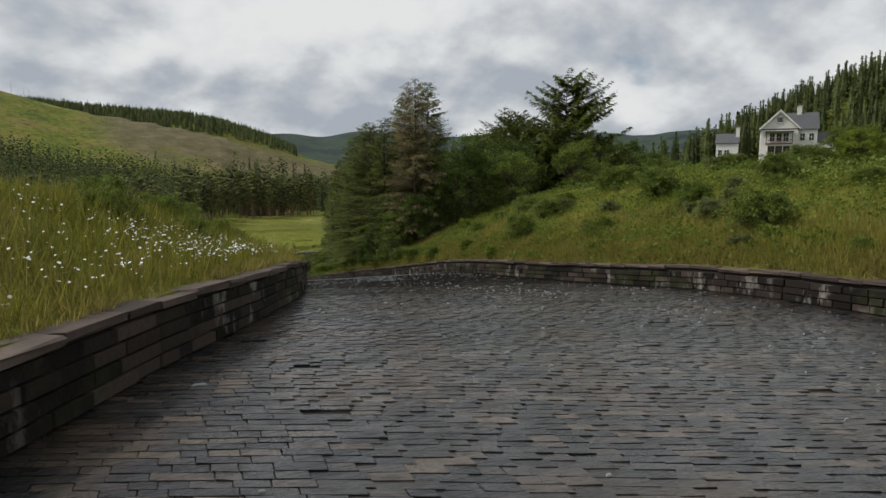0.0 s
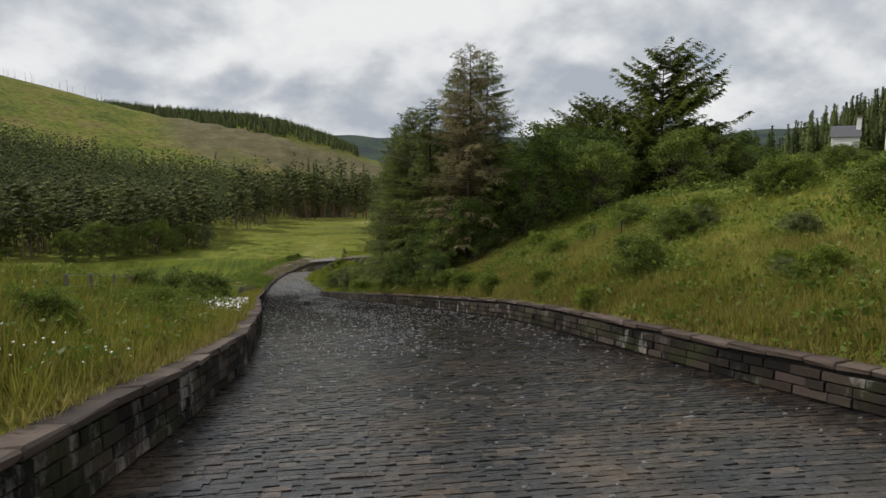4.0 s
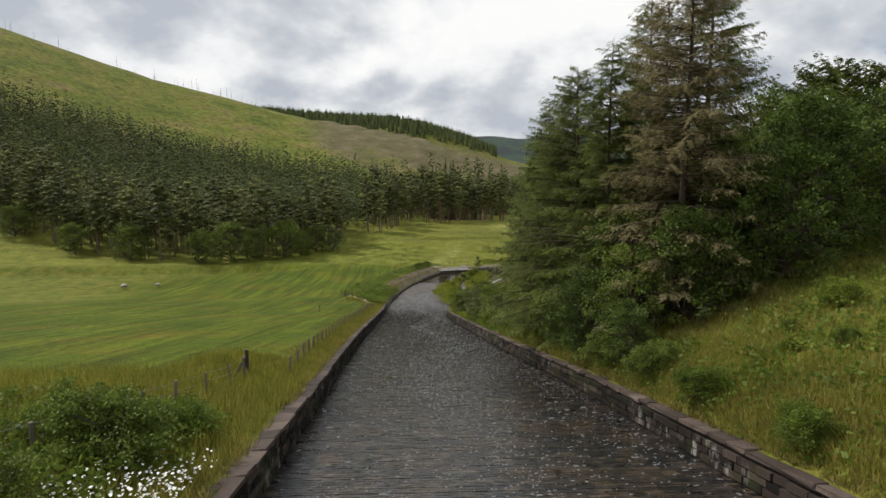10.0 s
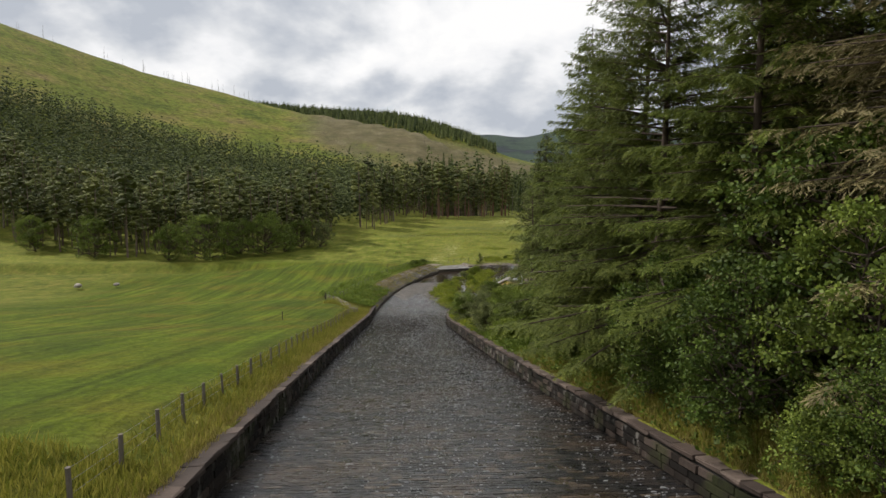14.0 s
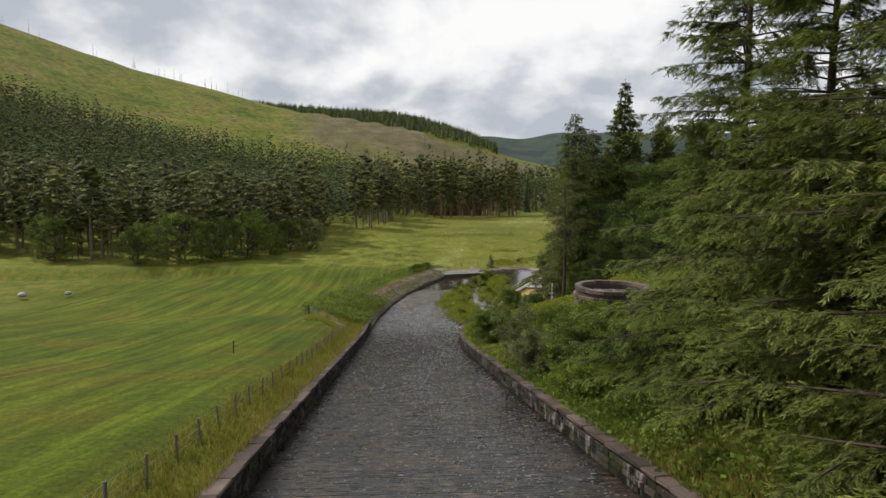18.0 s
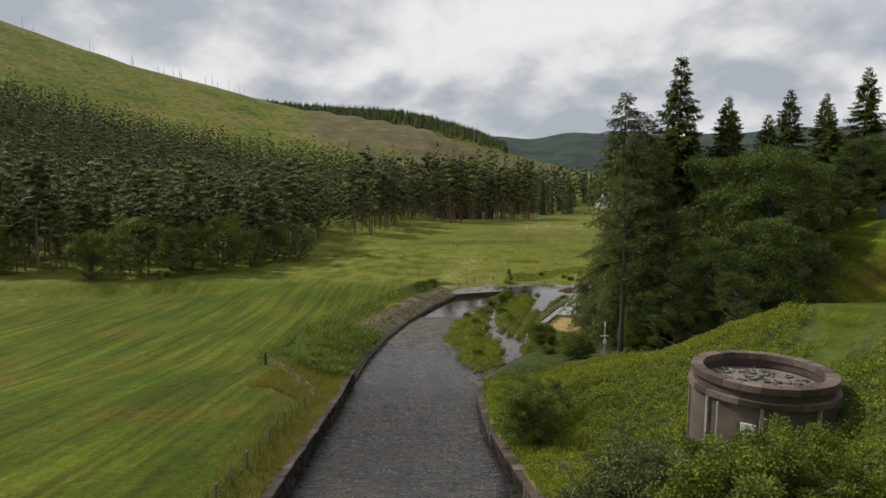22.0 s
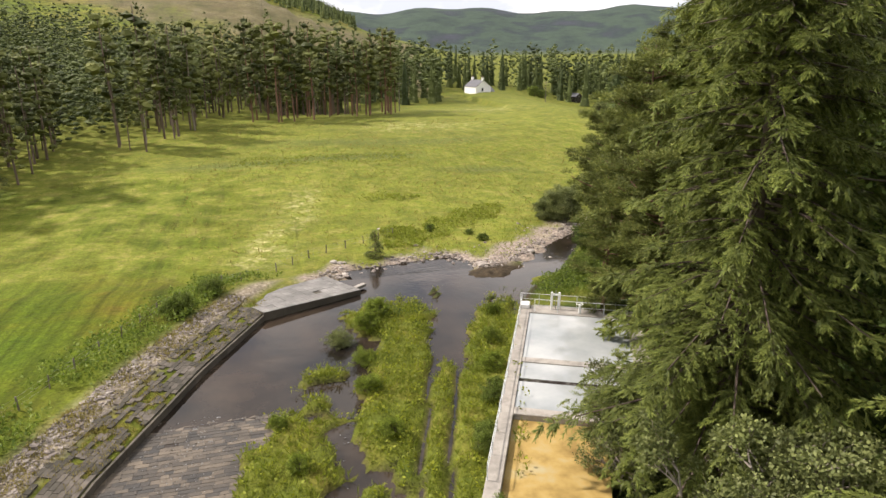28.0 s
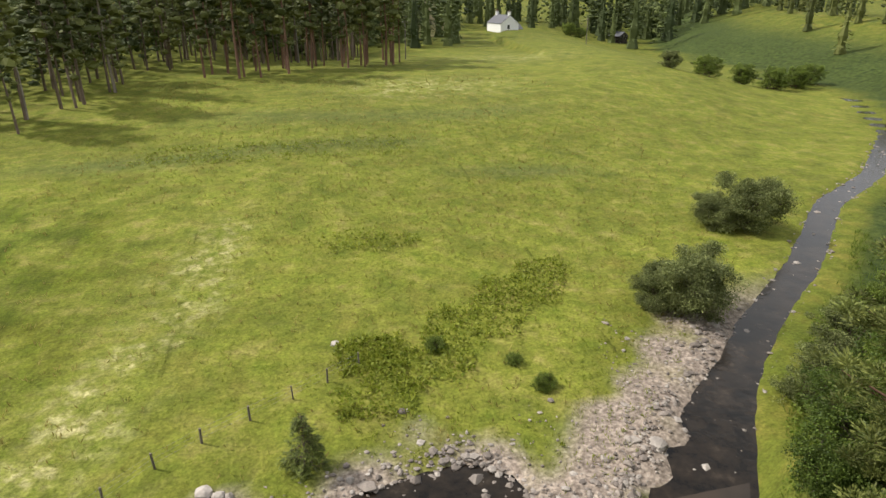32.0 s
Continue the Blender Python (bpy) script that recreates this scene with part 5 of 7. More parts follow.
def far_fir(seed, n=150, tall=16.0, reach=2.9):
    """A light spruce: drooping sprays round a stem."""
    rng = np.random.default_rng(seed)
    f = rng.uniform(0.06, 1.0, n) ** 0.85
    a = rng.uniform(0, 6.28, n)
    r = reach * (1 - f) ** 0.85 * rng.uniform(0.25, 0.75, n)
    out = np.stack([np.cos(a), np.sin(a), np.zeros(n)], 1)
    at = out * r[:, None] + np.stack([0 * f, 0 * f, tall * f], 1)
    way = out + np.stack([rng.normal(0, 0.3, n), rng.normal(0, 0.3, n), rng.uniform(-0.6, 0.15, n) + 1.6 * (f > 0.9)], 1)
    spray = leaves(rng, at, way, reach * (1.15 - f) * 0.55 + 0.35, 0.10 * reach, np.array((0, 0, 1.0))[None])
    z = np.linspace(0.02, 1, 7)
    core = tube(np.stack([0.1 * np.sin(z * 9 + seed), 0.1 * np.cos(z * 7), z * tall], 1), reach * (1 - z) ** 0.75 * np.where(np.arange(7) % 2, 0.42, 0.62) + 0.04, 5)
    return joined([core, spray])


firs = [(None, far_fir(70 + k, 90)) for k in range(5)]
slope_fir = [far_pine(90 + k, 9, 36, 0.8, 0.18, 0.55)[1] for k in range(7)]
rng = np.random.default_rng(31)
spots = scatter(1, 900, lambda x, y: wood_front(x) + 2 < y < wood_front(x) + 48 and noise.noise(Vector((x * 0.06, y * 0.06, 2))) > -0.22, (-260, 45, 195, 430), 5.6)
spots = [(x, y, 1.15 * q * rng.uniform(0.66, 1.22), t) for x, y, q, t in spots]
front = [p for p in spots if p[1] < wood_front(p[0]) + 24]
depth = [p for p in spots if p[1] >= wood_front(p[0]) + 24]
fine_pines = [far_pine(60 + k, 19, 380, 0.55, 0.10, 0.0, (0.18, 0.46)) for k in range(8)]
wood("pine_wood_edge", [p[1] for p in fine_pines], front, M["far_pine"], "tall olive-green pines along the edge of the wood")
wood("pine_wood_crowns", [p[1] for p in pines], depth, M["far_pine"], "dense dark pine wood at the foot of the hill")
wood("pine_wood_stems", [p[0] for p in pines], spots, M["stem"], "tall bare pine stems inside the wood")
spots = [(x, y, 0.84 * q * rng.uniform(0.8, 1.25), t) for x, y, q, t in scatter(2, 4200, lambda x, y: wood_front(x) + 42 < y < wood_back(x), (-300, 30, 240, 500), 4.1)]
wood("spruce_wood", slope_fir, spots, M["far_fir"], "dark spruce plantation on the hill slope")
grove = scatter(4, 30, lambda x, y: 298 + 0.55 * (x - 8) < y < 316 + 0.62 * (x - 8), (5, 50, 290, 345), 3.8)
grove = [(x, y, 1.2 * q, t) for x, y, q, t in grove]
wood("grove_crowns", [p[1] for p in fine_pines], grove, M["far_pine"], "open grove of tall pines beside the meadow")
wood("grove_stems", [p[0] for p in pines], grove, M["red_bark"], "bare pine stems of the grove")
spots = scatter(5, 380, lambda x, y: 372 + 0.30 * abs(x - 60) < y < 520 and not (88 < x < 152 and y < 468), (10, 330, 350, 520), 5.2)
spots = [(x, y, 1.25 * q, t) for x, y, q, t in spots] + [(x, y, 1.1, x) for x, y in ((132, 452), (138, 448), (143, 455), (104, 462), (98, 455), (108, 470), (150, 450), (126, 472), (118, 474), (160, 470), (168, 462), (176, 455), (172, 474), (196, 440), (205, 450), (215, 446))]
wood("valley_wood", [q for f, p in zip(firs, pines) for q in (f[1], p[1])], spots, M["far_fir"], "dark conifers round the white cottage")
spire = [far_fir(80 + k, 16, 14, 4.2) for k in range(4)]
spots = scatter(6, 2500, lambda x, y: math.hypot(x, y) > 222 and x > 100 + 0.28 * (y - 120) and not (y > 255 and x < 0.9 * y - 45), (100, 400, 40, 420), 4.8)
wood("hillside_wood", [f[1] for f in firs], [(x, y, 0.95 * q, t) for x, y, q, t in spots], M["far_fir"], "dark conifers covering the valley side")
spots = []
rng = np.random.default_rng(9)
for a in np.arange(-17, 7.5, 0.11):
    for k in range(7):
        r = rng.uniform(940, 1160)
        spots.append((r * math.sin(radians(a)), r * math.cos(radians(a)), rng.uniform(0.7, 1.2), rng.uniform(0, 6)))
wood("ridge_wood", spire, spots, M["far_fir"], "dark conifer forest along the skyline ridge")


# scattered trees beyond the river
beyond = scatter(7, 64, lambda x, y: 0.55 * y - 8 < x < 0.9 * y - 45 and river_gap(x, y) > 14, (130, 340, 270, 430), 7.0)
beyond = [(x, y, 0.9 * q, t) for x, y, q, t in beyond]
wood("riverside_wood", [q for f, p in zip(firs, pines) for q in (p[1], f[1])], beyond, M["far_pine"], "scattered dark trees on the meadow beyond the river")
# pale bare stems at the edge of the pine wood
snags = [(x, y, 0.92 * q, t) for x, y, q, t in front[::9]]
wood("pale_stems", [p[0] for p in pines], snags, M["pale_bark"], "pale dead stems standing at the edge of the wood")
# dead stems left standing along the crest of the felled hill
def dead_tree(rng):
    z = np.linspace(0, 10, 5)
    stem = tube(np.stack([0.15 * np.sin(z * 0.4), 0.1 * np.cos(z * 0.5), z], 1), 0.15 * (1 - 0.75 * z / 10), 5)
    stubs = []
    for k in range(4):
        h, a = rng.uniform(3, 9.5), rng.uniform(0, 6.28)
        e = np.array((math.cos(a), math.sin(a), 0.3)) * rng.uniform(0.3, 0.9)
        stubs.append(tube(np.array(((0, 0, h), (e[0] / 2, e[1] / 2, h + e[2] / 2), (e[0], e[1], h + e[2]))), np.array((0.05, 0.04, 0.02)), 3))
    return stem, stubs


rng = np.random.default_rng(12)
first = None
for k in range(34):
    a = rng.uniform(-33, -12) if k < 26 else rng.uniform(-22, -17)
    r = crest_far(a) - rng.uniform(0, 26)
    x, y = r * math.sin(radians(a)), r * math.cos(radians(a))
    q = rng.uniform(0.75, 1.5)
    m = pose(x, y, height_at(x, y) - 0.3, 0, 0, rng.uniform(0, 360)) @ Matrix.Diagonal((q, q, q, 1))
    if first is None:
        stem, stubs = dead_tree(rng)
        first = ob = new("dead_tree")
        ob.matrix_basis, keep = m, q
        mesh_object("stem", *stem, M["snag"], ob)
        for v, f in stubs:
            mesh_object("branch_stub", v, f, M["snag"], ob)
    else:
        ob = copy_thing(first, m @ Matrix.Diagonal((1 / keep, 1 / keep, 1 / keep, 1)))
        ob.name = "dead_tree"
    tagged(ob, "bare grey dead tree on the hill crest", "tree", "dead trees on the crest")
# ---- grass, herbs and flowers ----
def sward(name, spots, tall, wide, material, label, seed, lean=0.35, tuft=5):
    """Grass as single blades in tufts, one mesh."""
    rng = np.random.default_rng(seed)
    x, y = np.repeat(np.asarray(spots, float), tuft, 0).T
    x, y = x + rng.normal(0, 0.07, len(x)), y + rng.normal(0, 0.07, len(x))
    z = height(x, y) - 0.03
    way = np.stack([rng.normal(0, lean, len(x)), rng.normal(0, lean, len(x)), np.ones(len(x))], 1)
    ln = tall * rng.uniform(0.45, 1.25, len(x))
    v, f = leaves(rng, np.stack([x, y, z], 1), way, ln, wide * rng.uniform(0.6, 1.4, len(x)))
    return tagged(mesh_object(name, v, f, material), label, "grass", kind="stuff")


def strewn(seed, n, x0, x1, y0, y1, ok=None, patch=0.0, side=None):
    """Chance spots; side -1 or 1: x is the distance from the left or the right channel face."""
    rng = np.random.default_rng(seed)
    a, y = rng.uniform(x0, x1, n), rng.uniform(y0, y1, n)
    x = left_face(y) - a if side == -1 else right_face(y) + a if side == 1 else a
    keep = np.ones(n, bool)
    if patch:
        w = np.array([noise.noise(Vector((p * patch, q * patch, seed))) for p, q in zip(x, y)])
        keep &= w > rng.uniform(-0.5, 0.35, n)
    if ok is not None:
        keep &= ok(x, y)
    return np.stack([x[keep], y[keep]], 1)


sward("bank_grass", strewn(1, 17000, 0.7, 14, -52, 24, side=-1), 0.8, 0.012, M["blade"], "tall green-yellow grass on the left bank", 1)
sward("tall_bank_weeds", np.concatenate([strewn(66, 5200, 1.6, 11, -30, 3, side=-1, patch=0.2), strewn(67, 1500, 2.5, 9, -48, -30, side=-1, patch=0.2)]), 1.1, 0.012, M["blade"], "long rank grass and herbs on the bank top", 66, 0.4)
sward("bank_hay_grass", strewn(2, 6000, 0.65, 9, -52, 20, side=-1, patch=0.25), 0.75, 0.009, M["dry_blade"], "pale seeding grass along the wall", 2, 0.25)
sward("slope_grass", np.concatenate([strewn(3, 14000, 0.7, 19, -45, 46, side=1), strewn(33, 9000, 0.62, 4.5, -42, 62, side=1)]), 0.55, 0.013, M["blade"], "tussocky grass on the steep right bank", 3)
sward("slope_hay_grass", strewn(4, 14000, 0.65, 9, -40, 40, side=1, patch=0.2), 0.6, 0.010, M["dry_blade"], "dry straw-coloured grass above the wall", 4, 0.3)
sward("coping_fringe", strewn(61, 11000, 0.42, 2.6, -44, 60, side=1), 0.42, 0.018, M["dry_blade"], "straw-coloured grass along the right coping", 61, 0.4, 4)
sward("fence_grass", np.concatenate([strewn(5, 2600, 0.6, 7, 20, 32, side=-1), strewn(55, 3600, 0.6, 2.6, 30, 116, side=-1), strewn(56, 3000, 0.6, 7, 114, 134, side=-1)]), 0.5, 0.016, M["blade"], "rough grass between the fence and the wall", 5)
sward("wall_edge_grass", strewn(6, 9000, 0.42, 1.3, -50, 130, side=-1, patch=0.3), 0.38, 0.014, M["dry_blade"], "tufts growing along the coping", 6)
sward("verge_grass", strewn(7, 6000, 0.6, 9, 46, 128, side=1), 0.5, 0.016, M["weed"], "lush green herbs along the right wall", 7, 0.5)


def carpet(name, spots, rise, leaf, material, label, seed, bump=0.35, per=4):
    """Low leafy growth: leaves over a bumpy surface."""
    rng = np.random.default_rng(seed)
    x, y = np.repeat(np.asarray(spots, float), per, 0).T
    x, y = x + rng.normal(0, 0.16, len(x)), y + rng.normal(0, 0.16, len(x))
    w = np.array([noise.noise(Vector((p * 0.55, q * 0.55, seed))) + 0.6 * noise.noise(Vector((p * 1.5, q * 1.5, seed))) for p, q in zip(x, y)])
    z = height(x, y) + rise * rng.uniform(0.25, 1.0, len(x)) + bump * w
    way = rng.normal(0, 1, (len(x), 3)) * np.array((1, 1, 0.6)) + np.array((0, 0, 0.5))
    ln = leaf * rng.uniform(0.6, 1.4, len(x))
    v, f = leaves(rng, np.stack([x, y, z], 1), way, ln, ln * 0.32)
    return tagged(mesh_object(name, v, f, material), label, "ground cover", kind="stuff")


carpet("bilberry_cover", strewn(11, 42000, 0.5, 34, 84, 124, side=1, ok=lambda x, y: (np.hypot(x - 18.3, y - 93.0) > 3.9) & ((x < 22.6 + 0.577 * (y - 96.6) + 0.9 * np.sin(y * 1.3) + 0.5 * np.sin(x * 2.9)) | (y < 94.6 + 0.5 * np.sin(x * 1.7)))), 0.4, 0.14, M["heath"], "springy yellow-green bilberry over the bank", 11)
carpet("fern_cover", strewn(64, 9000, 7, 26, 58, 86, side=1), 0.5, 0.2, M["weed"], "ferns and herbs under the trees", 64, 0.4)
carpet("verge_herbs", np.concatenate([strewn(12, 5500, 0.4, 8, 44, 90, side=1), strewn(34, 3000, 0.5, 4, -30, 46, side=1, patch=0.3)]), 0.4, 0.22, M["weed"], "bright herbs and ferns beside the wall", 12)
carpet("bramble", np.concatenate([strewn(13, 2600, 1.6, 8, 3, 17, side=-1, patch=0.3), strewn(63, 2600, 1.0, 8, -20, 4, side=-1, patch=0.25), strewn(68, 5000, 2.2, 9, -7, 15, side=-1)]), 0.75, 0.16, M["weed"], "bramble thicket on the left bank", 13, 0.45)
carpet("bracken", strewn(14, 9000, 3, 22, -30, 40, side=1, patch=0.16), 0.6, 0.2, M["weed"], "patches of bracken and bramble on the slope", 14, 0.4)
carpet("shelf_scrub", strewn(15, 5000, 12, 45, -40, 50, side=1, patch=0.1), 0.6, 0.3, M["broad"], "dark scrub along the top of the slope", 15, 0.6)
for x, y, t, s, c in ((-11.4, -26, 1.1, 41, "broad"), (-12.8, -23, 1.3, 42, "weed"), (-10.8, -20, 1.2, 41, "weed"), (-13.6, -28, 1.2, 42, "broad"), (-10.0, -16.5, 1.1, 41, "broad"), (-12.0, -17.5, 1.4, 42, "broad"), (-14.6, -24.5, 1.4, 41, "broad"), (-9.6, -12.5, 1.2, 42, "weed"), (-8.6, -3.0, 1.2, 41, "weed"), (-9.8, 0.5, 1.5, 42, "broad"), (-8.0, 3.0, 1.3, 42, "weed"), (13.6, -2.9, 2.0, 41, "broad"), (10.9, -2.5, 1.0, 42, "broad_bright"), (17.5, 0.5, 1.8, 42, "broad"), (20, 9, 2.0, 41, "broad"), (23, -8, 2.4, 42, "broad"), (19, -16, 1.8, 41, "weed"), (26, 2, 2.6, 41, "broad"), (29, -14, 2.0, 42, "broad"), (33, -4, 1.5, 41, "broad"), (38, 8, 2.0, 42, "broad"), (16, -24, 2.2, 42, "broad"), (21, -30, 3.0, 41, "broad"), (15.5, -35, 3.0, 42, "broad"), (41, -6, 2.6, 41, "broad"), (44, -9, 3.6, 42, "broad_bright"), (48, -6, 3.8, 41, "broad"), (52, 14, 1.6, 42, "broad"), (31, 2, 1.9, 42, "broad"),
                      (-8.8, 6.5, 1.9, 42, "broad"), (-8.2, 10.5, 2.1, 41, "broad"), (-9.6, 12.5, 1.8, 42, "weed"), (-7.4, 14.5, 1.5, 41, "weed")):
    add_bush(x, y, t, "rounded wild bush on the grassy bank", s, (x * 61 + y * 13) % 360, c)


for x, y, t, c in ((10.2, 12.0, 1.3, "weed"), (10.1, 18.5, 1.5, "weed"), (10.0, 24.0, 1.8, "broad"), (9.9, 29.0, 2.0, "broad"), (9.8, 34.0, 2.2, "broad_shaded"), (9.5, 39.0, 2.2, "broad_shaded"), (9.2, 45.0, 1.8, "weed"), (9.0, 50.5, 1.6, "weed"), (10.9, 4.5, 1.0, "broad_bright")):
    add_bush(x + 0.9, y, t, "leafy shrub overhanging the channel wall", 41 + int(y) % 2, (x * 61 + y * 13) % 360, c)
chance = random.Random(77)
for k in range(70):
    y = chance.uniform(-36, 24)
    x = float(right_face(y)) + chance.uniform(2.0, 30)
    add_bush(x, y, chance.uniform(0.6, 1.3), chance.choice(("low bramble mound in the rough grass", "small gorse bush on the slope", "clump of bracken on the bank")), 41 + k % 2, chance.uniform(0, 360), chance.choice(("broad", "weed", "broad_bright", "willow")))


def daisies(name, spots, rise, size, label, seed):
    rng = np.random.default_rng(seed)
    x, y = np.asarray(spots, float).T
    n = len(x)
    c = np.stack([x, y, height(x, y) + rise * rng.uniform(0.6, 1.15, n)], 1)
    nrm = np.stack([rng.normal(0, 0.35, n), rng.normal(-0.25, 0.35, n), np.ones(n)], 1)
    nrm /= np.linalg.norm(nrm, axis=1)[:, None]
    a = np.cross(nrm, (1.0, 0, 0))
    a /= np.linalg.norm(a, axis=1)[:, None]
    b = np.cross(nrm, a)
    t = np.arange(8) * np.pi / 4
    r = (size * rng.uniform(0.7, 1.3, n))[:, None, None]
    v = c[:, None] + r * (np.cos(t)[None, :, None] * a[:, None] + np.sin(t)[None, :, None] * b[:, None])
    tagged(mesh_object(name, v.reshape(-1, 3), np.arange(n * 8).reshape(n, 8), M["petal"]), label, "flowers", kind="stuff")


daisies("daisy_heads", np.concatenate([strewn(21, 1100, 0.9, 6.5, -48, -14, side=-1, patch=0.22), strewn(23, 520, 1.0, 3.6, -32, -16, side=-1, patch=0.3), strewn(24, 900, 0.9, 4.5, -40, -24, side=-1, patch=0.25)]), 0.62, 0.030, "scattered white ox-eye daisies in tall grass", 21)
sward("meadow_tufts", strewn(62, 23000, -30, 66, 192, 290, ok=lambda x, y: (x > -30 + 22 * np.abs(np.sin(x * 37.7 + y * 91.3))) & (y < 290 - 55 * np.abs(np.sin(x * 57.3 + y * 13.1))) & (x < np.interp(y, RIVER[:, 1], RIVER[:, 0]) - 7) & (x > lawn_edge(y)) & (height(x, y) > POOL + 0.35)), 0.17, 0.024, M["tuft"], "thick tufted grass all over the meadow", 62, 0.7, 3)
sward("meadow_grass", strewn(41, 9000, -22, 62, 190, 262, ok=lambda x, y: (x < np.interp(y, RIVER[:, 1], RIVER[:, 0]) - 4.5) & (height(x, y) > POOL + 0.25) & ((x > 14) | (y > 232)), patch=0.07), 0.34, 0.016, M["tuft"], "rank meadow grass with seed heads", 41, 0.45, 4)
sward("meadow_hay", strewn(42, 5000, -5, 70, 196, 300, ok=lambda x, y: x < np.interp(y, RIVER[:, 1], RIVER[:, 0]) - 7, patch=0.09), 0.45, 0.028, M["dry_blade"], "pale tussocks in the meadow", 42, 0.5, 4)
carpet("dock_patch", np.concatenate([strewn(43, 4200, 22, 43, 199, 217, ok=lambda x, y: np.abs((y - 201.5) * 0.77 - (x - 25) * 0.64) < 2.6 + 0.8 * np.sin(x * 1.3)), strewn(44, 500, 22.5, 27, 203.5, 207.5), strewn(45, 700, 21, 33, 218, 227, ok=lambda x, y: ((x - 27) / 5.4) ** 2 + ((y - 222.5) / 2.6) ** 2 < np.abs(np.sin(x * 57.3 + y * 91.1))), strewn(48, 900, 2, 36, 247, 255, patch=0.25)]), 0.3, 0.24, M["tuft"], "rank green patches of docks and nettles", 43, 0.2)
carpet("bank_weeds", np.concatenate([strewn(46, 3800, 5.0, 10.5, 128, 190, side=-1, patch=0.2), strewn(65, 2200, 0.6, 6, 128, 150, side=-1), strewn(69, 4200, -1, 15, 186, 200, ok=lambda x, y: (height(x, y) > POOL + 0.5) & (x > lawn_edge(y) - 3.0 + np.sin(y * 1.7)) & (y > 187.5 + 0.36 * x) & (y < 203 - 0.3 * x))]), 0.8, 0.24, M["weed"], "nettles and willowherb along the fence", 46, 0.4)
sward("bar_weeds", strewn(52, 2600, 22, 50, 190, 214, ok=lambda x, y: (river_gap(x, y) > 3.4) & (river_gap(x, y) < 10) & (x < np.interp(y, RIVER[:, 1], RIVER[:, 0]) - 1) & (height(x, y) > POOL + 0.2), patch=0.3), 0.3, 0.02, M["tuft"], "grass growing through the shingle bar", 52, 0.7, 4)
sward("pitching_weeds", strewn(47, 6500, 0.35, 5, 130, 184, side=-1, patch=0.3), 0.3, 0.02, M["dry_blade"], "weeds rooted between the pitching stones", 47, 0.5)
on_island = lambda x, y: (island(x, y) > 0.45) & (ruts(x, y) < 0.3) & (x > left_face(y) + 0.5) & (x < right_face(y) + 0.6) & (height(x, y) > POOL + 0.05)
sward("island_grass", strewn(48, 16000, 3, 31, 134, 187, ok=on_island), 0.55, 0.026, M["tuft"], "tall rushes and grass on the islands", 48, 0.85, 5)
carpet("island_herbs", strewn(49, 7000, 3, 31, 134, 187, ok=on_island, patch=0.22), 0.55, 0.2, M["heath"], "lush herbs on the islands", 49, 0.3)
carpet("far_bank_herbs", strewn(51, 9000, 33, 58, 176, 204, ok=lambda x, y: (river_gap(x, y) > 3.3) & (x > np.interp(y, RIVER[:, 1], RIVER[:, 0]) + 1) & (x > right_face(y) + 0.2)), 0.7, 0.2, M["weed"], "rank herbs on the shaded river bank", 51, 0.3)
sward("far_bank_grass", strewn(50, 7000, 30, 75, 176, 225, ok=lambda x, y: (river_gap(x, y) > 3.2) & (x > np.interp(y, RIVER[:, 1], RIVER[:, 0])) & (river_gap(x, y) < 14)), 0.6, 0.024, M["weed"], "lush green grass on the shaded bank", 50, 0.5, 4)
for x, y, t, c in ((9.5, 158, 1.0, "broad_bright"), (8.6, 163, 0.9, "broad_bright"), (16.2, 176, 1.5, "broad_bright"), (17.5, 178.5, 1.6, "broad_bright"), (15.2, 171, 1.4, "broad_bright"), (14.6, 166, 1.2, "broad_bright"), (15.2, 160, 1.1, "broad_bright"), (24.0, 166.5, 1.3, "broad_bright"), (25.6, 171, 1.2, "broad_bright"), (22.4, 162.5, 1.4, "broad"), (20.6, 157.5, 1.5, "broad"), (19.0, 151, 1.5, "broad"), (27.4, 176.5, 1.0, "broad_bright"), (9.0, 150, 0.9, "broad_bright"), (18.0, 143, 1.6, "broad"), (8.2, 141, 0.9, "broad_bright"), (13.8, 174.5, 1.5, "willow"), (3.0, 184.5, 1.7, "broad"), (0.6, 180.5, 1.9, "broad"), (29.0, 205, 1.0, "broad"), (34.6, 199.5, 1.0, "broad"), (33.5, 202.5, 0.8, "broad"), (17.5, 148.5, 1.3, "broad")):
    add_bush(x, y, t, "leafy green shrub beside the pool", 42 if int(x) % 2 else 41, (x * 61 + y * 13) % 360, c)
daisies("daisy_drift", strewn(22, 1500, 0.7, 3.3, 0.5, 11.5, side=-1, patch=0.5), 0.68, 0.034, "thick drift of white ox-eye daisies", 22)
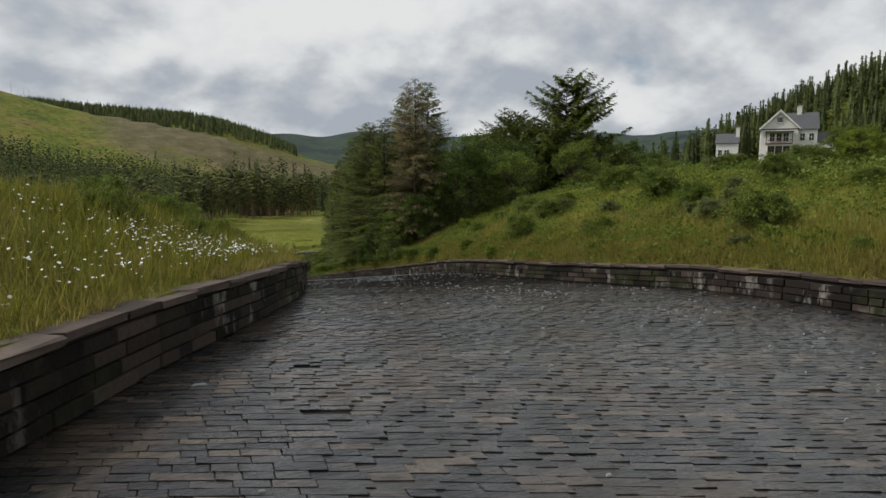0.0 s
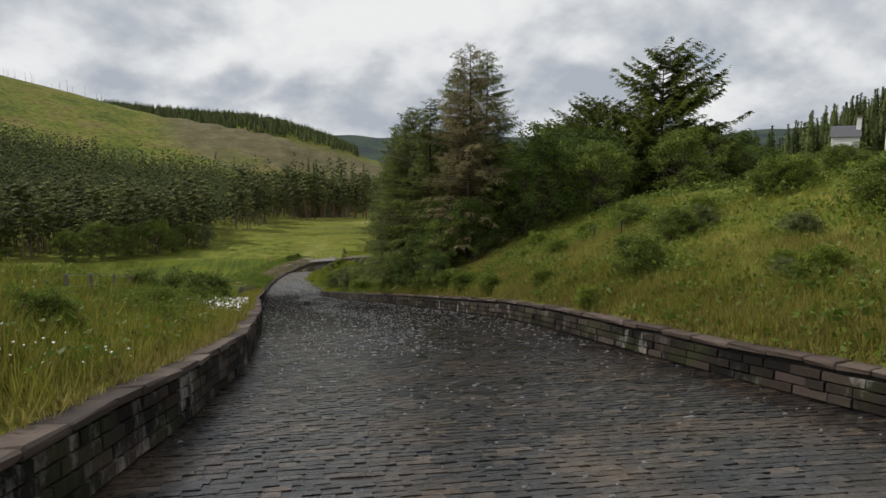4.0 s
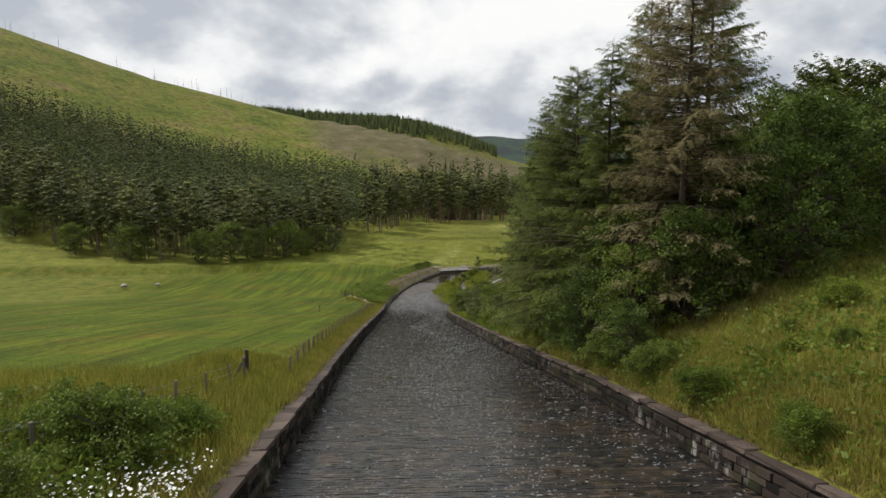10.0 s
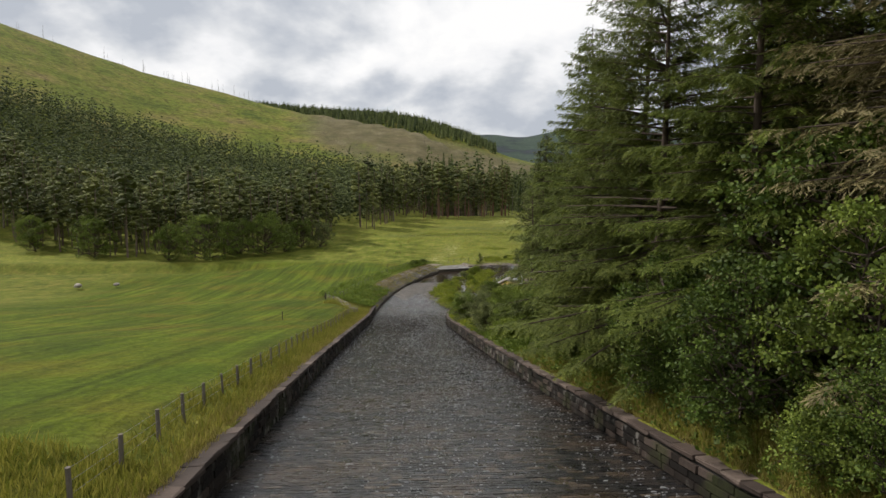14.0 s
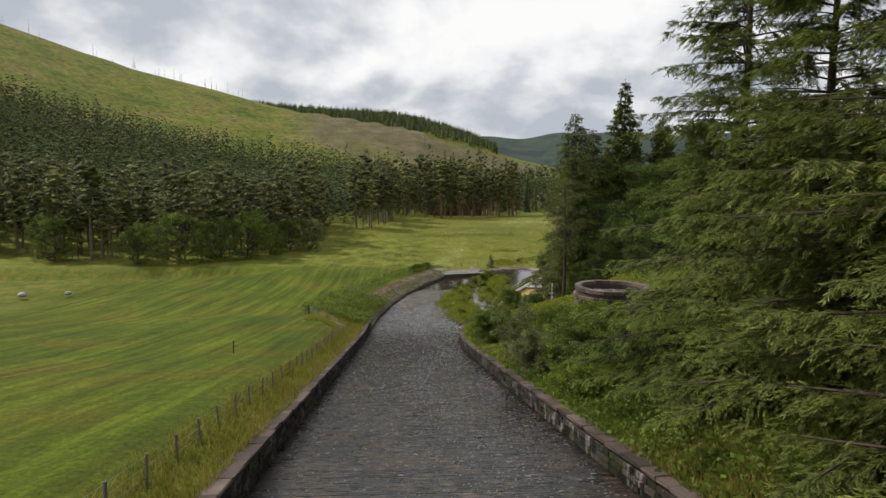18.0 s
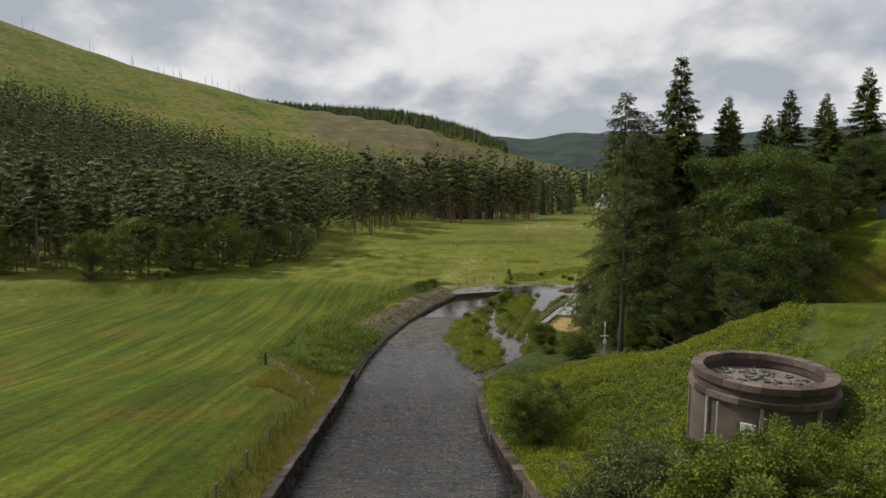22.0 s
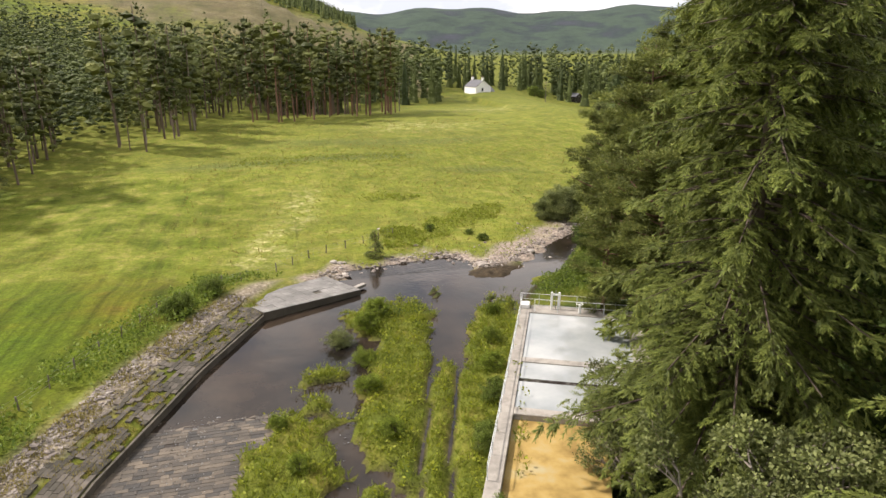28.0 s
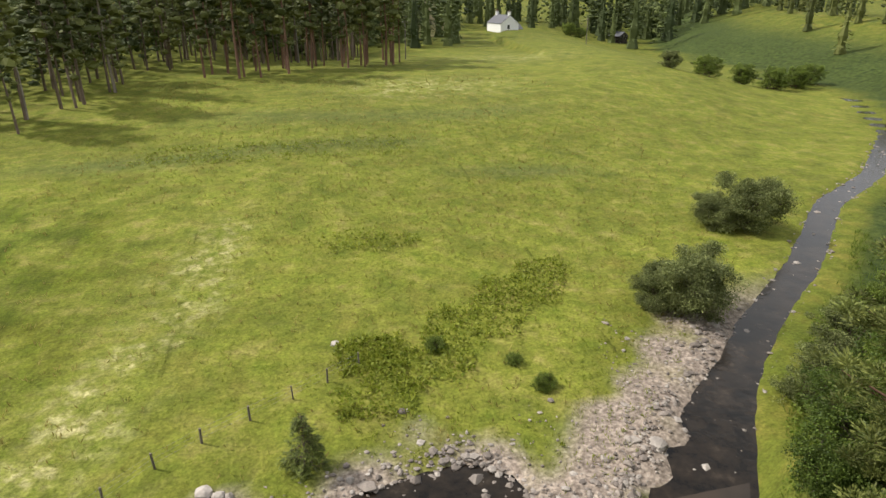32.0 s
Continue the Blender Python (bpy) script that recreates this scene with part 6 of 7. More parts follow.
# ---- fences ----
def fence(name, line, spacing, tall, label, seed, strainers=()):
    """Posts along a line of (x, y), with three wires."""
    rng = random.Random(seed)
    ob = empty(name)
    tagged(ob, label, "fence")
    pts, left = [], 0.0
    for (ax, ay), (bx, by) in zip(line[:-1], line[1:]):
        L = math.hypot(bx - ax, by - ay)
        t = left
        while t < L:
            pts.append((ax + (bx - ax) * t / L, ay + (by - ay) * t / L))
            t += spacing * rng.uniform(0.92, 1.08)
        left = t - L
    kinds = []
    for k in range(4):
        bm = bmesh.new()
        r = 0.045 + 0.008 * k
        rod(bm, (0, 0, -0.3), (rng.uniform(-0.03, 0.03), rng.uniform(-0.03, 0.03), tall), r, r * 0.92, 8)
        me = bpy.data.meshes.new("post")
        bm.to_mesh(me)
        bm.free()
        me.materials.append(M["post"])
        kinds.append(me)
    tops = []
    for x, y in pts:
        z = height_at(x, y)
        o = new("post", kinds[rng.randrange(4)])
        o.parent = ob
        o.matrix_basis = pose(x, y, z, rng.uniform(-3, 3), rng.uniform(-3, 3), rng.uniform(0, 360))
        tops.append((x, y, z))
    for h in (0.35, 0.65, 0.95):
        v, f = tube([(x, y, z + h * tall) for x, y, z in tops], [0.006] * len(tops), 4)
        mesh_object("wire", v, f, M["wire"], ob, "thin galvanised wire")
    return ob


fence("field_fence", [(-10.2, -8), (-9.8, 8), (-8.7, 24), (-8.9, 27)], 2.6, 1.15, "weathered post and wire fence at the top of the bank", 1)
fence("channel_fence", [(-7.2, 29)] + [(float(left_face(y)) - 1.9, y) for y in range(32, 118, 6)] + [(-8.6, 118)], 2.55, 1.05, "post and wire fence beside the channel wall", 2)
fence("corner_fence", [(-8.6, 118), (-15.0, 126.2), (-13.0, 140), (-7.8, 164.4), (-1.0, 181), (8, 193), (13.4, 198.4), (19, 201.5), (24, 204.5)], 2.6, 1.0, "thin post and wire fence along the mown field", 3)


def strainer(x, y, tall, lean=True):
    z = height_at(x, y)
    ob = empty("strainer_post", x, y, z)
    part("post", rod(bmesh.new(), (0, 0, -0.3), (0.02, 0, tall), 0.11, 0.10, 10), M["dark_post"], ob)
    part("brace", rod(bmesh.new(), (-0.5, -0.9, 0.0), (0, -0.08, tall * 0.72), 0.05, 0.045, 8), M["dark_post"], ob)
    tagged(ob, "thick dark strainer post with a slanting brace", "fence post")


strainer(-9.0, 26.9, 1.3)
strainer(-15.0, 126.0, 1.25)


def stake(x, y, tall, label):
    z = height_at(x, y)
    ob = tagged(empty("stake", x, y, z), label, "stake")
    part("shaft", rod(bmesh.new(), (0, 0, -0.3), (0.03, 0, tall), 0.05, 0.045, 8), M["dark_post"], ob)
    part("cap", rod(bmesh.new(), (0.03, 0, tall), (0.03, 0, tall + 0.1), 0.09, 0.06, 8), M["dark_post"], ob)


stake(-14.3, 85.9, 0.9, "short dark stake standing in the mown field")
for x, y in ((17.9, 6.4), (17.6, 9.4), (18.2, 3.2), (19.0, 12.6)):
    stake(x, y, 1.0, "weathered stake on the steep grass bank")


# ---- the round stone tower ----
def round_tower(x, y, top, radius, tall):
    ob = tagged(empty("round_tower", x, y, top - tall), "round weathered stone shaft with an open top and a moulded rim", "tower")
    rng = random.Random(8)

    def ring(r0, r1, z0, z1, n, a0, a1):
        bm = bmesh.new()
        rows = []
        for k in range(n + 1):
            a = a0 + (a1 - a0) * k / n
            c, s = math.cos(a), math.sin(a)
            rows.append([bm.verts.new((r * c, r * s, z)) for r, z in ((r0, z0), (r1, z0), (r1, z1), (r0, z1))])
        for p, q in zip(rows[:-1], rows[1:]):
            for k in range(4):
                bm.faces.new((p[k], p[(k + 1) % 4], q[(k + 1) % 4], q[k]))
        bm.faces.new(rows[0])
        bm.faces.new(rows[-1][::-1])
        bmesh.ops.bevel(bm, geom=[e for e in bm.edges if e.calc_face_angle(0) > 0.7], offset=0.025, segments=1, affect="EDGES")
        return bm

    n = 24
    for k in range(n):
        a0, a1 = 2 * math.pi * k / n + 0.004, 2 * math.pi * (k + 1) / n - 0.004
        part("rim_stone", ring(radius - 0.55, radius + 0.02, tall - 0.34, tall + rng.uniform(-0.015, 0.015), 3, a0, a1), M["ashlar"], ob)
        part("string_stone", ring(radius - 0.4, radius + 0.14, tall - 1.0, tall - 0.72, 3, a0, a1), M["ashlar"], ob)
    part("frieze", ring(radius - 0.5, radius - 0.1, tall - 0.73, tall - 0.33, 72, 0, 2 * math.pi), M["ashlar"], ob)
    part("shaft", ring(radius - 0.5, radius - 0.04, -1.5, tall - 0.99, 72, 0, 2 * math.pi), M["ashlar"], ob)
    for k in range(8):
        a = 2 * math.pi * (k + 0.37) / 8
        bm = box(bmesh.new(), -0.08, 0.08, -0.09, 0.09, -1.2, tall - 0.98, 0.02)
        o = part("pilaster", bm, M["concrete"], ob, "pale stone pilaster")
        o.matrix_basis = Matrix.Rotation(a, 4, "Z") @ Matrix.Translation((radius + 0.02, 0, 0))
    bm = bmesh.new()
    bmesh.ops.create_circle(bm, cap_ends=True, segments=48, radius=radius - 0.45, matrix=Matrix.Translation((0, 0, tall - 0.80)))
    bmesh.ops.subdivide_edges(bm, edges=bm.edges[:], cuts=1)
    heap = bmesh.new()
    for k in range(170):
        a, r, q = rng.uniform(0, 6.28), (radius - 0.6) * math.sqrt(rng.random()), rng.uniform(0.05, 0.16)
        box(heap, -q, q, -q * 0.7, q * 0.7, -q * 0.4, q * 0.4, 0, pose(r * math.cos(a), r * math.sin(a), tall - 0.79 + rng.uniform(0, 0.04), rng.uniform(-25, 25), rng.uniform(-25, 25), rng.uniform(0, 360)))
    part("loose_rubble", heap, M["rubble"], ob, "loose stones lying inside the rim")["kind"] = "stuff"
    part("infill", bm, M["rubble"], ob, "dark rubble and weeds inside the shaft")
    spot = Matrix.Rotation(radians(232), 4, "Z") @ Matrix.Translation((radius, 0, 0))
    part("plate", box(bmesh.new(), -0.02, 0.05, -0.32, 0.32, 1.0, 1.55, 0.01, spot), M["white"], ob, "white painted plate")
    part("pipe", rod(bmesh.new(), spot @ Vector((0.1, -1.35, -0.6)), spot @ Vector((0.1, -1.35, tall - 1.05)), 0.035), M["rail"], ob, "pale vertical pipe")


round_tower(18.3, 93.0, -16.1, 3.35, 3.4)


# ---- the pool: kerb, pitched bank, weir and tank ----
def pitched_bank():
    """Sloping stone pitching on the left of the pool, with its kerb."""
    rng = random.Random(14)
    rows = []
    for c in range(9):
        y = 131.5
        while y < 182:
            l = rng.uniform(0.4, 0.8)
            ym = y + l / 2
            if rng.random() > 0.13 + 0.04 * c:
                d0, d1 = 0.28 + c * 0.3, 0.28 + (c + 1) * 0.3 - 0.025
                p = []
                for dz in (-0.14, 0.0):
                    for d, yy in ((d0, y + 0.01), (d0, y + l - 0.02), (d1, y + l - 0.02), (d1, y + 0.01)):
                        p.append((float(left_face(yy)) - d, yy, POOL + 0.52 + 0.30 * d + dz + rng.uniform(-0.015, 0.015)))
                rows.append(p)
            y += l
    ob = tagged(empty("pitched_bank"), "weedy stone pitching sloping into the pool", "bank", kind="structure")
    v, q = brick_blocks(rows)
    mesh_object("pitching", v, q, M["pitch"], ob, "rows of weathered pitching stones")["kind"] = "stuff"
    y = 131.2
    while y < 181.5:
        a, b = Vector((float(left_face(y)) - 0.12, y, 0)), Vector((float(left_face(y + 0.9)) - 0.12, y + 0.9, 0))
        d = b - a
        o = part("kerb_stone", box(bmesh.new(), -0.09, 0.09, -d.length / 2 + 0.012, d.length / 2 - 0.012, -0.7, 0.14, 0.02), M["pitch"], ob)
        o.matrix_basis = Matrix.Translation((a + b) / 2 + Vector((0, 0, POOL + 0.36))) @ Matrix.Rotation(math.atan2(-d.x, d.y), 4, "Z")
        y += 0.9


pitched_bank()


def weir():
    ob = tagged(empty("weir", 11, 185.5, POOL), "broken stone weir slab with pale wet paving", "weir")
    a, b, c, d = Vector((7.7, 181.2, 0)), Vector((16.9, 185.3, 0)), Vector((13.9, 189.6, 0)), Vector((5.2, 184.2, 0))
    base = Vector((11, 185.5, 0))
    bm = bmesh.new()
    lo = [bm.verts.new(p - base + Vector((0, 0, -0.9))) for p in (a, b, c, d)]
    hi = [bm.verts.new(p - base + Vector((0, 0, h))) for p, h in ((a, 0.75), (b, 0.5), (c, 0.72), (d, 1.1))]
    bm.faces.new(hi)
    for k in range(4):
        bm.faces.new((lo[k], lo[(k + 1) % 4], hi[(k + 1) % 4], hi[k]))
    part("core", bm, M["pitch"], ob, "dark stone face of the weir")
    rng = random.Random(3)
    n, m = 13, 7
    for i in range(n):
        for j in range(m):
            if rng.random() < 0.02 + 0.3 * (i < 2) * (j > 4):
                continue
            u0, u1, w0, w1 = i / n + 0.001, (i + 1) / n - 0.001, j / m + 0.002, (j + 1) / m - 0.002

            def at(u, w):
                p = a.lerp(b, u).lerp(d.lerp(c, u), w) - base
                return p + Vector((0, 0, (0.75 * (1 - u) + 0.5 * u) * (1 - w) + (1.1 * (1 - u) + 0.72 * u) * w))
            q = [at(u0, w0), at(u1, w0), at(u1, w1), at(u0, w1)]
            bm = bmesh.new()
            h = rng.uniform(0.04, 0.062)
            lo = [bm.verts.new(p) for p in q]
            hi = [bm.verts.new(p + Vector((0, 0, h))) for p in q]
            bm.faces.new(hi)
            for k in range(4):
                bm.faces.new((lo[k], lo[(k + 1) % 4], hi[(k + 1) % 4], hi[k]))
            part("paving_slab", bm, M["weir_stone"], ob)
    part("apron_beam", box(bmesh.new(), -0.25, 0.25, -1.3, 1.3, -0.1, 0.2, 0.03, pose(5.6, 0.9, 0.3, 0, 0, -50)), M["concrete"], ob)


weir()

TANK = Matrix.Translation((25.9, 165.8, -27.8)) @ Matrix.Rotation(radians(-26.5), 4, "Z")


def tank():
    """Concrete settling tank in local metres: x across, y along towards the pool."""
    ob = new("settling_tank")
    ob.matrix_basis = TANK
    tagged(ob, "concrete settling tank brimming with still water beside the pool", "tank")
    part("wall_channel_side", box(bmesh.new(), -0.75, 0.1, -17, 9.6, -2.3, 0.06, 0.03), M["concrete"], ob, "stained concrete wall top")
    part("wall_pool_end", box(bmesh.new(), 0.1, 9.2, 7.9, 9.6, -2.3, 0.06, 0.03), M["concrete"], ob, "stained concrete end wall")
    part("wall_tree_side", box(bmesh.new(), 7.9, 9.2, -8.2, 7.9, -2.3, 0.06, 0.03), M["concrete"], ob)
    part("cross_wall", box(bmesh.new(), 0.1, 7.9, -1.2, -0.5, -2.3, 0.03, 0.02), M["concrete"], ob, "damp cross wall")
    part("sill_beam", box(bmesh.new(), 0.1, 7.9, -3.95, -3.55, -2.3, -0.02, 0.02), M["wall"], ob, "dark submerged beam")
    part("end_wall", box(bmesh.new(), 0.1, 7.9, -8.2, -7.4, -2.3, 0.05, 0.03), M["concrete"], ob)
    part("apron_floor", box(bmesh.new(), 0.1, 5.6, -17, -8.2, -1.2, -0.35, 0.02), M["algae"], ob, "orange-brown algae-stained concrete apron")
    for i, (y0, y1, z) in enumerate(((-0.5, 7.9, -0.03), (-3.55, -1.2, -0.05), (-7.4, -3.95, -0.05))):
        part("water_surface", box(bmesh.new(), 0.1, 7.9, y0, y1, -1.0, z), M["still_water"], ob, "still water with the white sky's reflection painted in pale grey")
    part("block", box(bmesh.new(), -0.72, 0.05, 8.6, 9.5, 0.06, 0.42, 0.04), M["white"], ob, "pale concrete block at the corner")


def algae_look():
    k = Look("algae_concrete", 0.8)
    col = k.ramp(k.noise(0.7, 5), (0.3, (0.19, 0.120, 0.030)), (0.55, (0.36, 0.245, 0.075)), (0.75, (0.36, 0.30, 0.16)))
    return k.done(col, k.noise(9, 3), 0.3, 0.01)


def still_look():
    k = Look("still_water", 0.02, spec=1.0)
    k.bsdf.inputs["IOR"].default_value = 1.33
    # pale grey patches: the reflected white cloud is put into the base colour
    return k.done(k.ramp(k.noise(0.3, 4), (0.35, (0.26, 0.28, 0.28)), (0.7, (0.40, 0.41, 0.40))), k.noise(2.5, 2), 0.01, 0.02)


M["algae"], M["still_water"] = algae_look(), still_look()
tank()


def railing(name, points, label, tall=1.1, m=TANK):
    """Posts and two rails through local points."""
    ob = new(name)
    ob.matrix_basis = m
    tagged(ob, label, "railing")
    for p in points:
        part("upright", rod(bmesh.new(), (p[0], p[1], p[2] - 0.05), (p[0], p[1], p[2] + tall), 0.03, 0.03, 8), M["rail"], ob)
    for h in (0.55, 1.0):
        for a, b in zip(points[:-1], points[1:]):
            part("rail", rod(bmesh.new(), (a[0], a[1], a[2] + tall * h), (b[0], b[1], b[2] + tall * h), 0.024, 0.024, 8), M["rail"], ob)


railing("pool_railing", [(-0.8 + 1.6 * k, 9.4, 0.06) for k in range(7)], "white tubular railing along the tank's pool end")
railing("tank_railing", [(0.5 + 1.9 * k, 8.1, 0.06) for k in range(5)], "white tubular railing beside the tank water")
railing("side_railing", [(-0.66, 9.4 - 2.2 * k, 0.06) for k in range(12)], "thin rusty railing along the tank wall", 1.0)


def sluice():
    ob = new("sluice_gear")
    ob.matrix_basis = TANK @ Matrix.Translation((2.2, 8.9, 0.06))
    tagged(ob, "white painted sluice frame with a handwheel", "sluice")
    for x in (-0.32, 0.32):
        part("frame_post", box(bmesh.new(), x - 0.09, x + 0.09, -0.1, 0.1, -0.1, 1.55, 0.02), M["white"], ob)
    part("crossbar", box(bmesh.new(), -0.42, 0.42, -0.07, 0.07, 1.25, 1.42, 0.02), M["white"], ob)
    part("spindle", rod(bmesh.new(), (0, 0, 0), (0, 0, 1.75), 0.03), M["wire"], ob)
    part("stand", rod(bmesh.new(), (2.0, -0.5, -0.1), (2.0, -0.5, 0.8), 0.09, 0.07, 10), M["white"], ob)
    bm = bmesh.new()
    ring = [(2.0 + 0.28 * math.cos(a), -0.5 + 0.28 * math.sin(a), 0.84) for a in np.linspace(0, 2 * math.pi, 17)]
    for a, b in zip(ring[:-1], ring[1:]):
        rod(bm, a, b, 0.03, 0.03, 6)
    part("handwheel", bm, M["white"], ob)


sluice()


def gauge_post(x, y):
    z = height_at(x, y)
    ob = tagged(empty("gauge_post", x, y, z), "grey instrument mast with a white sensor head", "mast")
    part("mast", rod(bmesh.new(), (0, 0, -0.3), (0, 0, 3.2), 0.06, 0.05), M["rail"], ob)
    part("crossarm", box(bmesh.new(), -0.45, 0.45, -0.04, 0.04, 2.1, 2.18, 0.01), M["rail"], ob)
    part("sensor", rod(bmesh.new(), (0, 0, 3.2), (0, 0, 3.6), 0.09, 0.07), M["white"], ob, "white sensor head")
    part("box", box(bmesh.new(), -0.16, 0.16, -0.2, -0.05, 1.3, 1.75, 0.02), M["rail"], ob)


gauge_post(20.5, 127.1)


def cabinet(x, y):
    z = height_at(x, y)
    ob = tagged(empty("steel_cabinet", x, y, z, 28), "dark green steel equipment cabinet on the lawn", "cabinet")
    part("body", box(bmesh.new(), -1.3, 1.3, -0.7, 0.7, -0.3, 1.55, 0.03), M["box_green"], ob)
    part("lid", box(bmesh.new(), -1.36, 1.36, -0.76, 0.76, 1.55, 1.66, 0.02), M["box_green"], ob)
    for s in (-0.65, 0.65):
        d = part("door", box(bmesh.new(), s - 0.6, s + 0.6, -0.73, -0.69, 0.05, 1.48, 0.01), M["box_green"], ob)
        part("handle", box(bmesh.new(), s - 0.04 - 0.4 * (s > 0) + 0.4 * (s < 0), s + 0.04 - 0.4 * (s > 0) + 0.4 * (s < 0), -0.78, -0.73, 0.7, 0.9, 0.01), M["wire"], d)


cabinet(64.0, 145.0)


def marker(x, y):
    z = height_at(x, y)
    ob = tagged(empty("marker_stone", x, y, z), "small pale marker post near the tower", "marker")
    part("stem", box(bmesh.new(), -0.1, 0.1, -0.08, 0.08, -0.2, 0.75, 0.02), M["concrete"], ob)
    part("plate", box(bmesh.new(), -0.14, 0.14, -0.1, -0.06, 0.5, 0.95, 0.01), M["white"], ob)


marker(21.6, 99.5)


# ---- houses ----
def window(parent, x, z, w, h, y, bars=(1, 1), trim="white"):
    """A window in a wall that faces -y: frame, pane, sill and bars."""
    f = part("window", box(bmesh.new(), x - w / 2 - 0.1, x + w / 2 + 0.1, y - 0.06, y + 0.12, z - 0.1, z + h + 0.1, 0.01), M[trim], parent)
    part("pane", box(bmesh.new(), x - w / 2, x + w / 2, y - 0.075, y - 0.05, z, z + h), M["pane"], f)
    part("sill", box(bmesh.new(), x - w / 2 - 0.16, x + w / 2 + 0.16, y - 0.16, y + 0.02, z - 0.18, z - 0.09, 0.01), M[trim], f)
    for k in range(bars[0]):
        q = x - w / 2 + w * (k + 1) / (bars[0] + 1)
        part("glazing_bar", box(bmesh.new(), q - 0.035, q + 0.035, y - 0.1, y - 0.06, z, z + h), M[trim], f)
    for k in range(bars[1]):
        q = z + h * (k + 1) / (bars[1] + 1)
        part("glazing_bar", box(bmesh.new(), x - w / 2, x + w / 2, y - 0.098, y - 0.062, q - 0.035, q + 0.035), M[trim], f)
    return f


def gabled(parent, x0, x1, y0, y1, eave, ridge, wall, front=True, over=0.4, base=-1.5):
    """Walls and a slate roof; the gable faces -y when front, else -x."""
    bm = bmesh.new()
    mid = (x0 + x1) / 2 if front else (y0 + y1) / 2
    def v(x, y, z):
        return bm.verts.new((x, y, z))
    if front:
        a = [v(x0, y0, base), v(x1, y0, base), v(x1, y0, eave), v(mid, y0, ridge), v(x0, y0, eave)]
        b = [v(x0, y1, base), v(x1, y1, base), v(x1, y1, eave), v(mid, y1, ridge), v(x0, y1, eave)]
    else:
        a = [v(x0, y0, base), v(x0, y1, base), v(x0, y1, eave), v(x0, mid, ridge), v(x0, y0, eave)]
        b = [v(x1, y0, base), v(x1, y1, base), v(x1, y1, eave), v(x1, mid, ridge), v(x1, y0, eave)]
    bm.faces.new(a)
    bm.faces.new(b)
    for k in range(5):
        bm.faces.new((a[k], a[(k + 1) % 5], b[(k + 1) % 5], b[k]))
    part("wall", bm, M[wall], parent)
    half = ((x1 - x0) if front else (y1 - y0)) / 2
    slope = (ridge - eave) / half
    for s in (-1, 1):
        bm = bmesh.new()
        low, lz = half + over, eave - over * slope
        q = []
        for t in (0, 0.16):
            for along_, across, z in ((0, 0, ridge), (1, 0, ridge), (1, low, lz), (0, low, lz)):
                u = (y0 - over if along_ == 0 else y1 + over) if front else (x0 - over if along_ == 0 else x1 + over)
                w = mid + s * across
                q.append(bm.verts.new((w, u, z + t + 0.02) if front else (u, w, z + t + 0.02)))
        for f in ((0, 1, 2, 3), (4, 5, 6, 7), (0, 1, 5, 4), (1, 2, 6, 5), (2, 3, 7, 6), (3, 0, 4, 7)):
            bm.faces.new([q[i] for i in f])
        part("roof", bm, M["slate"], parent, "grey slate roof slope")


def chimney(parent, x, y, z0, z1, w=0.9, wall="cream"):
    c = part("chimney", box(bmesh.new(), x - w / 2, x + w / 2, y - w / 2, y + w / 2, z0, z1, 0.02), M[wall], parent)
    part("chimney_cap", box(bmesh.new(), x - w / 2 - 0.1, x + w / 2 + 0.1, y - w / 2 - 0.1, y + w / 2 + 0.1, z1 - 0.05, z1 + 0.18, 0.02), M["concrete"], c)
    for s in (-0.2, 0.2):
        part("chimney_pot", rod(bmesh.new(), (x + s, y, z1 + 0.1), (x + s, y, z1 + 0.75), 0.14, 0.11, 10), M["red_bark"], c)


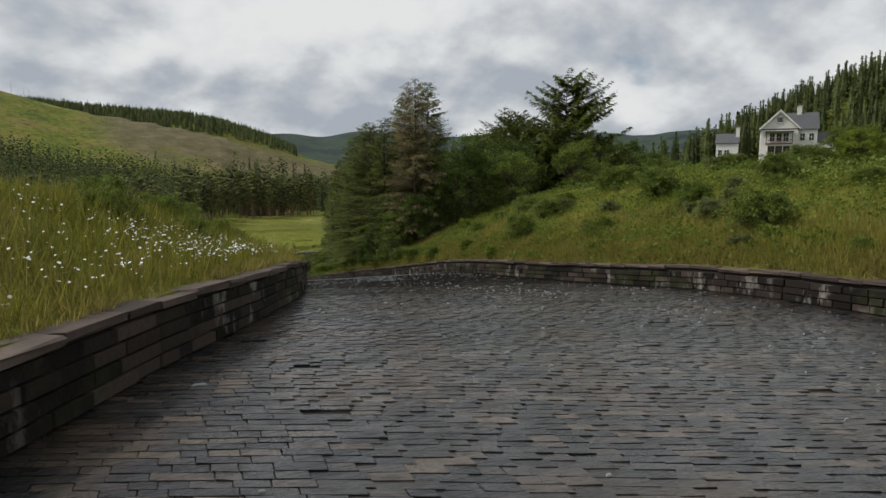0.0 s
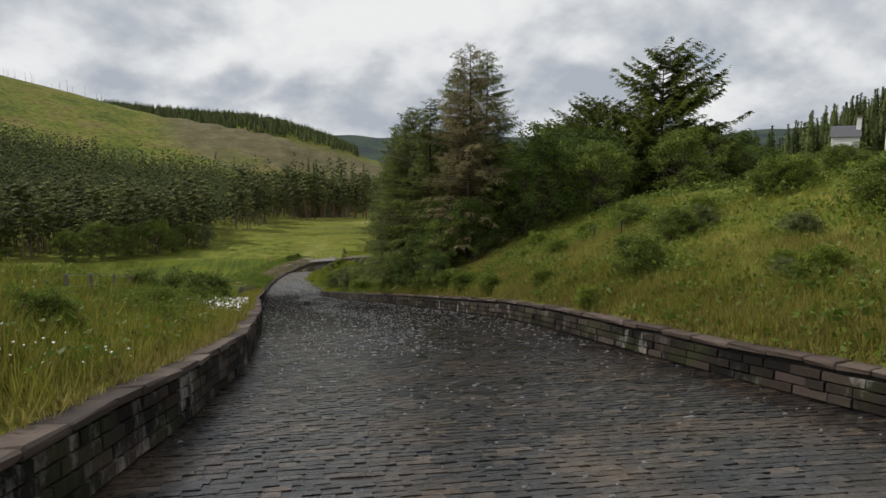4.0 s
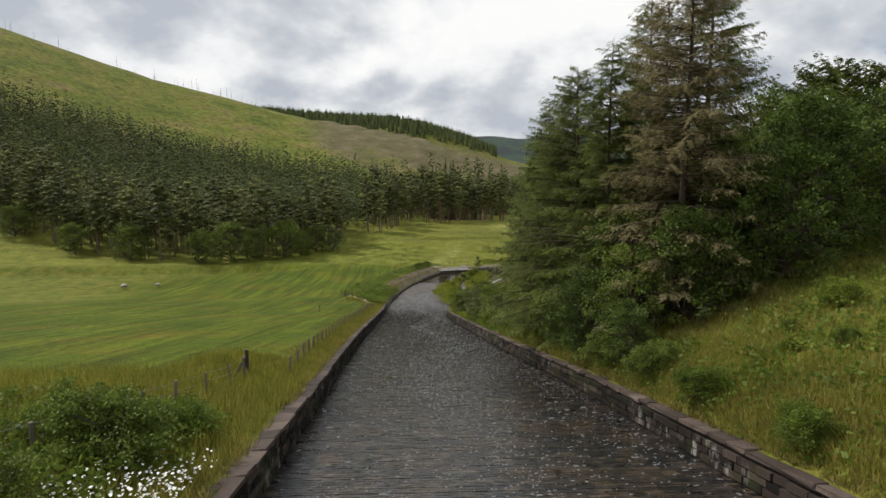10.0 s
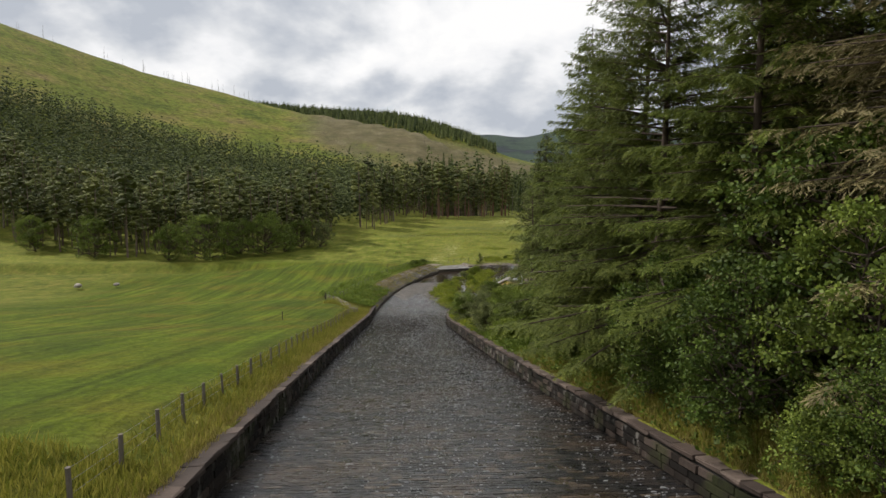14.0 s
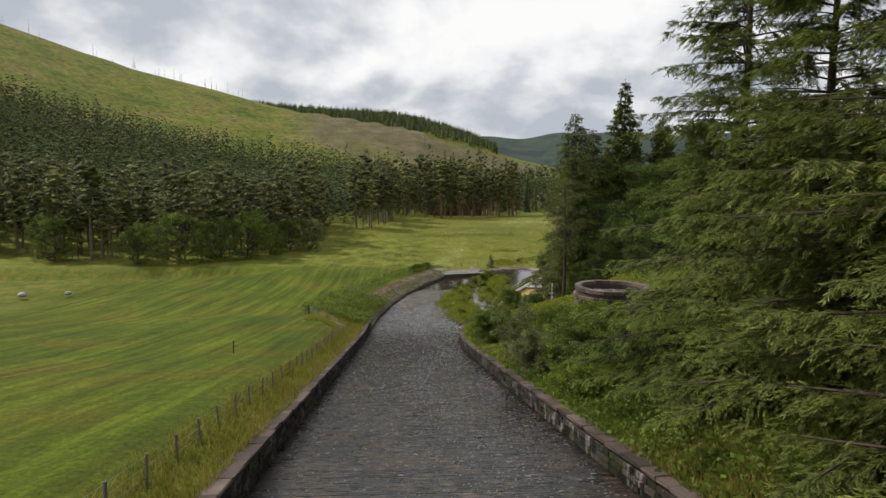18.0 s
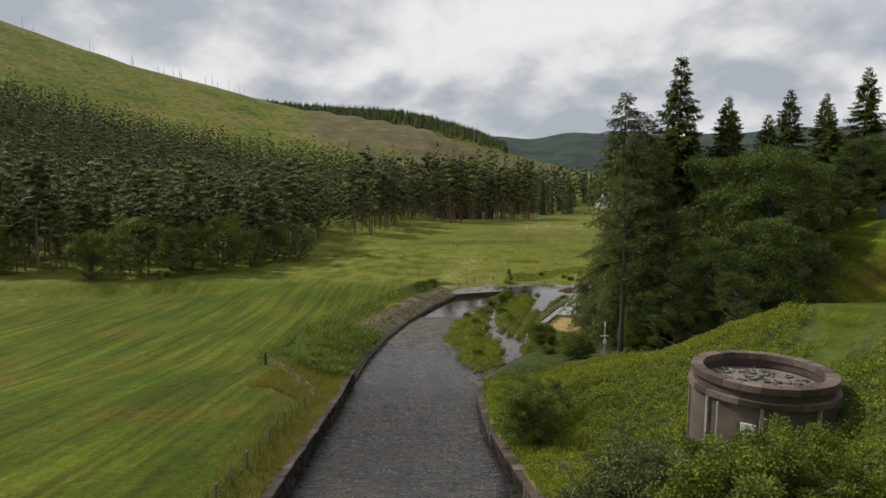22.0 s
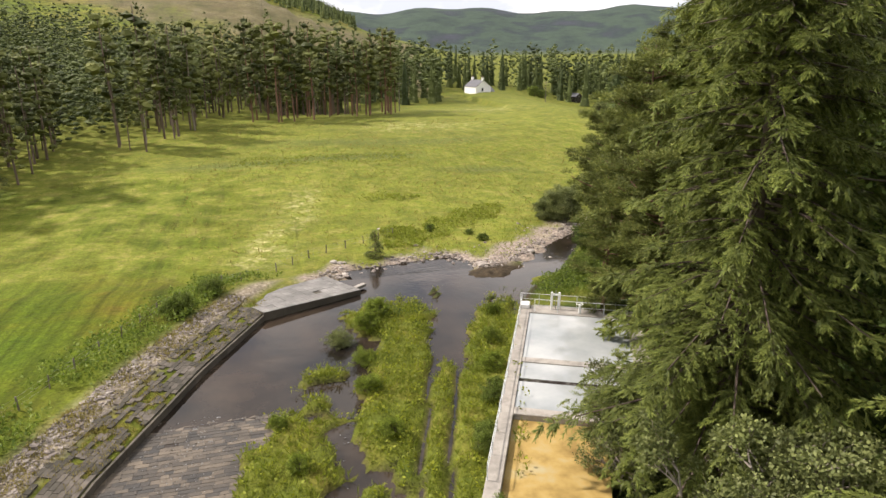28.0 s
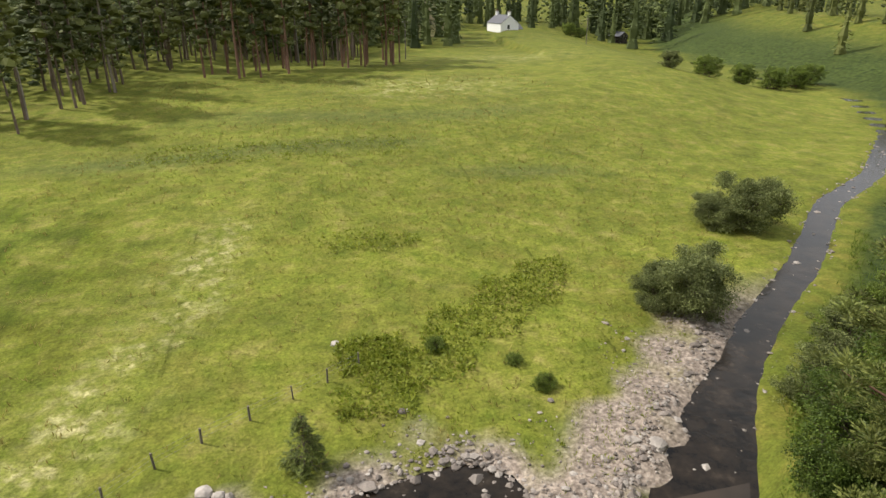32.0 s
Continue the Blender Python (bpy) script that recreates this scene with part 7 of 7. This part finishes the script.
def lodge():
    """The tall gabled house above the bank, its front turned to the valley."""
    ob = empty("gabled_house", 136.4, 87.2, 4.6, -46)
    tagged(ob, "cream gabled house with dark timber trim and slate roofs", "house")
    gabled(ob, 0, 9.2, 0, 9, 8.6, 13.2, "cream", True, 0.6)
    gabled(ob, 5.5, 14.0, 1.6, 10, 8.6, 13.0, "cream", False, 0.4)
    gabled(ob, 14.05, 18.6, 2.5, 8.5, 4.8, 7.4, "cream", False, 0.3)
    gabled(ob, -11.5, -5.6, 2, 9, 4.9, 7.6, "white", False, 0.3)
    chimney(ob, -5.9, 4.5, 6, 9.4, 1.0, "white")
    chimney(ob, 9.6, 5.8, 11, 15.0, 1.1)
    for s in (-1, 1):
        m = Matrix.Translation((4.6, -0.62, 13.42)) @ Matrix.Rotation(s * math.atan2(4.6, 4.6), 4, "Y")
        part("bargeboard", box(bmesh.new(), -0.2, 0.2, -0.08, 0.08, -7.2, 0.1, 0.01, m), M["white"], ob)
    part("gable_panel", box(bmesh.new(), 3.9, 5.3, -0.08, 0.0, 10.2, 11.6, 0.02), M["timber"], ob)
    window(ob, 4.6, 10.3, 0.9, 1.1, -0.1, (0, 1))
    bay = part("bay", box(bmesh.new(), 1.6, 7.6, -1.4, 0.0, -1.2, 4.2, 0.03), M["cream"], ob)
    for x in (2.7, 4.6, 6.5):
        window(bay, x, 1.0, 1.5, 2.6, -1.42, (1, 2), "brown_trim")
    bal = part("balcony", box(bmesh.new(), 1.3, 7.9, -1.7, 0.0, 4.2, 4.42, 0.02), M["brown_trim"], ob, "brown timber balcony")
    part("balustrade", box(bmesh.new(), 1.3, 7.9, -1.7, -1.6, 5.25, 5.38, 0.01), M["brown_trim"], bal)
    for k in range(14):
        x = 1.38 + k * 0.495
        part("baluster", box(bmesh.new(), x - 0.05, x + 0.05, -1.69, -1.61, 4.42, 5.25), M["brown_trim"], bal)
    for x in (1.4, 7.8):
        part("balcony_post", box(bmesh.new(), x - 0.1, x + 0.1, -1.7, -1.5, 4.42, 7.6, 0.01), M["brown_trim"], bal)
    part("balcony_hood", box(bmesh.new(), 1.1, 8.1, -1.9, 0.0, 7.55, 7.75, 0.02), M["slate"], bal)
    for x in (2.9, 4.6, 6.3):
        window(ob, x, 5.0, 1.2, 2.2, -0.02, (1, 1))
    part("timber_band", box(bmesh.new(), 0, 9.2, -0.06, 0.02, 8.2, 8.5, 0.01), M["timber"], ob)
    for x in (10.4, 12.6):
        window(ob, x, 5.2, 1.1, 1.9, 1.58, (1, 1))
        window(ob, x, 1.2, 1.1, 2.0, 1.58, (1, 1))
    for x in (15.6, 17.3):
        window(ob, x, 1.4, 1.0, 1.7, 2.48, (1, 1))
    window(ob, -8.6, 1.3, 1.2, 1.6, 1.98, (1, 1))
    window(ob, -10.4, 1.3, 1.0, 1.6, 1.98, (1, 1))


lodge()
add_bush(130.8, 90.2, 7.5, "dark clipped bush beside the house front", 41, 20, "broad")


def cottage():
    ob = empty("white_cottage", 116.5, 438, -27.6, 14)
    tagged(ob, "white rendered cottage with a slate roof and chimneys", "house")
    gabled(ob, -4.5, 4.5, 0, 11, 6.4, 9.6, "white", True, 0.2)
    gabled(ob, 4.5, 8.3, 1.5, 9.5, 3.4, 6.0, "white", False, 0.2)
    chimney(ob, 0, 0.7, 8.8, 11.0, 1.0, "white")
    chimney(ob, 0, 10.3, 8.8, 11.0, 1.0, "white")
    window(ob, -0.6, 4.2, 1.1, 1.6, -0.02, (0, 1))
    window(ob, 1.5, 0.9, 1.2, 1.7, -0.02, (0, 1))
    window(ob, 6.2, 1.0, 1.0, 1.4, 1.48, (0, 1))
    part("door", box(bmesh.new(), 3.0, 4.0, -0.06, 0.02, -0.2, 2.0, 0.01), M["timber"], ob)
    part("garden_wall", box(bmesh.new(), -8, 10, -4.2, -3.8, -1.5, 0.5, 0.03), M["wall"], ob)


cottage()


def shed(x, y):
    ob = tagged(empty("stone_shed", x, y, height_at(x, y), 20), "small grey stone shed at the field's far edge", "shed")
    gabled(ob, -2.5, 2.5, 0, 6, 3.0, 4.6, "wall", True, 0.2)
    part("door", box(bmesh.new(), -0.6, 0.6, -0.05, 0.02, 0, 2.0, 0.01), M["timber"], ob)


shed(163.0, 424.0)


def telegraph_pole(x, y, tall, label="weathered wooden telegraph pole with a crossarm"):
    ob = tagged(empty("telegraph_pole", x, y, height_at(x, y)), label, "pole")
    part("pole", rod(bmesh.new(), (0, 0, -0.5), (0, 0, tall), 0.16, 0.11, 10), M["post"], ob)
    part("crossarm", box(bmesh.new(), -0.8, 0.8, -0.06, 0.06, tall - 0.6, tall - 0.45, 0.01), M["post"], ob)
    for s in (-0.65, 0.65):
        part("insulator", rod(bmesh.new(), (s, 0, tall - 0.45), (s, 0, tall - 0.25), 0.05, 0.04), M["white"], ob)


telegraph_pole(120.0, 100.0, 9.0)
telegraph_pole(52.0, 336.0, 9.5)
telegraph_pole(130.0, 392.0, 9.0)


# ---- stones along the water ----
def stones(name, spots, size, label, seed):
    rng = np.random.default_rng(seed)
    bm = bmesh.new()
    bmesh.ops.create_icosphere(bm, subdivisions=1, radius=1.0)
    base = np.array([v.co[:] for v in bm.verts])
    tri = np.array([[v.index for v in f.verts] for f in bm.faces])
    bm.free()
    n = len(spots)
    x, y = np.asarray(spots, float).T
    z = np.maximum(height(x, y), POOL - 0.12)
    r = size * rng.lognormal(0, 0.5, n)
    v = base[None] * (1 + rng.normal(0, 0.16, (n, len(base), 1)))
    v = v * (r[:, None] * rng.uniform(0.6, 1.3, (n, 3)) * np.array((1, 1, 0.62)))[:, None]
    a = rng.uniform(0, 6.28, n)
    c, s = np.cos(a)[:, None], np.sin(a)[:, None]
    w = np.stack([x[:, None] + c * v[..., 0] - s * v[..., 1], y[:, None] + s * v[..., 0] + c * v[..., 1], z[:, None] + v[..., 2] + 0.1 * r[:, None]], -1)
    tagged(mesh_object(name, w.reshape(-1, 3), (np.arange(n)[:, None, None] * len(base) + tri).reshape(-1, 3), M["rock"]), label, "stones", kind="stuff")


rng = np.random.default_rng(12)
shore = []
SHORE = ((13.2, 190.9), (16.3, 191.6), (20.0, 192.6), (24.5, 193.6), (28.4, 194.6), (30.0, 191.7), (31.6, 188.9), (35.0, 190.4), (38.9, 194.3), (46.0, 200.4), (50.0, 203.6))
for (ax, ay), (bx, by) in zip(SHORE[:-1], SHORE[1:]):
    for k in range(130):
        t = rng.random()
        shore.append((ax + (bx - ax) * t + rng.normal(0, 0.5), ay + (by - ay) * t + abs(rng.normal(0, 1.3)) - 0.4))
stones("shore_stones", shore, 0.11, "pale rounded boulders and cobbles along the shore", 1)
bar = strewn(31, 1700, 24, 50, 190, 218, ok=lambda x, y: (river_gap(x, y) > 3.0) & (river_gap(x, y) < 7.5 + 2.5 * np.sin(x * 0.8)) & (x < np.interp(y, RIVER[:, 1], RIVER[:, 0]) - 1))
stones("shingle_bar", bar, 0.07, "dry shingle bar with weeds between the stones", 2)
bank = strewn(32, 5200, 2.9, 4.9, 147, 184, side=-1)
stones("rubble_strip", bank, 0.06, "strip of pale rubble above the pitching", 3)
stones("river_boulders", strewn(33, 9000, 34, 110, 188, 250, ok=lambda x, y: river_gap(x, y) < 1.9), 0.09, "wet stones standing out of the river", 4)
for x, y, s in ((38.4, 193.4, 0.55), (15.3, 195.4, 0.45), (16.0, 195.0, 0.35), (22.6, 207.2, 0.35), (-78.2, 164.5, 0.9), (-70, 166, 0.7)):
    z = max(height_at(x, y), POOL - 0.1)
    bm = bmesh.new()
    bmesh.ops.create_icosphere(bm, subdivisions=2, radius=s)
    r2 = random.Random(int(x * 10))
    for v in bm.verts:
        v.co *= r2.uniform(0.85, 1.12)
        v.co.z *= 0.6
    b = tagged(part("boulder", bm, M["rock"]), "pale grey boulder lying in the grass", "boulder")
    b.location = (x, y, z + 0.12 * s)
